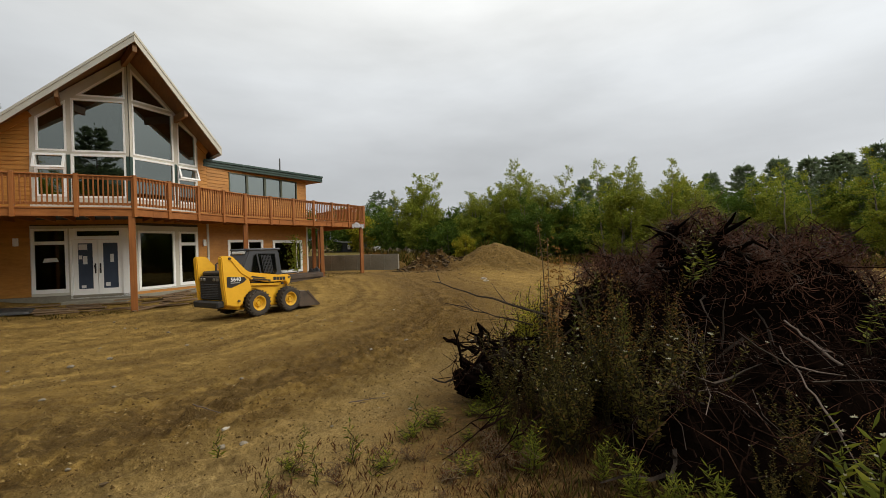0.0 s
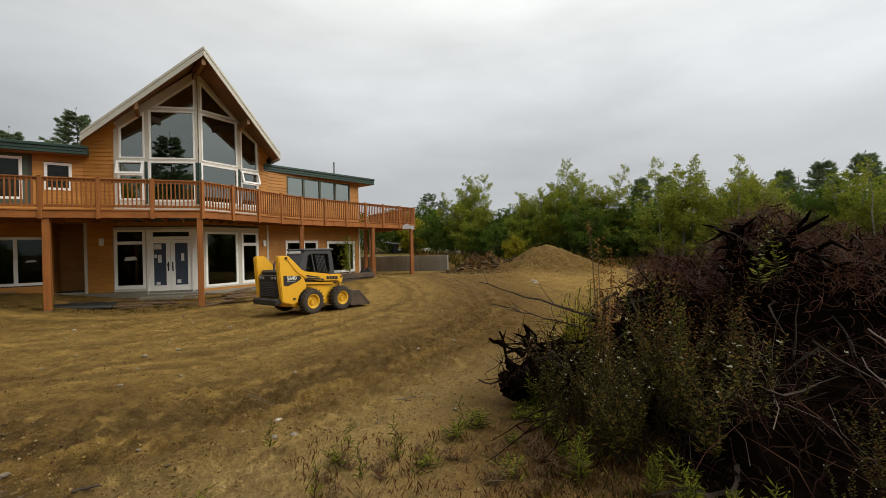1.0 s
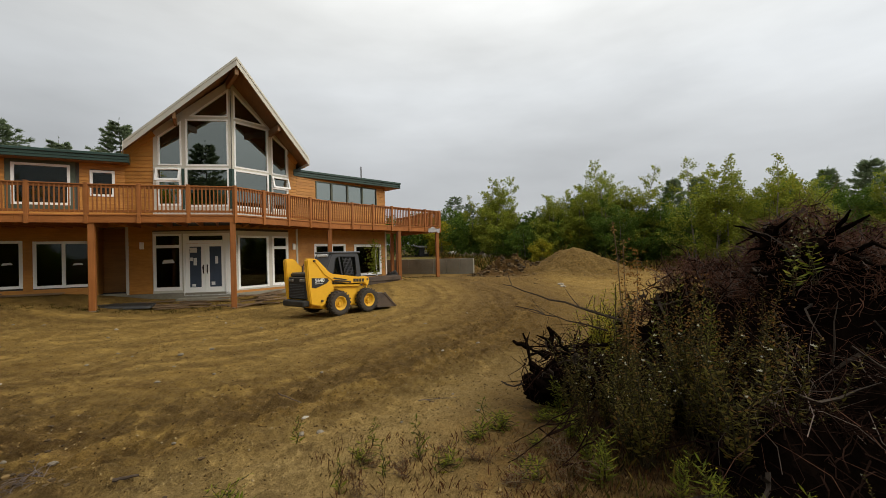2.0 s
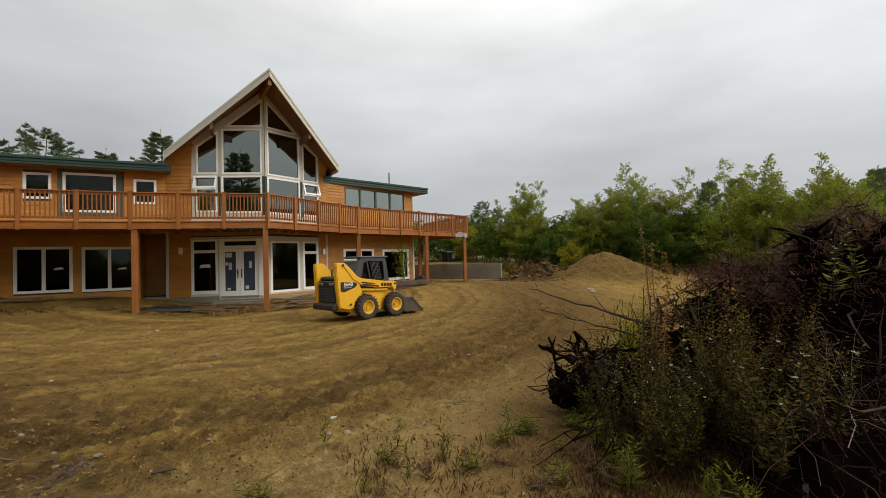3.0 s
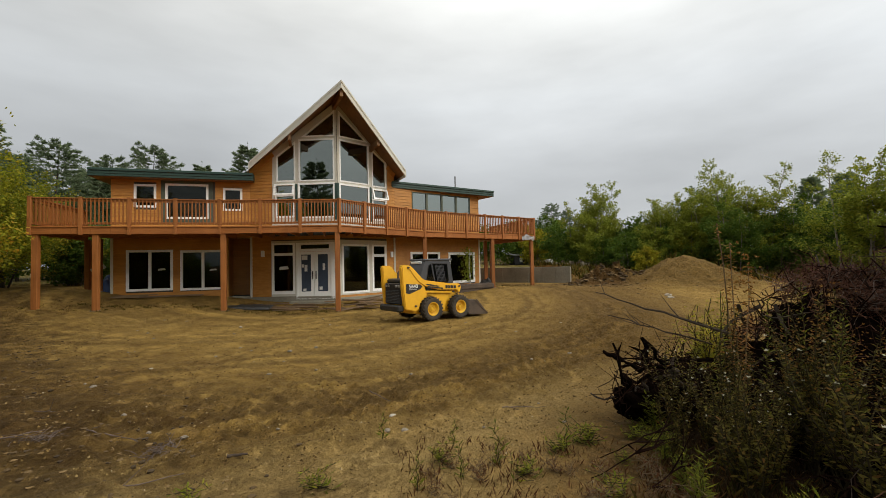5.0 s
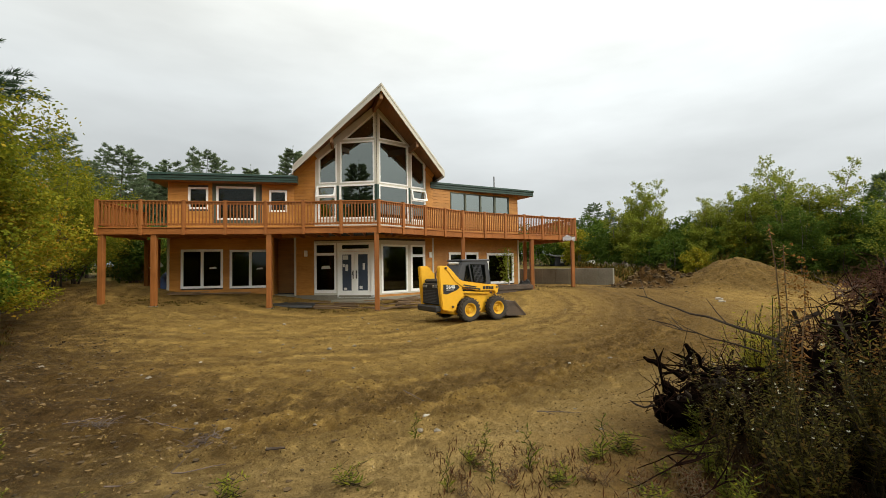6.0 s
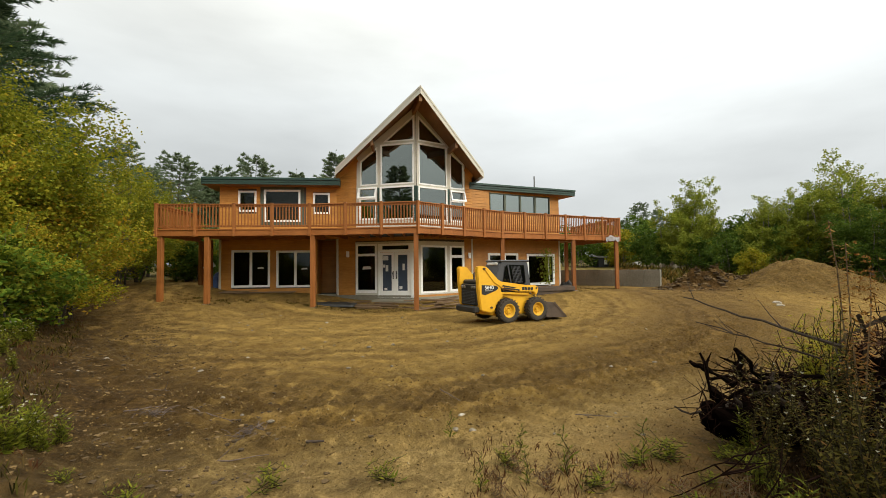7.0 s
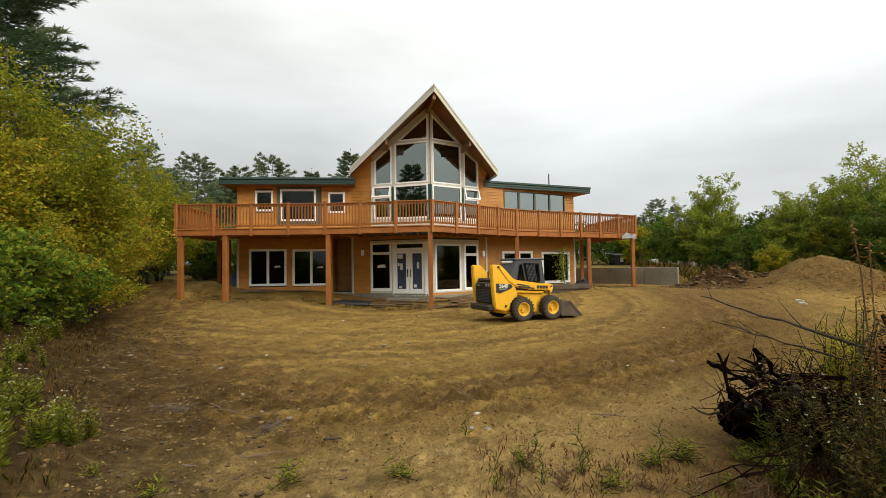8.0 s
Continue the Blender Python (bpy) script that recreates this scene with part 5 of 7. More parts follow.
# ---- concrete wall, timber and clutter about the house ----
def retaining_wall():
    a, b = Vector((13.5, 27.0, 0)), Vector((7.4, 33.6, 0))
    ob = thing("retaining_wall", Matrix.Translation(a), "grey cast concrete retaining wall with form joints", "wall", kind="structure")
    d = (b - a).normalized()
    length = (b - a).length
    m = Matrix((d, Vector((-d.y, d.x, 0)), Vector((0, 0, 1)))).transposed().to_4x4()
    m.translation = a
    n = 9
    for i in range(n):
        bm = bmesh.new()
        box(bm, (length * i / n + 0.006, -0.12, -0.2), (length * (i + 1) / n - 0.006, 0.12 + 0.004 * (i % 2), 1.45), m, 0.01)
        for z in (0.5, 1.05):
            for u in (0.25, 0.75):
                c = m @ Vector((length * (i + u) / n, 0.125, z))
                tube(bm, [c - d.cross(Vector((0, 0, 1))) * 0.0, c + (m.to_3x3() @ Vector((0, 0.008, 0)))], 0.02, 6)
        part("panel", bm, M_CONCRETE, ob)
    return ob


retaining_wall()


def plank(x, y, z, length, width, thick, heading, tilt=0.0, name="plank", label="weathered board lying on the ground", mat=None):
    bm = bmesh.new()
    box(bm, (-length / 2, -width / 2, 0), (length / 2, width / 2, thick), None, 0.004)
    ob = link_mesh(name, bm, mat or M_LUMBER)
    ob.matrix_world = pose(x, y, z, 0, tilt, heading)
    return tagged(ob, label, "plank", "loose boards by the house")


rng = random.Random(4)
# long boards at the foot of the prow
for i in range(13):
    f = rng.uniform(0.05, 0.98)
    p = PL.lerp(PT, f) + Vector((rng.uniform(-0.3, 0.3), -rng.uniform(0.7, 1.9), 0))
    plank(p.x, p.y, ground_height(p.x, p.y) + 0.012 + 0.02 * (i % 3), rng.uniform(0.8, 2.8), rng.uniform(0.09, 0.2), rng.uniform(0.025, 0.05), rng.uniform(-22, 4))
for i in range(16):
    p = PT.lerp(PR, rng.uniform(0.1, 0.6)) + Vector((rng.uniform(-0.2, 0.2), -rng.uniform(0.8, 2.4), 0))
    plank(p.x, p.y, ground_height(p.x, p.y) + 0.05 + 0.045 * (i % 5), rng.uniform(0.7, 1.8), rng.uniform(0.09, 0.16), 0.04, rng.uniform(5, 50), rng.uniform(-4, 4), label="cut-off board in a loose heap")
for i in range(6):
    p = LW.lerp(PL, rng.uniform(0.05, 0.7)) + Vector((0, -rng.uniform(0.25, 0.7), 0))
    plank(p.x, p.y, ground_height(p.x, p.y) + 0.012, rng.uniform(1.2, 3.2), 0.14, 0.04, rng.uniform(2, 9))
# concrete step before the doors
bm = bmesh.new()
box(bm, (2.0, -0.55, 0.0), (4.0, -0.055, 0.30), m_pl, 0.02)
door_step = link_mesh("door_step", bm, M_CONCRETE)
tagged(door_step, "rough grey concrete step before the double doors", "step")
# stack of dark beams under the right window
for i in range(6):
    p = PR.lerp(RW, 0.62) + Vector((0.45, -0.95, 0)) + Vector((0.0, -0.17 * (i % 3), 0))
    heading = math.degrees(math.atan2(along_rw.y, along_rw.x))
    plank(p.x + 0.1 * (i // 3), p.y, ground_height(p.x, p.y, False) - 0.01 + 0.19 * (i // 3), 4.2 - 0.3 * (i % 2), 0.15, 0.18, heading - 2 * (i % 2), 0, "timber", "dark weathered timber in a low stack", M_RUST)
def heap_cloth(name, x, y, z, w, d, h, mat, label, category, seed):
    """A crumpled sheet over something."""
    bm = bmesh.new()
    n = 14
    grid = []
    for j in range(n + 1):
        row = []
        for i in range(n + 1):
            u, v = i / n * 2 - 1, j / n * 2 - 1
            r = max(0, 1 - (abs(u) ** 2.5 + abs(v) ** 2.5) / 2)
            zz = h * r ** 0.7 * (0.75 + 0.5 * noise.noise((u * 2 + seed, v * 2, seed))) + 0.04 * noise.noise((u * 6, v * 6, seed))
            row.append(bm.verts.new((u * w / 2, v * d / 2, max(0.0, zz))))
        grid.append(row)
    for j in range(n):
        for i in range(n):
            bm.faces.new((grid[j][i], grid[j][i + 1], grid[j + 1][i + 1], grid[j + 1][i]))
    rim = [e for e in bm.edges if e.is_boundary]
    ext = bmesh.ops.extrude_edge_only(bm, edges=rim)
    for v in ext["geom"]:
        if isinstance(v, bmesh.types.BMVert):
            v.co.z = -0.05
    ob = link_mesh(name, bm, mat, True)
    ob.matrix_world = pose(x, y, z)
    return tagged(ob, label, category)


heap_cloth("tarp", -10.65, 21.2, ground_height(-10.65, 21.2), 0.7, 0.8, 0.75, M_BLUETARP, "crumpled blue tarp under the deck", "tarp", 2)
heap_cloth("plastic_sheeting", -4.7, 19.5, ground_height(-4.7, 19.5), 2.0, 0.9, 0.16, M_BLACK, "crumpled black plastic sheeting on the ground by the nook", "sheeting", 9)
heap_cloth("tub_cover", 7.0, 24.3, ground_height(7.0, 24.3), 0.7, 0.6, 0.42, M_BLACK, "black plastic sheeting heaped at the house corner", "sheeting", 6)
# a pale board leaning at the corner under the deck
plank(-10.75, 20.75, ground_height(-10.75, 20.75) + 0.85, 0.5, 0.06, 0.22, 35, -30, "board", "pale board leaning under the deck", M_PAPER)
# cloth hung on the deck's edge
bm = bmesh.new()
m_e, len_e = wall_pose(DECK_K, DECK_E)
cols, rows_n, grid = 14, 6, []
for j in range(rows_n + 1):
    grid.append([bm.verts.new(m_e @ Vector((len_e - 1.25 + 0.085 * i + 0.06 * noise.noise((i * 0.7, j, 2)), -0.13 - 0.07 * noise.noise((i * 0.9, j * 0.8, 4)), FASCIA_LOW + 0.30 - 0.055 * j - 0.10 * step(abs(i - 5) / 4) * (1 - j / rows_n) + 0.12 * noise.noise((i * 0.6, j * 0.5, 8))))) for i in range(cols)])
for j in range(rows_n):
    for i in range(cols - 1):
        bm.faces.new((grid[j][i], grid[j][i + 1], grid[j + 1][i + 1], grid[j + 1][i]))
bmesh.ops.solidify(bm, geom=bm.faces, thickness=0.012)
tagged(link_mesh("cloth", bm, M_CLOTH, True), "pale grey cloth draped over the deck edge", "cloth")


def shed():
    ob = thing("shed", pose(17.2, 47.0, ground_height(17.2, 47.0, False), 0, 0, 8) @ Matrix.Diagonal((0.7, 0.7, 0.6, 1)), "small black shed with a white notice", "shed")
    bm = bmesh.new()
    box(bm, (-1.1, -0.9, 0), (1.1, 0.9, 1.7), None, 0.02)
    part("wall", bm, M_SHED, ob, own=True)
    bm = bmesh.new()
    solid(bm, [(-1.35, -1.15, 1.75), (1.35, -1.15, 1.75), (1.35, 1.15, 2.1), (-1.35, 1.15, 2.1)], 0.08)
    part("roof", bm, M_PVC, ob, own=True)
    bm = bmesh.new()
    box(bm, (-0.25, -0.95, 0.5), (0.25, -0.905, 1.2), None, 0.01)
    part("notice", bm, M_PAPER, ob, "white board", own=True)
    return ob


shed()
bm = bmesh.new()
box(bm, (-0.45, -0.2, 0), (0.45, 0.2, 0.55), None, 0.03)
box_ob = link_mesh("crate", bm, M_PAPER)
box_ob.matrix_world = pose(20.4, 46.0, ground_height(20.4, 46, False) + 0.0, 0, 0, 12)
tagged(box_ob, "white crate at the edge of the clearing", "crate")
plank(33.5, 33.5, ground_height(33.5, 33.5) + 0.1, 3.0, 0.5, 0.3, -20, 0, "beam", "pale timber beam lying before the trees", M_PLY)


def stone_mesh(name, seed, mat):
    bm = bmesh.new()
    bmesh.ops.create_icosphere(bm, subdivisions=2, radius=1)
    for v in bm.verts:
        v.co *= 1 + 0.45 * noise.noise(v.co * 0.9 + Vector((seed * 3.1, seed, 0))) + 0.12 * noise.noise(v.co * 2.7)
        v.co.z *= 0.62
    me = bpy.data.meshes.new(name)
    bm.to_mesh(me)
    bm.free()
    me.materials.append(mat)
    return me


stones = [stone_mesh("stone", k, M_STONE) for k in range(5)]
pale_stones = [stone_mesh("stone", k + 7, M_STONE_PALE) for k in range(2)]
rng = random.Random(11)
# heap of rubble above the concrete wall
for i in range(110):
    u = rng.random()
    x, y = 15.5 + 9.5 * u + rng.uniform(-0.6, 0.6), 36.5 + 1.5 * u + rng.uniform(-1.2, 1.2)
    s = rng.uniform(0.06, 0.24)
    ob = new("stone", stones[i % 5])
    ob.matrix_world = pose(x, y, ground_height(x, y) + s * 0.3 + rng.uniform(0, 0.2), rng.uniform(0, 60), rng.uniform(0, 60), rng.uniform(0, 360)) @ Matrix.Diagonal((s * rng.uniform(0.8, 2.6), s, s * 0.7, 1))
    tagged(ob, "grey field stone in a heap of rubble", "stone", "rubble heap")
# stones in the yard
for i in range(70):
    x, y = rng.uniform(-8, 8), rng.uniform(4.2, 17)
    s = rng.choice((0.02, 0.025, 0.03, 0.035, 0.045))
    ob = new("stone", (*stones, *stones, *pale_stones)[i % 12])
    ob.matrix_world = pose(x, y, ground_height(x, y) + s * 0.15, 0, 0, rng.uniform(0, 360)) @ Matrix.Diagonal((s, s * rng.uniform(0.7, 1.4), s, 1))
    tagged(ob, "small pale stone lying on the sand", "stone", "stones in the yard")
for x, y, s in ((14.0, 18.3, 0.11), (13.6, 17.6, 0.10)):
    ob = new("stone", pale_stones[0])
    ob.matrix_world = pose(x, y, ground_height(x, y) + s * 0.2, 0, 0, 40) @ Matrix.Diagonal((s, s * 1.4, s, 1))
    tagged(ob, "white stone on the slope of the sand heap", "stone", "stones in the yard")


def pebbles():
    """Crumbs of soil and gravel strewn over the yard."""
    g = np.random.default_rng(3)
    verts, faces = [], []
    made = 0
    while made < 45000:
        r = 2.2 + 15.8 * g.random() ** 1.15
        a = g.uniform(-1.0, 0.75)
        x, y = -r * math.sin(a), r * math.cos(a)
        ring = math.hypot(x + 3, y - 22) + 0.25 * max(0.0, x)
        thick = 0.28 + 0.7 * noise.noise((x * 0.9, y * 0.9, 51)) + 0.5 * noise.noise((x * 3.2, y * 3.2, 52)) + 0.35 * max(0.0, 1 - abs(ring - 16.4) / 2.0)
        if g.random() > thick:
            continue
        made += 1
        s = (0.003 + 0.016 * g.random() ** 4.5) * (1 + 0.02 * r)
        z = ground_height(x, y) + s * 0.1
        b = len(verts)
        for k in range(4):
            t = k * math.pi / 2 + g.uniform(-0.4, 0.4)
            verts.append((x + s * math.cos(t), y + s * math.sin(t), z - s * 0.3))
        verts.append((x + g.uniform(-0.4, 0.4) * s, y + g.uniform(-0.4, 0.4) * s, z + s * g.uniform(0.4, 0.9)))
        faces += [(b + k, b + (k + 1) % 4, b + 4) for k in range(4)]
    me = bpy.data.meshes.new("gravel")
    me.from_pydata(verts, [], faces)
    k = Nodes("gravel_crumbs")
    me.materials.append(k.done(k.ramp(k.island(), (0.0, (0.052, 0.030, 0.009)), (0.4, (0.104, 0.062, 0.020)), (0.8, (0.195, 0.125, 0.042)), (0.985, (0.27, 0.19, 0.085)), (1.0, (0.38, 0.31, 0.20))), 0.95, spec=0.1))
    return tagged(new("gravel", me), "crumbs of soil and gravel over the yard", "gravel", kind="stuff")



def clods():
    """Lumps of dark soil turned up along the foot of the bank."""
    g = np.random.default_rng(14)
    verts, faces = [], []
    made = 0
    while made < 3700:
        if made < 2600:
            u, s = g.uniform(-1.5, 12), g.normal() * 0.75 - 0.35
            x, y = -2.4 - 0.616 * u - 0.788 * s, 3.4 + 0.788 * u - 0.616 * s
            r = 0.007 + 0.034 * g.random() ** 4
        else:
            # the dark heaps beside the sand mound and the churned lane before them
            u = g.random()
            x, y = (14.4 + g.normal() * 1.1, 24.6 + g.normal() * 0.9) if u < 0.85 else (16.5 + g.normal() * 2.4, 21.6 + g.normal() * 1.6)
            r = (0.03 + 0.15 * g.random() ** 4) if u < 0.85 else (0.015 + 0.05 * g.random() ** 4)
        if noise.noise((x * 1.1, y * 1.1, 61)) < g.uniform(-0.4, 0.35) or y < 2.6:
            continue
        made += 1
        z = ground_height(x, y) + r * 0.1
        b = len(verts)
        for lift, wide in ((-0.5, 0.9), (0.25, 1.0)):
            for k in range(5):
                t = k * 1.2566 + lift + g.uniform(-0.3, 0.3)
                q = r * wide * g.uniform(0.7, 1.2)
                verts.append((x + q * math.cos(t), y + q * math.sin(t), z + r * lift * g.uniform(0.7, 1.2)))
        verts.append((x, y, z + r * g.uniform(0.3, 0.6)))
        faces += [(b + k, b + (k + 1) % 5, b + 5 + (k + 1) % 5, b + 5 + k) for k in range(5)] + [(b + 5 + k, b + 5 + (k + 1) % 5, b + 10) for k in range(5)]
    me = bpy.data.meshes.new("soil_clods")
    me.from_pydata(verts, [], faces)
    k = Nodes("dark_turned_soil")
    me.materials.append(k.done(k.ramp(k.island(), (0.0, (0.035, 0.021, 0.008)), (0.6, (0.085, 0.051, 0.017)), (1.0, (0.17, 0.105, 0.036))), 0.95))
    return tagged(new("soil_clods", me), "dark lumps of turned soil along the bank and the heaps", "soil", kind="stuff")


pebbles()
clods()


# ---- trees, weeds and the brush pile ----
def quads(name, centres, along, across, material, fold=0.25):
    """Many small leaves in one mesh: each a pointed blade of two faces folded on its midrib.
    along and across: half the length and half the width of each, as vectors."""
    centres, along, across = (np.asarray(v, float) for v in (centres, along, across))
    n = len(centres)
    up = np.cross(along, across)
    up /= np.linalg.norm(up, axis=1, keepdims=True) + 1e-9
    w = np.linalg.norm(across, axis=1, keepdims=True)
    v = np.stack([centres - along, centres + across + up * w * fold, centres + along, centres - across + up * w * fold], 1).reshape(-1, 3)
    base = np.arange(n)[:, None] * 4
    f = np.concatenate([base + [0, 1, 2], base + [0, 2, 3]], 1).reshape(-1, 3)
    me = bpy.data.meshes.new(name)
    me.vertices.add(len(v))
    me.vertices.foreach_set("co", v.ravel())
    me.loops.add(f.size)
    me.polygons.add(len(f))
    me.loops.foreach_set("vertex_index", f.ravel().astype(np.int32))
    me.polygons.foreach_set("loop_start", np.arange(0, f.size, 3, dtype=np.int32))
    me.update(calc_edges=True)
    me.validate()
    me.materials.append(material)
    return me


def unit(g, n):
    v = g.normal(size=(n, 3))
    return v / np.linalg.norm(v, axis=1, keepdims=True)


def child_mesh(name, me, parent, label="", kind=""):
    ob = new(name, me)
    if kind:
        ob["kind"] = kind
    ob.parent = parent
    PLACE[ob] = PLACE[parent].copy()
    if label:
        ob["label"] = label
    return ob


def broadleaf(name, seed, height, spread, leaves, size, leaf_mat, label, low=0.12, stems=3, bark=None, tips=None, group="trees", wide_root=0.12, lean_by=0.14):
    """A young many-stemmed tree: stems, limbs that rise and fork into twigs, and leaves clustered along the twigs with gaps between the sprays."""
    g = np.random.default_rng(seed)
    ob = thing(name, Matrix.Identity(4), label, "tree", group)
    limb_bm = bmesh.new()
    at, girth, weight = [], [], []
    for s in range(stems):
        lean = np.array([g.normal() * lean_by, g.normal() * lean_by, 1.0])
        top = height * (1.0 if s == 0 else g.uniform(0.66, 0.95))
        root = np.array([g.normal() * wide_root, g.normal() * wide_root, -0.1])
        pts = [root + lean * top * k / 6 + np.append(g.normal(size=2) * 0.05 * height / 6 * (k > 0), 0) for k in range(7)]
        r0 = 0.011 * height * (1.0 if s == 0 else 0.7)
        part("trunk", tube(bmesh.new(), [tuple(p) for p in pts], [r0 * (1 - 0.9 * k / 6) for k in range(7)], 6), bark or M_BIRCHBARK, ob, own=True, smooth=True)
        count = int(12 + height * 2.0)
        for i in range(count):
            f = low + (0.98 - low) * (i + g.random()) / count
            k = min(5, int(f * 6))
            p = pts[k] + (pts[k + 1] - pts[k]) * (f * 6 - k)
            a = g.uniform(0, 2 * math.pi)
            shape = min(1.0, 1.5 * (1.03 - f)) ** 0.9 * min(1.0, 0.72 + 1.2 * (f - low))
            reach = spread * (shape + 0.06) * g.uniform(0.6, 1.1)
            d = np.array([math.cos(a), math.sin(a), g.uniform(0.15, 0.6) + 0.7 * f])
            d /= np.linalg.norm(d)
            end = p + d * reach + np.array([0, 0, reach * g.uniform(0.0, 0.2)])
            tube(limb_bm, [tuple(p), tuple(p + d * reach * 0.5), tuple(end)], [r0 * 0.32 * (1.1 - f), r0 * 0.2 * (1.1 - f), 0.004], 4)
            # twigs along the limb, each carrying a spray of leaves
            for c in range(7):
                q = 0.3 + 0.7 * (c + g.random()) / 7
                b = p + (end - p) * q
                t = d * 0.9 + unit(g, 1)[0] * 0.9 + np.array([0, 0, 0.25])
                t /= np.linalg.norm(t)
                ln = reach * 0.30 * (1.25 - 0.6 * q) + 0.10
                for u in (0.25, 0.55, 0.8, 1.0):
                    at.append(b + t * ln * u)
                    girth.append((0.03 * height ** 0.5 + ln * 0.26) * (1.15 - 0.5 * u))
                    weight.append((0.10 + shape) * girth[-1] ** 1.4)
    part("limb_tangle", limb_bm, bark or M_BARK, ob, own=True)["kind"] = "stuff"
    at, girth, weight = np.array(at), np.array(girth), np.array(weight)
    pick = g.choice(len(at), leaves, p=weight / weight.sum())
    centre = at[pick] + g.normal(size=(leaves, 3)) * girth[pick][:, None] * np.array([0.75, 0.75, 0.5])
    centre[:, 2] = np.maximum(centre[:, 2], 0.1)
    # leaves lie rather level and hang a little at the tip
    along = unit(g, leaves) * np.array([1, 1, 0.55]) - np.array([0, 0, 0.25])
    along /= np.linalg.norm(along, axis=1, keepdims=True)
    across = np.cross(along, unit(g, leaves) * np.array([0.7, 0.7, 1.0]))
    across /= np.linalg.norm(across, axis=1, keepdims=True) + 1e-9
    s = (size * g.uniform(0.6, 1.25, leaves))[:, None]
    child_mesh("crown", quads("crown", centre, along * s, across * s * 0.62, leaf_mat), ob, kind="stuff")
    if tips is not None:
        k = leaves // 9
        sel = g.choice(leaves, k)
        child_mesh("turning_leaves", quads("turning_leaves", centre[sel] + g.normal(size=(k, 3)) * 0.12, along[sel] * s[sel], across[sel] * s[sel] * 0.62, tips), ob, "leaves turned yellow", "stuff")
    return ob


def pine(name, seed, height, spread, sprays, blades, size, label, mat=None, low=0.15, group="pines", thin=0.17, droop=0.0, taper=0.72):
    """A white pine: a straight trunk, whorls of level limbs with gaps between them, flat sprays of needles that lift along each limb."""
    g = np.random.default_rng(seed)
    ob = thing(name, Matrix.Identity(4), label, "tree", group)
    bm, limb = bmesh.new(), bmesh.new()
    bend = g.normal(size=2) * 0.15
    pts = [np.array([bend[0] * math.sin(k * 0.5), bend[1] * math.sin(k * 0.4), -0.1 + height * k / 8]) for k in range(9)]
    tube(bm, [tuple(p) for p in pts], [0.013 * height * (1 - 0.94 * k / 8) for k in range(9)], 8)
    part("trunk", bm, M_BARK, ob, own=True, smooth=True)
    at, way = [], []
    whorls = int(height * 1.75)
    for i in range(whorls):
        f = low + (0.985 - low) * (i + 0.3 * g.random()) / whorls
        z = height * f
        n = int(g.integers(4, 7))
        a0 = g.uniform(0, 6.28)
        for j in range(n):
            a = a0 + j * 2 * math.pi / n + g.normal() * 0.3
            reach = spread * ((1 - f) ** taper * 0.98 + 0.022) * g.uniform(0.55, 1.15)
            lift = g.uniform(-0.04, 0.16) + 0.7 * max(0, f - 0.72) - droop * (1 - f)
            p0, d = np.array([0, 0, z]), np.array([math.cos(a), math.sin(a), 0])
            p1 = p0 + d * reach * 0.55 + np.array([0, 0, reach * lift * 0.4])
            p2 = p0 + d * reach + np.array([0, 0, reach * (lift + 0.16)])
            tube(limb, [tuple(p0), tuple(p1), tuple(p2)], [0.0035 * height * (1.1 - f), 0.002 * height * (1.1 - f), 0.005], 4)
            side = np.array([-d[1], d[0], 0])
            m = max(5, int(sprays * reach / spread))
            for c in range(m):
                q = 0.22 + 0.78 * (c + g.random()) / m
                b = p0 + (p1 - p0) * (q / 0.55) if q < 0.55 else p1 + (p2 - p1) * ((q - 0.55) / 0.45)
                for s in (-1, 1):
                    t = d * g.uniform(0.8, 1.2) + side * s * g.uniform(0.35, 0.9) + np.array([0, 0, g.uniform(-0.02, 0.26)])
                    t /= np.linalg.norm(t)
                    ln = reach * 0.26 * (1.2 - q) + 0.22
                    for u in (0.3, 0.55, 0.8, 1.0):
                        at.append(b + t * ln * u)
                        way.append(t + np.array([0, 0, 0.18]))
            at.append(p2)
            way.append(d + np.array([0, 0, 0.4]))
    at.append(np.array([0, 0, height]))
    way.append(np.array([0, 0, 1.0]))
    part("limb_tangle", limb, M_BARK, ob, own=True)["kind"] = "stuff"
    n = len(at) * blades
    at, way = np.repeat(np.array(at), blades, 0), np.repeat(np.array(way), blades, 0)
    way = way / np.linalg.norm(way, axis=1, keepdims=True) + unit(g, n) * np.array([0.75, 0.75, 0.5])
    way /= np.linalg.norm(way, axis=1, keepdims=True)
    across = np.cross(way, unit(g, n))
    across /= np.linalg.norm(across, axis=1, keepdims=True) + 1e-9
    s = (size * g.uniform(0.6, 1.2, n))[:, None]
    child_mesh("needles", quads("needles", at + way * s * 0.8, way * s, across * s * thin, mat or M_NEEDLE, 0.1), ob, kind="stuff")
    return ob


def set_down(ob, x, y, turn=0.0, scale=1.0, sink=0.05, fine=False):
    ob.matrix_world = pose(x, y, ground_height(x, y, fine) - sink, 0, 0, turn) @ Matrix.Diagonal((scale, scale, scale, 1))
    return ob


def more(ob, x, y, turn, scale, tall=1.0, sink=0.05):
    c = copy_thing(ob, Matrix.Identity(4))
    c.matrix_world = pose(x, y, ground_height(x, y, False) - sink, 0, 0, turn) @ Matrix.Diagonal((scale, scale, scale * tall, 1))
    return c


def bearing(deg, r):
    """A place at that many degrees to the right of straight ahead, r metres away."""
    return r * math.sin(radians(deg)), r * math.cos(radians(deg))


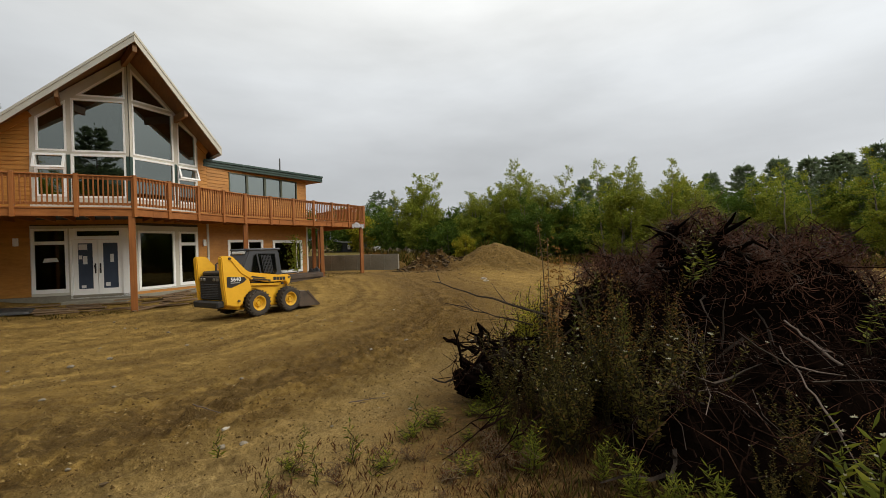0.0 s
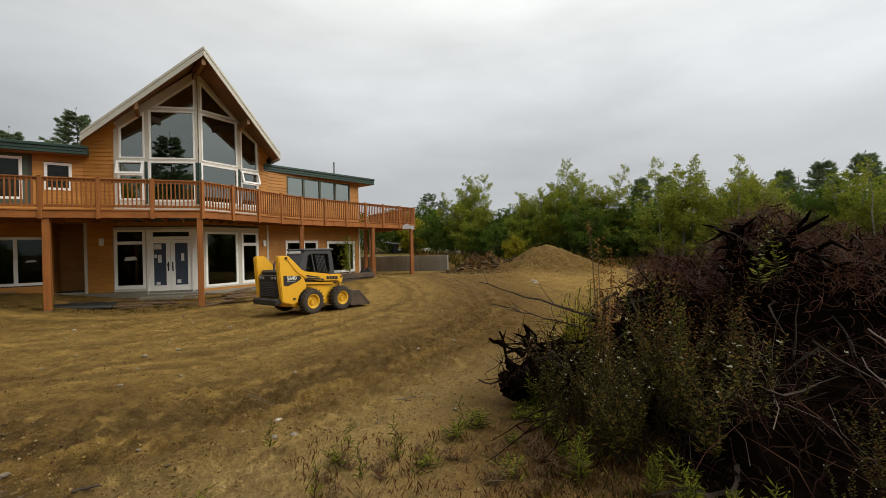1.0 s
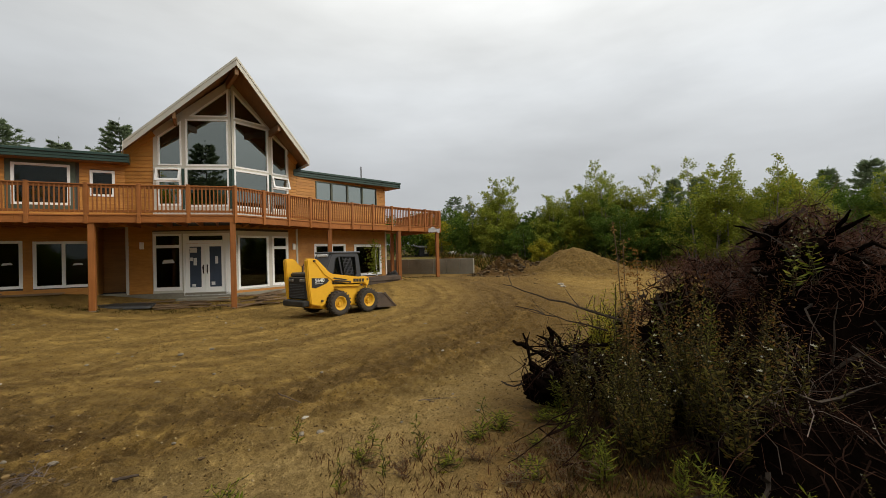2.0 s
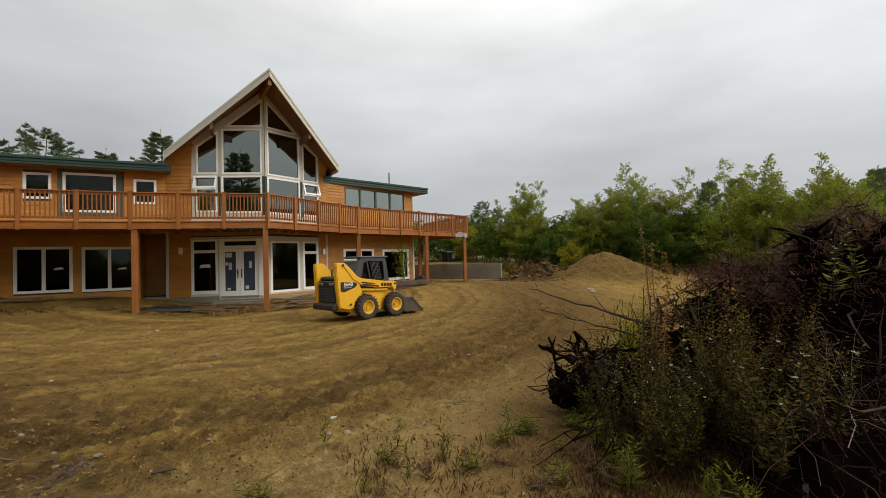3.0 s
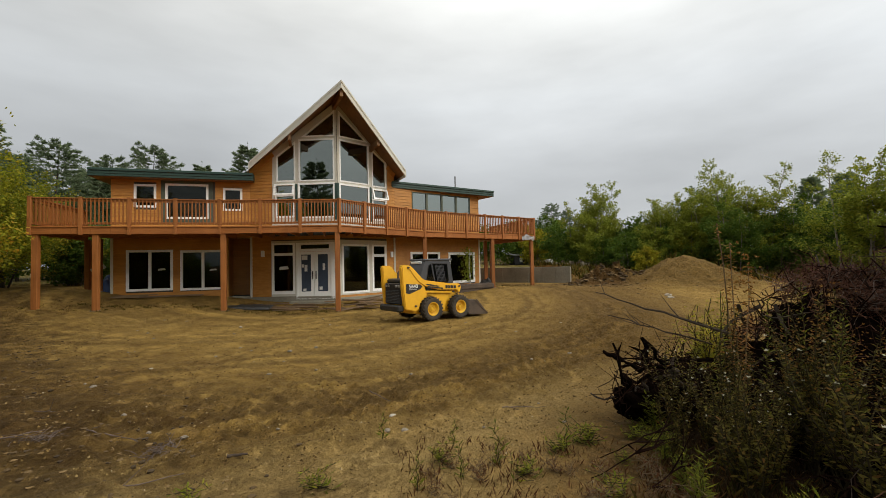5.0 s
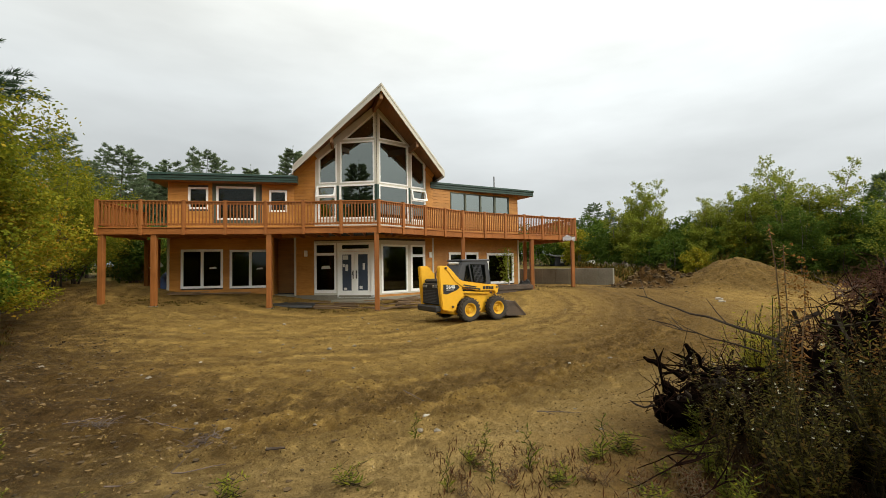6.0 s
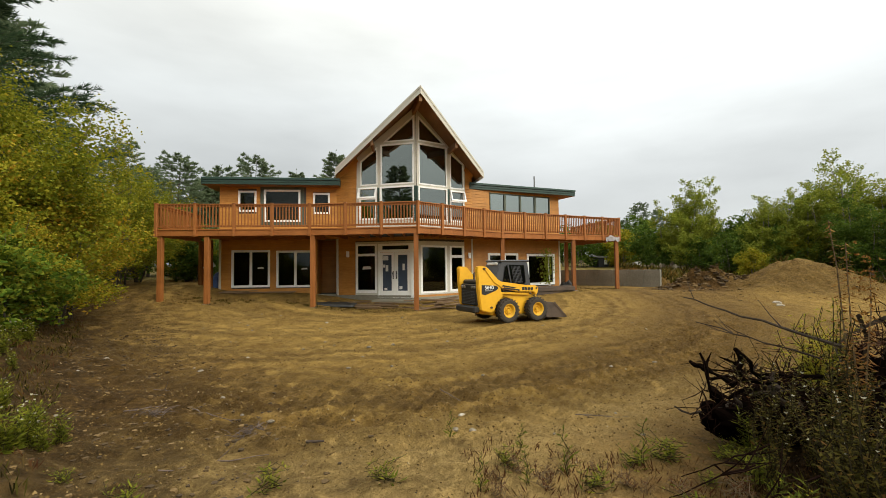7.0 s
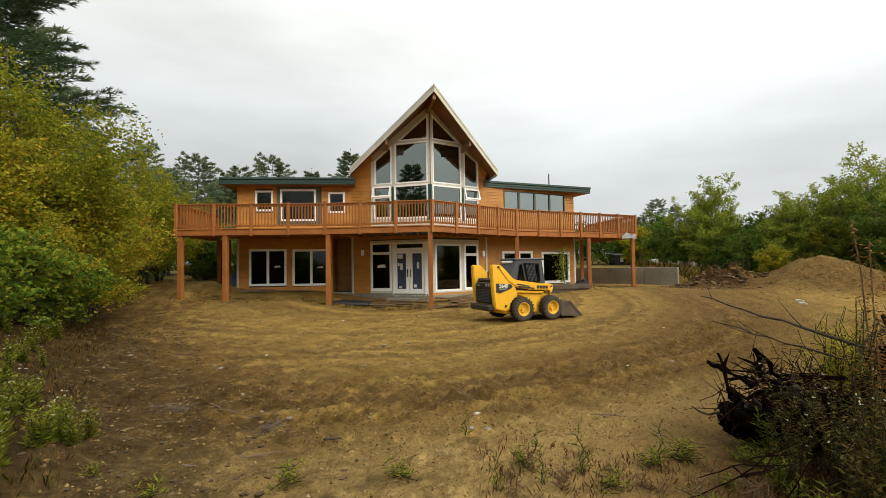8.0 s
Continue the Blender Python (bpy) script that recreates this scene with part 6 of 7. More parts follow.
# trees along the far side of the clearing, by bearing, distance and height
row_a = broadleaf("young_birch", 21, 8.5, 2.3, 25000, 0.078, M_LEAF_GREEN, "leafy green young birch at the clearing's edge", 0.04, 6, lean_by=0.11, group="clearing trees", wide_root=0.7)
row_b = broadleaf("young_poplar", 22, 9.5, 2.2, 25000, 0.078, M_LEAF_GREEN, "tall green young poplar with a yellow tinge", 0.05, 5, lean_by=0.10, tips=M_LEAF_YELLOW, group="clearing trees", wide_root=0.6)
row_c = broadleaf("young_alder", 23, 7.0, 2.7, 23000, 0.078, M_LEAF_DARK, "dense dark green young alder", 0.03, 4, group="clearing trees", wide_root=0.6)
kinds = (row_a, row_b, row_c)
sizes = (8.5, 9.5, 7.0)
TREES = [(26.4, 47, 5.4, 2), (29.4, 43, 9.5, 0), (31.2, 44, 7.6, 1), (27.7, 45, 7.4, 1), (34.0, 43, 5.6, 2), (36.2, 41, 7.4, 0), (37.6, 42, 8.0, 1), (40.3, 42, 8.9, 0), (43.0, 44, 9.4, 0), (46.0, 43, 9.2, 1), (44.6, 40, 7.0, 2),
         (48.6, 44, 7.4, 2), (51.0, 47, 6.8, 0), (55.2, 38, 8.9, 0), (57.6, 42, 7.4, 1), (60.3, 40, 8.2, 1), (53.0, 42, 6.4, 2), (63.0, 42, 7.4, 0), (66.0, 46, 7.2, 2), (69.0, 44, 7.4, 0), (72.0, 50, 7.4, 2),
         (74.5, 46, 7.2, 0), (77.0, 48, 7.6, 2), (78.6, 42, 8.0, 1), (81.5, 44, 7.6, 0), (85.0, 45, 7.2, 1), (58.8, 47, 7.6, 2), (64.5, 50, 8.0, 2), (38.8, 46, 8.0, 2), (32.3, 47, 5.8, 2)]
rng = random.Random(5)
used = set()
for deg, r, h, k in TREES:
    x, y = bearing(deg, r)
    s = (h - ground_height(x, y, False)) / sizes[k] * 1.0
    if k not in used:
        set_down(kinds[k], x, y, rng.uniform(0, 360), s)
        used.add(k)
    else:
        more(kinds[k], x, y, rng.uniform(0, 360), s * rng.uniform(0.94, 1.04), rng.uniform(0.95, 1.05))

# undergrowth below them, and round the clearing
shrub = broadleaf("shrub", 31, 2.6, 1.35, 4600, 0.072, M_LEAF_DARK, "dark green leafy shrub under the trees", 0.02, 4, group="undergrowth")
shrub_light = broadleaf("shrub", 32, 2.2, 1.2, 4200, 0.072, M_LEAF_YELLOW, "yellow-green leafy shrub at the wood's edge", 0.02, 4, group="undergrowth")
set_down(shrub, *bearing(33.0, 39.5), 20, 1.2)
set_down(shrub_light, *bearing(35.3, 38), 20, 1.0)
for i in range(46):
    deg = 26 + 60 * (i + rng.random()) / 46
    r = rng.uniform(45, 50) if deg > 66 else rng.uniform(40.5, 44) if deg > 30 else rng.uniform(43, 46)
    x, y = bearing(deg, r)
    more(shrub_light if rng.random() < 0.28 else shrub, x, y, rng.uniform(0, 360), rng.uniform(0.7, 1.45), rng.uniform(0.8, 1.25))

# growth beyond the concrete wall
for deg, r, s in ((19.5, 52, 1.9), (21.0, 56, 2.4), (22.6, 50, 1.8), (24.0, 54, 2.2), (25.4, 47, 1.7), (17.6, 50, 1.7), (15.5, 54, 1.9), (13, 52, 1.8)):
    more(shrub_light if rng.random() < 0.4 else shrub, *bearing(deg, r), rng.uniform(0, 360), s)

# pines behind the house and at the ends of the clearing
pine_a = pine("white_pine", 41, 14.0, 6.4, 11, 6, 0.19, "tall dark green white pine behind the house", M_NEEDLE_HAZE, taper=0.56)
pine_b = pine("white_pine", 42, 14.0, 5.0, 9, 6, 0.19, "slender dark green white pine behind the house", M_NEEDLE_HAZE, taper=0.72)
pine_c = pine("white_pine", 43, 14.0, 5.2, 4, 2, 0.45, "distant dark green white pine over the clearing's edge", M_NEEDLE_HAZE, low=0.1)
set_down(pine_a, *bearing(-22.9, 50), 30, 0.89)
set_down(pine_b, *bearing(-13.4, 50), 80, 0.97)
set_down(pine_c, *bearing(67, 80), 20, 0.86)
for deg, r, top, k in ((-30.8, 46, 12.4, 0), (-26.6, 52, 12.9, 0), (-18.2, 52, 13.0, 1), (-33.6, 49, 11.6, 1), (-28.6, 56, 12.2, 1), (-20.4, 57, 13.2, 1), (-36.5, 44, 12.5, 0), (-40.5, 46, 13.5, 1), (-24.6, 58, 12.6, 0), (-32.2, 54, 11.4, 0), (-29.6, 50, 10.6, 0), (-27.4, 47, 10.2, 1), (-35.0, 52, 11.8, 0),
                       (-16.4, 56, 11.0, 0), (-19.4, 54, 10.8, 0), (-23.6, 60, 11.6, 1), (-25.6, 49, 10.6, 0), (-12.6, 56, 11.5, 0), (-21.6, 53, 10.9, 0),
                       (24.4, 60, 9.6, 0), (26.2, 68, 9.6, 1), (22.6, 66, 8.2, 1), (74.2, 47, 8.4, 1)):
    x, y = bearing(deg, r)
    more((pine_a, pine_b)[k], x, y, rng.uniform(0, 360), (top - ground_height(x, y, False)) / 14.0)
for deg, r, s in ((70, 84, 0.93), (72.5, 82, 0.88), (75, 86, 0.93), (77.5, 80, 0.95), (80, 84, 0.98), (83, 82, 0.93), (64, 86, 0.8), (61, 88, 0.75), (50.5, 82, 0.8), (53, 86, 0.84)):
    more(pine_c, *bearing(deg, r), rng.uniform(0, 360), s)
# trees behind the camera, which the panes reflect
more(pine_b, -20.8, -8.9, 40, 1.0)
for deg, r, s in ((232, 38, 0.92), (226, 44, 0.98), (238, 46, 0.9), (220, 50, 0.95), (168, 48, 0.5), (178, 52, 0.56), (188, 50, 0.46), (198, 50, 0.6), (208, 52, 0.75), (157, 50, 0.5), (146, 52, 0.46), (134, 52, 0.45), (250, 46, 0.6), (260, 44, 0.6), (120, 54, 0.4), (106, 54, 0.4)):
    more(pine_c, *bearing(deg, r), rng.uniform(0, 360), s)

# unseen shrubs, added to hide low sky from the lower right pane's reflection
for i in range(16):
    more(shrub, *bearing(90 + 4.2 * i, rng.uniform(33, 37)), rng.uniform(0, 360), rng.uniform(1.5, 1.9))

# the trees on the bank
near_a = broadleaf("maple_sapling", 51, 6.3, 2.6, 34000, 0.046, M_LEAF_OLIVE, "yellowing young maple on the bank", 0.06, 4, M_BARK, tips=M_LEAF_YELLOW, group="bank trees", wide_root=0.3)
near_b = broadleaf("cherry_sapling", 52, 4.2, 1.8, 15000, 0.046, M_LEAF_YELLOW, "yellow-green sapling on the bank", 0.08, 3, M_BARK, tips=M_LEAF_ORANGE, group="bank trees", wide_root=0.3)
near_c = broadleaf("oak_sapling", 53, 3.0, 1.7, 6500, 0.085, M_LEAF_FRESH, "dark green broad-leaved sapling on the bank", 0.03, 4, M_BARK, group="bank trees", wide_root=0.3)
set_down(near_a, -11.2, 11.3, 10, 1.12)
set_down(near_b, -10.4, 12.2, 70, 1.05)
set_down(near_c, -9.0, 9.0, 40, 0.66)
more(near_a, -13.6, 13.4, 200, 1.0)
more(near_b, -12.2, 14.6, 130, 0.95)
more(near_b, -14.2, 17.5, 250, 1.0)
more(near_c, -8.4, 7.4, 160, 0.6)
more(near_c, -9.4, 10.4, 300, 0.6)
more(near_c, -9.8, 8.0, 20, 0.75)
more(near_b, -10.6, 9.6, 110, 1.1)
more(near_b, -11.2, 8.2, 10, 1.0)
more(near_b, -9.3, 9.7, 200, 0.6)
more(near_c, -9.3, 6.2, 70, 0.6)
more(near_a, -14.5, 20.5, 100, 0.95)
more(near_a, -16.5, 24.0, 30, 1.05)
more(near_b, -14.0, 24.5, 330, 0.9)
for x, y, s in ((-13.4, 24.0, 1.0), (-12.0, 26.5, 1.0), (-15.0, 27.0, 1.3), (-17, 29, 1.4), (-13.5, 29, 1.2), (-20, 27, 1.5), (-18, 33, 1.6), (-11.0, 31, 1.1), (-22, 31, 1.7)):
    more(shrub, x, y, rng.uniform(0, 360), s)
pine_near = pine("white_pine", 61, 20.0, 6.4, 20, 10, 0.14, "tall near white pine with drooping dark boughs", M_NEEDLE, 0.27, thin=0.1, droop=0.25)
set_down(pine_near, -17.2, 13.9, 0, 1.0)
more(pine_a, -20.5, 19.0, 120, 1.0)


# birch sapling before the right window
def birch_sapling():
    ob = thing("birch_sapling", Matrix.Identity(4), "slim white-barked birch sapling before the lower window", "tree")
    bm = bmesh.new()
    pts = [(0.02 * math.sin(k), 0.02 * math.cos(k * 1.3), k * 0.28 - 0.05) for k in range(9)]
    tube(bm, pts, [0.045 - 0.004 * k for k in range(9)], 7)
    k = Nodes("birch_bark")
    at = k.coord((1, 1, 6))
    part("trunk", bm, k.done(k.ramp(k.noise(at, 4.5, 3), (0.45, (0.03, 0.028, 0.025)), (0.52, (0.62, 0.60, 0.55))), 0.7), ob, own=True)
    g = np.random.default_rng(8)
    n = 520
    z = g.uniform(0.4, 2.3, n)
    a = g.uniform(0, 6.28, n)
    r = np.abs(g.normal(size=n)) * 0.26
    c = np.stack([r * np.cos(a) - 0.1, r * np.sin(a), z], 1)
    al = unit(g, n)
    ac = np.cross(al, unit(g, n))
    ac /= np.linalg.norm(ac, axis=1, keepdims=True)
    child_mesh("leaves", quads("leaves", c, al * 0.05, ac * 0.035, M_LEAF_GREEN), ob)
    return ob


p = m_rw @ Vector((4.35, -0.75, 0))
set_down(birch_sapling(), p.x, p.y)


# ---- weeds ----
def weed(name, seed, height, stems, leaf_len, leaf_mat, label, head=None, head_size=0.02, heads=0, bushy=1.0, group="weeds", stem_mat=None, per=26, narrow=0.22, bare=0.12, droop=0.0):
    """A leafy weed: stems that fan out, narrow leaves up each of them, heads of small flowers."""
    g = np.random.default_rng(seed)
    ob = thing(name, Matrix.Identity(4), label, "weed", group)
    c, al, ac, hc = [], [], [], []
    for s in range(stems):
        bm = bmesh.new()
        a = g.uniform(0, 6.28)
        out = np.array([math.cos(a), math.sin(a), 0]) * g.uniform(0.05, 0.38) * bushy
        h = height * (1 if s == 0 else g.uniform(0.6, 1.0))
        pts = [np.array([g.normal() * 0.03 * bushy, g.normal() * 0.03 * bushy, -0.03]) + out * h * (k / 5) ** 1.4 + np.array([0, 0, h * k / 5]) + np.append(g.normal(size=2) * 0.012, 0) for k in range(6)]
        tube(bm, [tuple(p) for p in pts], [0.006 * (1 - 0.12 * k) * (0.6 + height * 0.5) for k in range(6)], 4)
        part("stem", bm, stem_mat or M_STEM, ob, own=True)
        for i in range(per):
            f = bare + (1 - bare) * (i + g.random()) / per
            k = min(4, int(f * 5))
            p = pts[k] + (pts[k + 1] - pts[k]) * (f * 5 - k)
            b = i * 2.4 + g.normal() * 0.3
            d = np.array([math.cos(b), math.sin(b), g.uniform(0.1, 0.8) - droop])
            d /= np.linalg.norm(d)
            ln = leaf_len * g.uniform(0.6, 1.15) * (1.15 - 0.55 * f)
            side = np.cross(d, [0, 0, 1.0]) + g.normal(size=3) * 0.25
            side /= np.linalg.norm(side)
            c.append(p + d * ln)
            al.append(d * ln)
            ac.append(side * ln * narrow)
        for _ in range(heads if g.random() < 0.45 else 0):
            hc.append(pts[5] + g.normal(size=3) * np.array([0.035, 0.035, 0.07]) * (1 + height * 0.5) - np.array([0, 0, g.uniform(0, 0.12 * height)]))
    child_mesh("leaves", quads("leaves", c, al, ac, leaf_mat), ob, kind="stuff")
    if head is not None and hc:
        hc = np.repeat(np.array(hc), 5, 0)
        n = len(hc)
        d = unit(g, n)
        d[:, 2] = np.abs(d[:, 2])
        e = np.cross(d, unit(g, n))
        e /= np.linalg.norm(e, axis=1, keepdims=True)
        child_mesh("flower_head", quads("flower_head", hc + d * head_size, d * head_size, e * head_size * 0.5, head), ob, kind="stuff")
    return ob


def scatter(proto, places, seed, low=0.8, high=1.15):
    rr = random.Random(seed)
    first = True
    for x, y in places:
        s = rr.uniform(low, high)
        m = pose(x, y, ground_height(x, y) - 0.01, rr.uniform(-6, 6), rr.uniform(-6, 6), rr.uniform(0, 360)) @ Matrix.Diagonal((s, s, s, 1))
        if first:
            proto.matrix_world = m
            first = False
        else:
            copy_thing(proto, Matrix.Identity(4)).matrix_world = m


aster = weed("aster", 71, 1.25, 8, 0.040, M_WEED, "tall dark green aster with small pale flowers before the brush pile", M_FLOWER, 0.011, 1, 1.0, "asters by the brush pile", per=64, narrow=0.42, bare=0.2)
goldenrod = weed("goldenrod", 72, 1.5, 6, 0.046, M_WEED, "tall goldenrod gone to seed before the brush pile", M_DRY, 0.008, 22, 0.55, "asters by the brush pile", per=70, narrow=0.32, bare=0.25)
fresh = weed("goldenrod", 73, 0.62, 4, 0.085, M_WEED_BRIGHT, "fresh bright green goldenrod shoots in the weeds", M_YFLOWER, 0.008, 2, 0.6, "green shoots", per=38, narrow=0.15)
sprout = weed("sprout", 74, 0.42, 2, 0.05, M_WEED_BRIGHT, "thin green weed sprouting from bare soil", None, 0, 0, 0.5, "sprouts in the yard", per=20)
low_weed = weed("low_weed", 75, 0.24, 7, 0.05, M_WEED_BANK, "low green weed on the sand", None, 0, 0, 2.2, "low weeds", per=12)
red_weed = weed("dry_weed", 76, 0.28, 8, 0.04, M_WEED_RED, "low reddish dry weed on the sand", None, 0, 0, 1.6, "dry weeds", M_STICK, per=10)
rng = random.Random(17)


def fan(count, d0, d1, r0, r1, seed):
    rr = random.Random(seed)
    return [bearing(rr.uniform(d0, d1), rr.uniform(r0, r1)) for _ in range(count)]


scatter(aster, fan(11, 37, 46, 4.3, 5.3, 1), 1, 0.4, 0.8)
for x, y in fan(11, 44, 60, 3.9, 4.9, 31):
    s = rng.uniform(0.55, 1.0)
    copy_thing(aster, Matrix.Identity(4)).matrix_world = pose(x, y, ground_height(x, y), rng.uniform(-8, 8), rng.uniform(-8, 8), rng.uniform(0, 360)) @ Matrix.Diagonal((s * 1.1, s * 1.1, s, 1))
scatter(goldenrod, fan(13, 43, 58, 4.6, 5.5, 2), 2, 0.55, 1.02)
for deg, r, s in ((52.5, 3.3, 0.75), (55.6, 3.15, 0.62), (57.4, 3.1, 0.6), (49, 3.5, 0.6), (61.5, 3.3, 0.65)):
    copy_thing(fresh, Matrix.Identity(4)).matrix_world = pose(*bearing(deg, r), ground_height(*bearing(deg, r)), 4, -5, 40 * deg) @ Matrix.Diagonal((s, s, s, 1))
scatter(fresh, [bearing(37, 4.4), bearing(36, 5.0), bearing(39, 3.9), bearing(77, 2.6), bearing(67, 2.7), bearing(40.5, 3.6), bearing(73.5, 3.3)], 3, 0.5, 0.85)
flowering = weed("flowering_weed", 85, 0.85, 3, 0.085, M_WEED_BRIGHT, "bright green weed topped with white flowers before the brush", M_FLOWER, 0.009, 7, 0.5, "green shoots", per=26, narrow=0.24)
scatter(flowering, [bearing(74.2, 3.2), bearing(75.4, 3.05), bearing(72.6, 3.3)], 34, 0.95, 1.25)
broad = weed("broadleaf_weed", 86, 0.8, 3, 0.075, M_WEED_BRIGHT, "pale green broad-leaved weed growing on the brush pile", M_FLOWER, 0.010, 2, 0.5, "green shoots", per=13, narrow=0.34, droop=0.3)
broad.matrix_world = pose(*bearing(60.2, 5.3), 1.35, 4, -6, 20) @ Matrix.Diagonal((0.8, 0.8, 0.8, 1))
for deg, r, z, s in ((61.8, 5.5, 1.45, 0.85), (74.5, 4.6, 0.95, 0.7)):
    copy_thing(broad, Matrix.Identity(4)).matrix_world = pose(*bearing(deg, r), z, 4, -6, 50 * deg) @ Matrix.Diagonal((s, s, s, 1))
yellow_bush = weed("goldenrod", 80, 0.95, 9, 0.06, M_LEAF_YELLOW, "yellow-green feathery weed behind the root", M_YFLOWER, 0.012, 4, 0.9, "green shoots", per=40, narrow=0.16)
scatter(yellow_bush, [bearing(38.6, 6.2)], 33, 1.0, 1.05)
for deg, r, z in ((40.6, 6.15, 0.35), (42.2, 6.2, 0.5), (41.4, 5.9, 0.45)):
    copy_thing(yellow_bush, Matrix.Identity(4)).matrix_world = pose(*bearing(deg, r), z, 3, -4, 70 * deg) @ Matrix.Diagonal((0.95, 0.95, 0.95, 1))
scatter(sprout, [bearing(13.2, 3.75), bearing(12.0, 4.3), bearing(18, 3.9), bearing(7.5, 3.55), bearing(26, 4.4), bearing(3, 4.6)], 4, 0.7, 1.1)
scatter(low_weed, fan(7, 10, 34, 3.4, 4.7, 5) + [bearing(34.2, 5.1), bearing(35.2, 4.8), bearing(33.4, 4.9), bearing(36.6, 4.6), bearing(35.8, 5.3)] + [(-2.9, 3.6), (-1.2, 3.55), (-2.2, 3.3), (-0.3, 3.7)], 5, 0.6, 1.1)
scatter(red_weed, fan(26, 9, 42, 3.1, 4.2, 6), 6, 0.4, 0.9)
bank_weed = weed("bank_weed", 77, 0.5, 10, 0.065, M_WEED_BANK, "bright green weed on the bank", M_FLOWER, 0.012, 1, 1.0, "bank weeds", per=26, narrow=0.26)
rr = random.Random(9)
spots = []
for _ in range(46):
    u, s = rr.uniform(-1.5, 8.5), rr.uniform(0.85, 3.2)
    spots.append((-2.4 - 0.616 * u - 0.788 * s - 0.3, 3.4 + 0.788 * u - 0.616 * s + 0.2))
spots += [(-3.35 - rr.uniform(0, 1.6), 3.05 + rr.uniform(0, 1.2)) for _ in range(34)]
spots += [(-2.8 - 0.85 * v - rr.uniform(0, 1.0), 2.75 + v) for v in (rr.uniform(0, 2.4) for _ in range(34))]
scatter(bank_weed, [q for q in spots if q[1] > 2.0], 10, 0.5, 0.95)

for x, y in fan(10, 66, 80, 3.2, 4.4, 51):
    s = rng.uniform(0.3, 0.6)
    copy_thing(goldenrod if rng.random() < 0.5 else aster, Matrix.Identity(4)).matrix_world = pose(x, y, ground_height(x, y) + 0.0, rng.uniform(-8, 8), rng.uniform(-8, 8), rng.uniform(0, 360)) @ Matrix.Diagonal((s, s, s, 1))

# one tall brown weed stands above the rest
tall = weed("tall_dead_weed", 78, 2.15, 3, 0.050, M_DRY, "tall dead brown weed with drooping dry leaves", M_DRY, 0.014, 50, 0.24, "", M_STICK, per=110, narrow=0.34, bare=0.3, droop=0.75)
x, y = bearing(44.3, 5.4)
tall.matrix_world = pose(x, y, ground_height(x, y), 0, 2, 30)
spire = weed("green_spire", 79, 1.5, 1, 0.055, M_WEED_BRIGHT, "slender dark green spire of leaves", None, 0, 0, 0.1, "spires by the brush pile", per=90, narrow=0.2)
scatter(spire, [bearing(42.4, 5.2), bearing(48.8, 5.2), bearing(50.2, 5.3), bearing(53.0, 4.9), bearing(54.4, 5.0), bearing(46.6, 5.0), bearing(51.4, 4.7)], 12, 0.85, 1.1)


# grass and litter over the bank and the edge of the wood
def tufts(name, spots_n, placed, length, mat, label, seed, blades=9):
    g = np.random.default_rng(seed)
    pts = np.array([placed(g) for _ in range(spots_n)])
    z = np.array([ground_height(x, y) for x, y in pts])
    base = np.repeat(np.column_stack([pts, z]), blades, 0)
    n = len(base)
    d = unit(g, n) * np.array([0.55, 0.55, 0.4]) + np.array([0, 0, 0.8])
    d /= np.linalg.norm(d, axis=1, keepdims=True)
    ln = (length * g.uniform(0.4, 1.2, n))[:, None]
    ac = np.cross(d, unit(g, n))
    ac /= np.linalg.norm(ac, axis=1, keepdims=True)
    off = g.normal(size=(n, 3)) * np.array([0.06, 0.06, 0])
    return tagged(new(name, quads(name, base + off + d * ln * 0.9, d * ln, ac * ln * 0.12, mat)), label, "grass", kind="stuff")


def on_bank(g):
    while True:
        u, s = g.uniform(-2, 14), g.uniform(0.4, 6)
        x, y = -2.4 - 0.616 * u - 0.788 * s, 3.4 + 0.788 * u - 0.616 * s
        if math.hypot(x, y) > 2.6 and y > -1:
            return x, y


def far_edge(g):
    deg, r = g.uniform(22, 88), g.uniform(31, 40)
    return bearing(deg, r)


def near_patch(g):
    return bearing(g.uniform(6, 46), g.uniform(3.0, 4.5))


tufts("bank_grass", 1100, on_bank, 0.065, M_WEED, "green grass and weeds over the bank", 3)
tufts("bank_litter", 500, on_bank, 0.06, M_WEED_RED, "dry brown litter over the bank", 4)
tufts("far_grass", 2600, far_edge, 0.11, M_DRY, "dry brown grass along the edge of the wood", 5)
tufts("far_green", 1500, far_edge, 0.30, M_WEED, "green growth along the edge of the wood", 6)
tufts("patch_grass", 190, near_patch, 0.045, M_WEED_RED, "short reddish growth on the sand", 7, 7)


def pile_foot(g):
    return bearing(g.uniform(35, 84), g.uniform(2.7, 5.0))


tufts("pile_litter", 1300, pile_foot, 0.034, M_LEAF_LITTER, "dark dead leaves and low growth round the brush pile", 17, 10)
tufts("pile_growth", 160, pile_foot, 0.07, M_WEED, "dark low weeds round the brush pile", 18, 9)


def around_house(g):
    f = g.random()
    a, b = ((DECK_A, DECK_B), (DECK_B, DECK_C), (DECK_K, DECK_E))[int(g.integers(0, 3))]
    q = a.lerp(b, f) + Vector((g.normal() * 0.4, g.uniform(-0.3, 1.4), 0))
    return q.x, q.y


tufts("house_grass", 420, around_house, 0.05, M_WEED, "thin grass along the front of the house", 8)


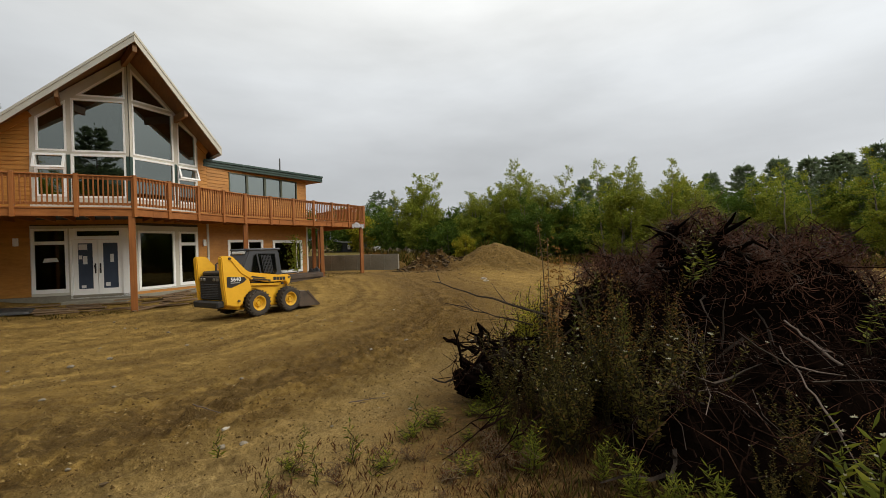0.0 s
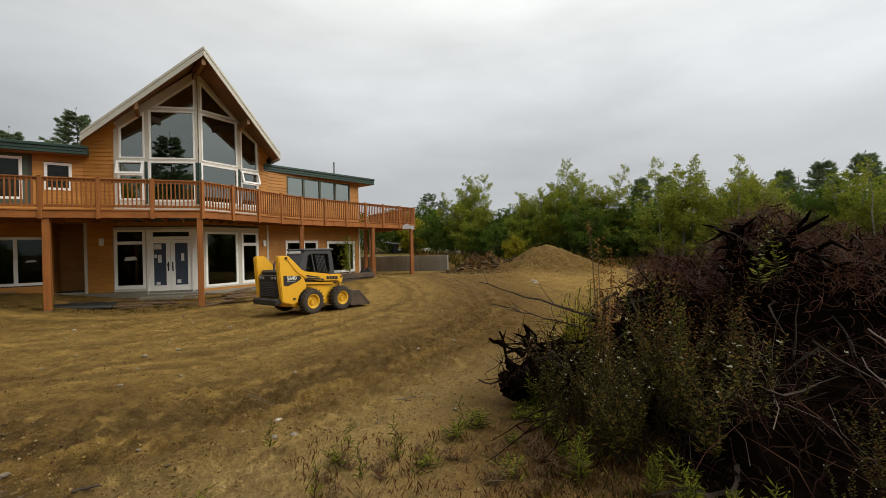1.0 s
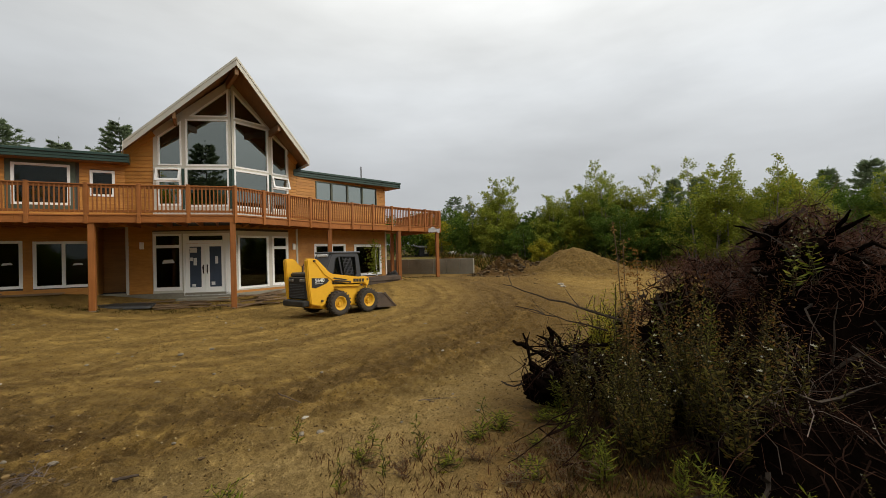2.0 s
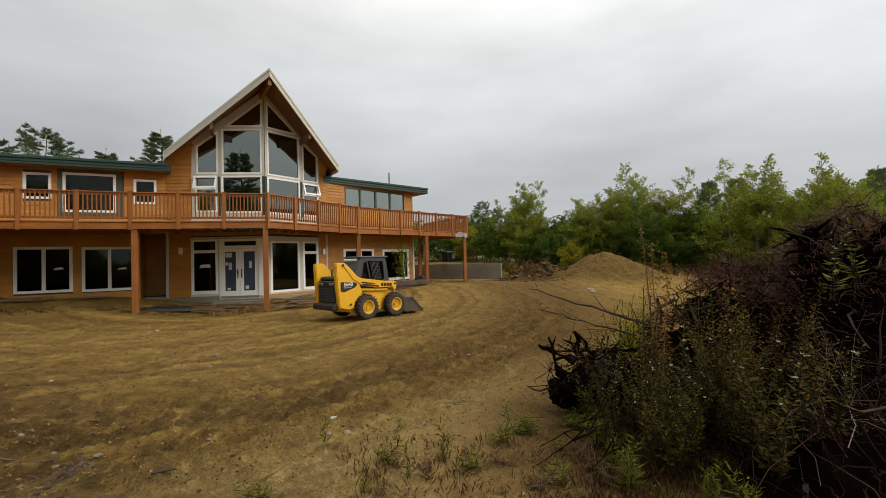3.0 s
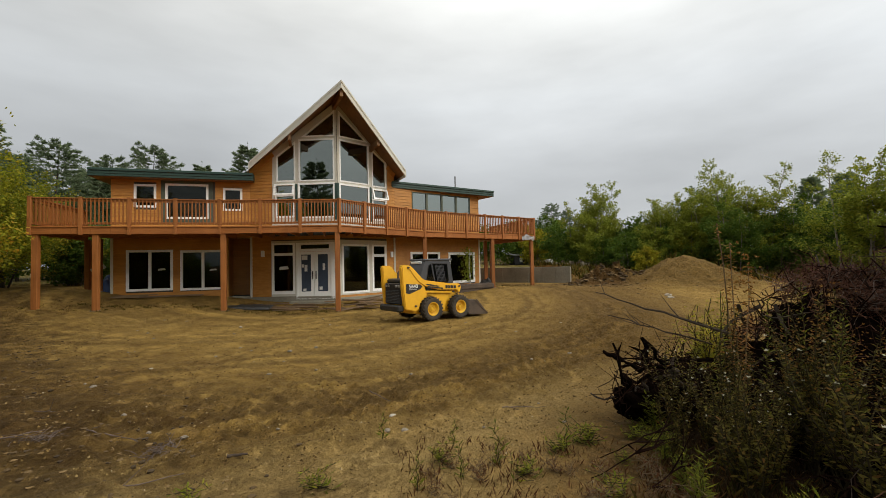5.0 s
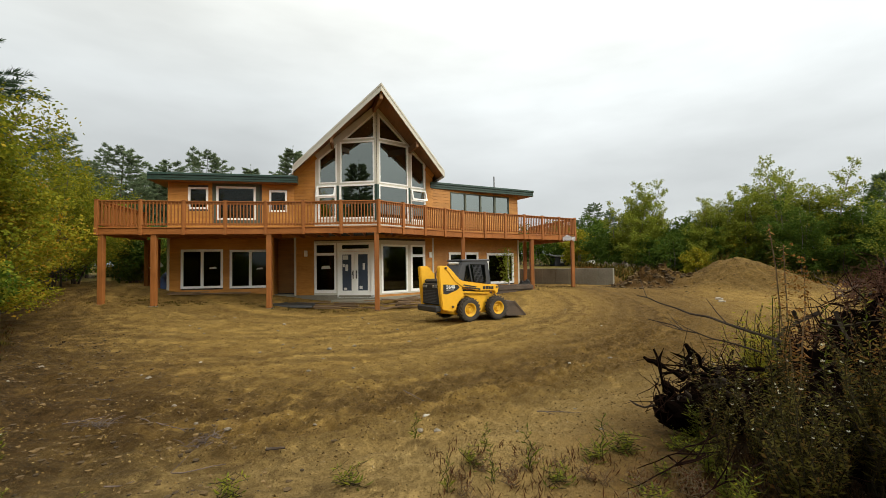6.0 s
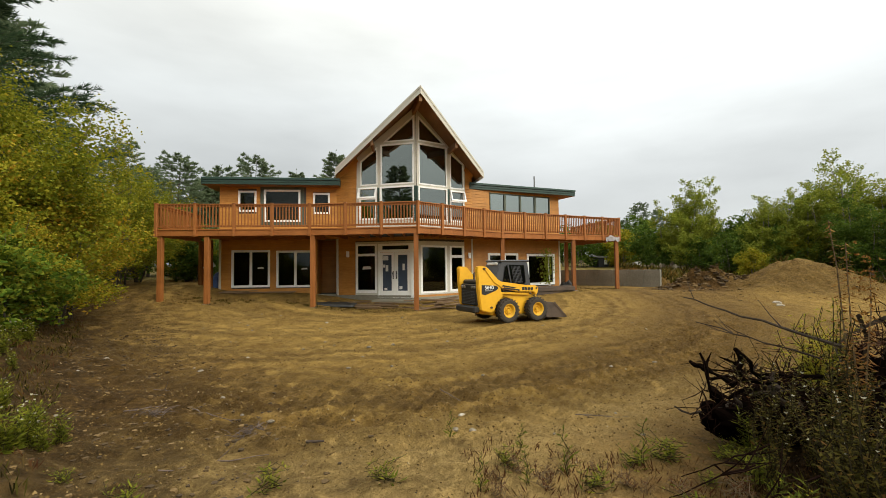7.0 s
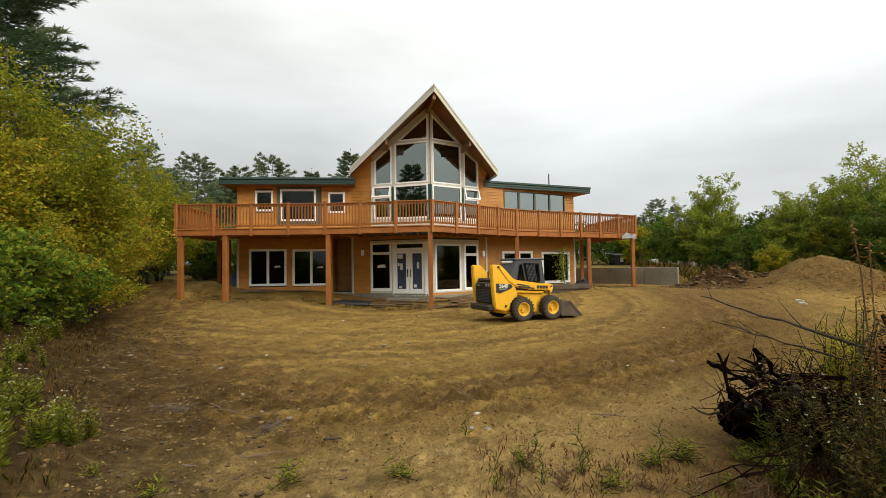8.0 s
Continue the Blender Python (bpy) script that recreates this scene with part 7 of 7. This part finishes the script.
# ---- the brush pile ----
BUMPS = ((5.22, 3.98, 1.62, 0.95), (6.12, 3.42, 2.08, 0.92), (6.45, 2.55, 1.95, 1.35), (6.35, 1.75, 1.25, 1.25), (7.2, 3.9, 2.0, 1.7), (4.9, 4.7, 0.95, 1.4), (4.9, 3.2, 0.75, 1.3), (5.3, 1.7, 0.75, 1.5), (6.8, 1.2, 0.8, 1.5), (3.95, 2.05, 0.42, 1.1))


def pile_height(x, y):
    z = 0.0
    for bx, by, h, r in BUMPS:
        d = math.hypot(x - bx, y - by) / r
        if d < 1:
            z = max(z, h * (1 - d ** (2.8 if h > 1.5 else 2.2)))
    return z * (1 + 0.34 * noise.noise((x * 1.5, y * 1.5, 2))) + (0.26 * noise.noise((x * 3.1, y * 3.1, 4)) if z > 0.15 else 0)


def brush_pile():
    ob = thing("brush_pile", pose(6.0, 3.0, 0.0), "dark tangled pile of stumps, roots and brush", "brush pile")
    # the earthy heart of it
    bm = bmesh.new()
    n = 130
    x0, x1, y0, y1 = 3.0, 9.6, -1.2, 6.4
    grid = {}
    for j in range(n + 1):
        for i in range(n + 1):
            x, y = x0 + (x1 - x0) * i / n, y0 + (y1 - y0) * j / n
            h = pile_height(x, y)
            if h > 0.05:
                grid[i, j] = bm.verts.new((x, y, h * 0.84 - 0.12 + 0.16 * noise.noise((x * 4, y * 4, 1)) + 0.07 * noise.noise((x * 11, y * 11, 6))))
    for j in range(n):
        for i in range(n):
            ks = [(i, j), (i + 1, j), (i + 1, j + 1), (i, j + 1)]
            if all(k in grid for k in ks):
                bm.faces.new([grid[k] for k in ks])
    # the near-black colour carries the shade of the hollows
    part("earth", bm, M_ROOT, ob, "earth and rotting wood, hollow shade in its near-black colour")
    g = np.random.default_rng(77)

    def surface():
        while True:
            bx, by, h, r = BUMPS[int(g.integers(0, len(BUMPS)))]
            a, d = g.uniform(0, 6.28), r * g.random() ** 0.6
            x, y = bx + d * math.cos(a), by + d * math.sin(a)
            z = pile_height(x, y)
            if z > 0.1:
                return np.array([x, y, z * 0.93])

    def strands(name, count, lengths, radius, mat, label, lift=0.0, curl=0.5, only=None, level=0.75):
        """Thin bent roots and twigs, lying on the heap."""
        bm = bmesh.new()
        made = 0
        while made < count:
            p = surface()
            if only and not only(p):
                continue
            made += 1
            d = unit(g, 1)[0] * np.array([1, 1, level]) + np.array([0, 0, lift])
            d /= np.linalg.norm(d)
            ln = g.uniform(*lengths)
            pts, q = [], p - d * ln * 0.3 + np.array([0, 0, 0.02])
            for k in range(5):
                pts.append(tuple(q))
                d = d + g.normal(size=3) * curl * 0.5
                d /= np.linalg.norm(d)
                q = q + d * ln / 4
            r = radius * g.uniform(0.5, 1.4)
            tube(bm, pts, [r, r * 0.85, r * 0.7, r * 0.5, r * 0.25], 3, False)
        made_ob = part(name, bm, mat, ob, label)
        made_ob["kind"] = "stuff"
        return made_ob

    low_down = lambda p: p[2] < 1.5
    near = lambda p: math.hypot(p[0], p[1]) < 5.9 and p[2] < 1.5
    crest = lambda p: p[2] > 1.28 + 0.4 * noise.noise((p[0] * 2.2, p[1] * 2.2, 9))
    flank = lambda p: 0.85 < p[2] < 1.6
    strands("root_tangle", 4200, (0.14, 0.40), 0.0042, M_TWIG_RED, "fine red-brown roots", 0.0, 1.5, crest)
    strands("root_tangle", 1100, (0.15, 0.45), 0.0044, M_TWIG_RED, "fine red-brown roots hanging over the side", -0.5, 1.2, flank)
    strands("root_tangle", 900, (0.15, 0.45), 0.0046, M_TWIG_PALE, "fine greyed roots", 0.1, 1.3, crest)
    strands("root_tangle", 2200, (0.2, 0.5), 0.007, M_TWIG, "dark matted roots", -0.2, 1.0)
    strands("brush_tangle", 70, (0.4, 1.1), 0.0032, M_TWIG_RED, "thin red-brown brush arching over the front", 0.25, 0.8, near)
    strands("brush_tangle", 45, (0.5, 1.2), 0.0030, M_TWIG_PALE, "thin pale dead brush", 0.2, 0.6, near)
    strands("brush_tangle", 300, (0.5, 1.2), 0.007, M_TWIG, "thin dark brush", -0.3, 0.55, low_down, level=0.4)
    strands("branch_tangle", 70, (0.4, 1.0), 0.020, M_ROOT_WORN, "dark broken branches", -0.2, 0.55)
    strands("branch_tangle", 6, (0.6, 1.2), 0.008, M_TWIG_PALE, "pale bare sticks", -0.3, 0.3, near)
    # stumps with their roots in the air
    for sx, sy, sz, turn, size in ((5.62, 3.42, 1.85, 40, 0.6), (6.35, 2.45, 1.6, 200, 0.5), (5.75, 3.0, 1.6, 300, 0.9), (6.3, 1.5, 0.8, 120, 0.6)):
        bm = bmesh.new()
        m = pose(sx, sy, sz, g.uniform(-50, 50), g.uniform(-50, 50), turn)
        tube(bm, [m @ Vector((0, 0, -0.4 * size)), m @ Vector((0, 0, 0)), m @ Vector((0.05, 0, 0.3 * size))], [0.16 * size, 0.2 * size, 0.12 * size], 9)
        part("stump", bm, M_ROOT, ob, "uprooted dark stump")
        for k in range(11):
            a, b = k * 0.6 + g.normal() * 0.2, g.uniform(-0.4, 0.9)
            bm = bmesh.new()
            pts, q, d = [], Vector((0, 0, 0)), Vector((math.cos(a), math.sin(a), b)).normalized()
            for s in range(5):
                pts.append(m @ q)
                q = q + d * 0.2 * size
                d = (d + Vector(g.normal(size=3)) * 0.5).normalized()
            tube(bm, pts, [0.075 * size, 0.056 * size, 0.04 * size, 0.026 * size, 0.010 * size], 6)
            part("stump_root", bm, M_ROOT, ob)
    return ob


brush_pile()


def root_mass():
    """The upturned root at the end of the pile, reaching out over the sand."""
    cx, cy = bearing(36.8, 5.5)
    ob = thing("root_mass", pose(cx, cy, ground_height(cx, cy)), "dark upturned tree root with broken limbs at the pile's end", "root")
    g = np.random.default_rng(5)
    bm = bmesh.new()
    bmesh.ops.create_icosphere(bm, subdivisions=4, radius=0.29)
    for v in bm.verts:
        v.co = Vector((v.co.x * 1.6, v.co.y * 0.95, v.co.z * 0.62 + 0.19)) * (1 + 0.55 * noise.noise(v.co * 5) + 0.4 * noise.noise(v.co * 13))
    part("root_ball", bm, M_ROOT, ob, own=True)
    left = Vector((-math.cos(radians(37)), math.sin(radians(37)), 0))
    for k in range(30):
        bm = bmesh.new()
        n = Vector(unit(g, 1)[0])
        q = Vector((n.x * 0.34, n.y * 0.28, n.z * 0.24 + 0.40))
        d = (left * g.uniform(0.0, 1.2) + Vector(g.normal(size=3)) * 0.5 + Vector((0, 0, 0.15))).normalized()
        ln, r = g.uniform(0.25, 0.62), g.uniform(0.014, 0.048)
        pts = []
        for s in range(7):
            pts.append(q.copy())
            q = q + d * ln / 6
            d = (d + Vector(g.normal(size=3)) * 0.42).normalized()
            q.z = max(q.z, 0.03)
        tube(bm, pts, [r * (1.0 - 0.085 * s) * (1 + 0.25 * g.normal() * (s > 0)) for s in range(7)], 6)
        if g.random() < 0.6:
            e = (d + Vector(g.normal(size=3)) * 0.8).normalized()
            tube(bm, [pts[3], pts[3] + e * 0.1, pts[3] + e * 0.2 + Vector(g.normal(size=3)) * 0.04], [r * 0.5, r * 0.35, r * 0.1], 5)
        part("broken_limb", bm, M_ROOT_WORN if k % 3 == 0 else M_ROOT, ob, own=True)
    bm = bmesh.new()
    for k in range(170):
        p = Vector(unit(g, 1)[0] * np.array([0.5, 0.42, 0.3])) + Vector((0, 0, 0.45))
        d = Vector(unit(g, 1)[0])
        pts = [p, p + d * 0.12, p + d * 0.22 + Vector(g.normal(size=3)) * 0.06, p + d * 0.3 + Vector(g.normal(size=3)) * 0.1]
        tube(bm, pts, [0.006, 0.005, 0.004, 0.002], 3, False)
    part("root_fringe", bm, M_TWIG, ob, own=True)
    return ob


root_mass()


def pole(name, a, b, r0, r1, mat, label, twigs=0, seed=1):
    g = np.random.default_rng(seed)
    ob = thing(name, Matrix.Translation(a), label, "branch", "fallen branches")
    bm = bmesh.new()
    a, b = Vector(a), Vector(b)
    pts = [a.lerp(b, k / 8) + Vector(g.normal(size=3)) * min(0.025, 0.012 * (b - a).length) * (0 < k < 8) for k in range(9)]
    tube(bm, pts, [r0 + (r1 - r0) * k / 8 for k in range(9)], 6)
    part("stem", bm, mat, ob)
    for i in range(twigs):
        bm = bmesh.new()
        p = pts[1 + int(g.integers(0, 7))]
        d = ((b - a).normalized() + Vector(g.normal(size=3)) * 0.5).normalized()
        tube(bm, [p, p + d * 0.15, p + d * 0.32 + Vector((0, 0, 0.03))], [r1, r1 * 0.7, r1 * 0.3], 4)
        part("twig", bm, mat, ob)
    return ob


# bare sticks leaning on the front of the pile
pole("fallen_branch", (*bearing(68.4, 5.0), 1.09), (*bearing(72.7, 4.6), 0.82), 0.007, 0.011, M_TWIG_PALE, "grey bare stick leaning on the brush pile", 1, 11)
pole("fallen_branch", (*bearing(67.7, 4.4), 0.97), (*bearing(72.2, 3.8), 0.53), 0.004, 0.008, M_TWIG_PALE, "thin grey bent stick leaning on the brush pile", 2, 12)
# long poles that lean out of the pile over the sand
q = [bearing(d, r) for d, r in ((43.5, 5.3), (29.8, 7.6), (42.0, 5.4), (31.1, 6.3), (42, 5.5), (32.5, 6.0))]
pole("fallen_branch", (*q[0], 1.02), (*q[1], 1.26), 0.018, 0.007, M_ROOT_WORN, "long bare branch leaning out of the brush pile", 2, 1)
pole("fallen_branch", (*q[2], 0.88), (*q[3], 1.05), 0.010, 0.005, M_ROOT_WORN, "thin bare branch leaning out of the brush pile", 4, 2)
pole("fallen_branch", (*q[4], 0.70), (*q[5], 0.55), 0.022, 0.008, M_ROOT, "dark crooked branch leaning out of the brush pile", 8, 3)
for k, (d0, r0, d1, r1) in enumerate(((30, 4.2, 38, 4.4), (29, 3.8, 37, 3.9), (35, 3.7, 42, 4.0))):
    a, b = bearing(d0, r0), bearing(d1, r1)
    pole("fallen_branch", (*a, ground_height(*a) + 0.02), (*b, ground_height(*b) + 0.35), 0.004, 0.008, M_TWIG, "thin dead branch lying beside the weeds", 3, 20 + k)
# sticks lying about the yard
for k, (x, y, ln, h) in enumerate(((-1.12, 4.52, 0.18, 15), (-2.6, 5.35, 0.7, -25), (-1.9, 4.1, 0.9, 30), (-4.0, 6.6, 0.5, -35), (1.9, 5.2, 0.4, 10), (-3.6, 5.6, 0.4, 50), (0.3, 6.0, 0.35, -15))):
    a = Vector((x - ln / 2 * math.cos(radians(h)), y - ln / 2 * math.sin(radians(h)), 0))
    b = Vector((x + ln / 2 * math.cos(radians(h)), y + ln / 2 * math.sin(radians(h)), 0))
    a.z, b.z = ground_height(a.x, a.y) + 0.03, ground_height(b.x, b.y) + 0.03
    pole("stick", a, b, 0.016 if k == 0 else 0.007, 0.01 if k == 0 else 0.004, M_ROOT_WORN if k == 0 else M_TWIG_PALE, "dead stick lying on the sand", 0 if k == 0 else 2, 40 + k)
g = np.random.default_rng(12)
for cx, cy, n in ((-1.92, 4.86, 60), (-3.35, 5.45, 45)):
    bm = bmesh.new()
    for _ in range(n):
        a = g.uniform(0, 6.28)
        p = Vector((cx + g.normal() * 0.08, cy + g.normal() * 0.07, 0))
        p.z = ground_height(p.x, p.y) + g.uniform(0, 0.05)
        d = Vector((math.cos(a), math.sin(a), g.uniform(-0.1, 0.4)))
        ln = g.uniform(0.06, 0.2)
        tube(bm, [p, p + d * ln * 0.5 + Vector((0, 0, 0.012)), p + d * ln], [0.004, 0.003, 0.0015], 3, False)
    tagged(link_mesh("root_clump", bm, M_TWIG_PALE), "small clump of dead roots on the sand", "root clump", "root clumps")
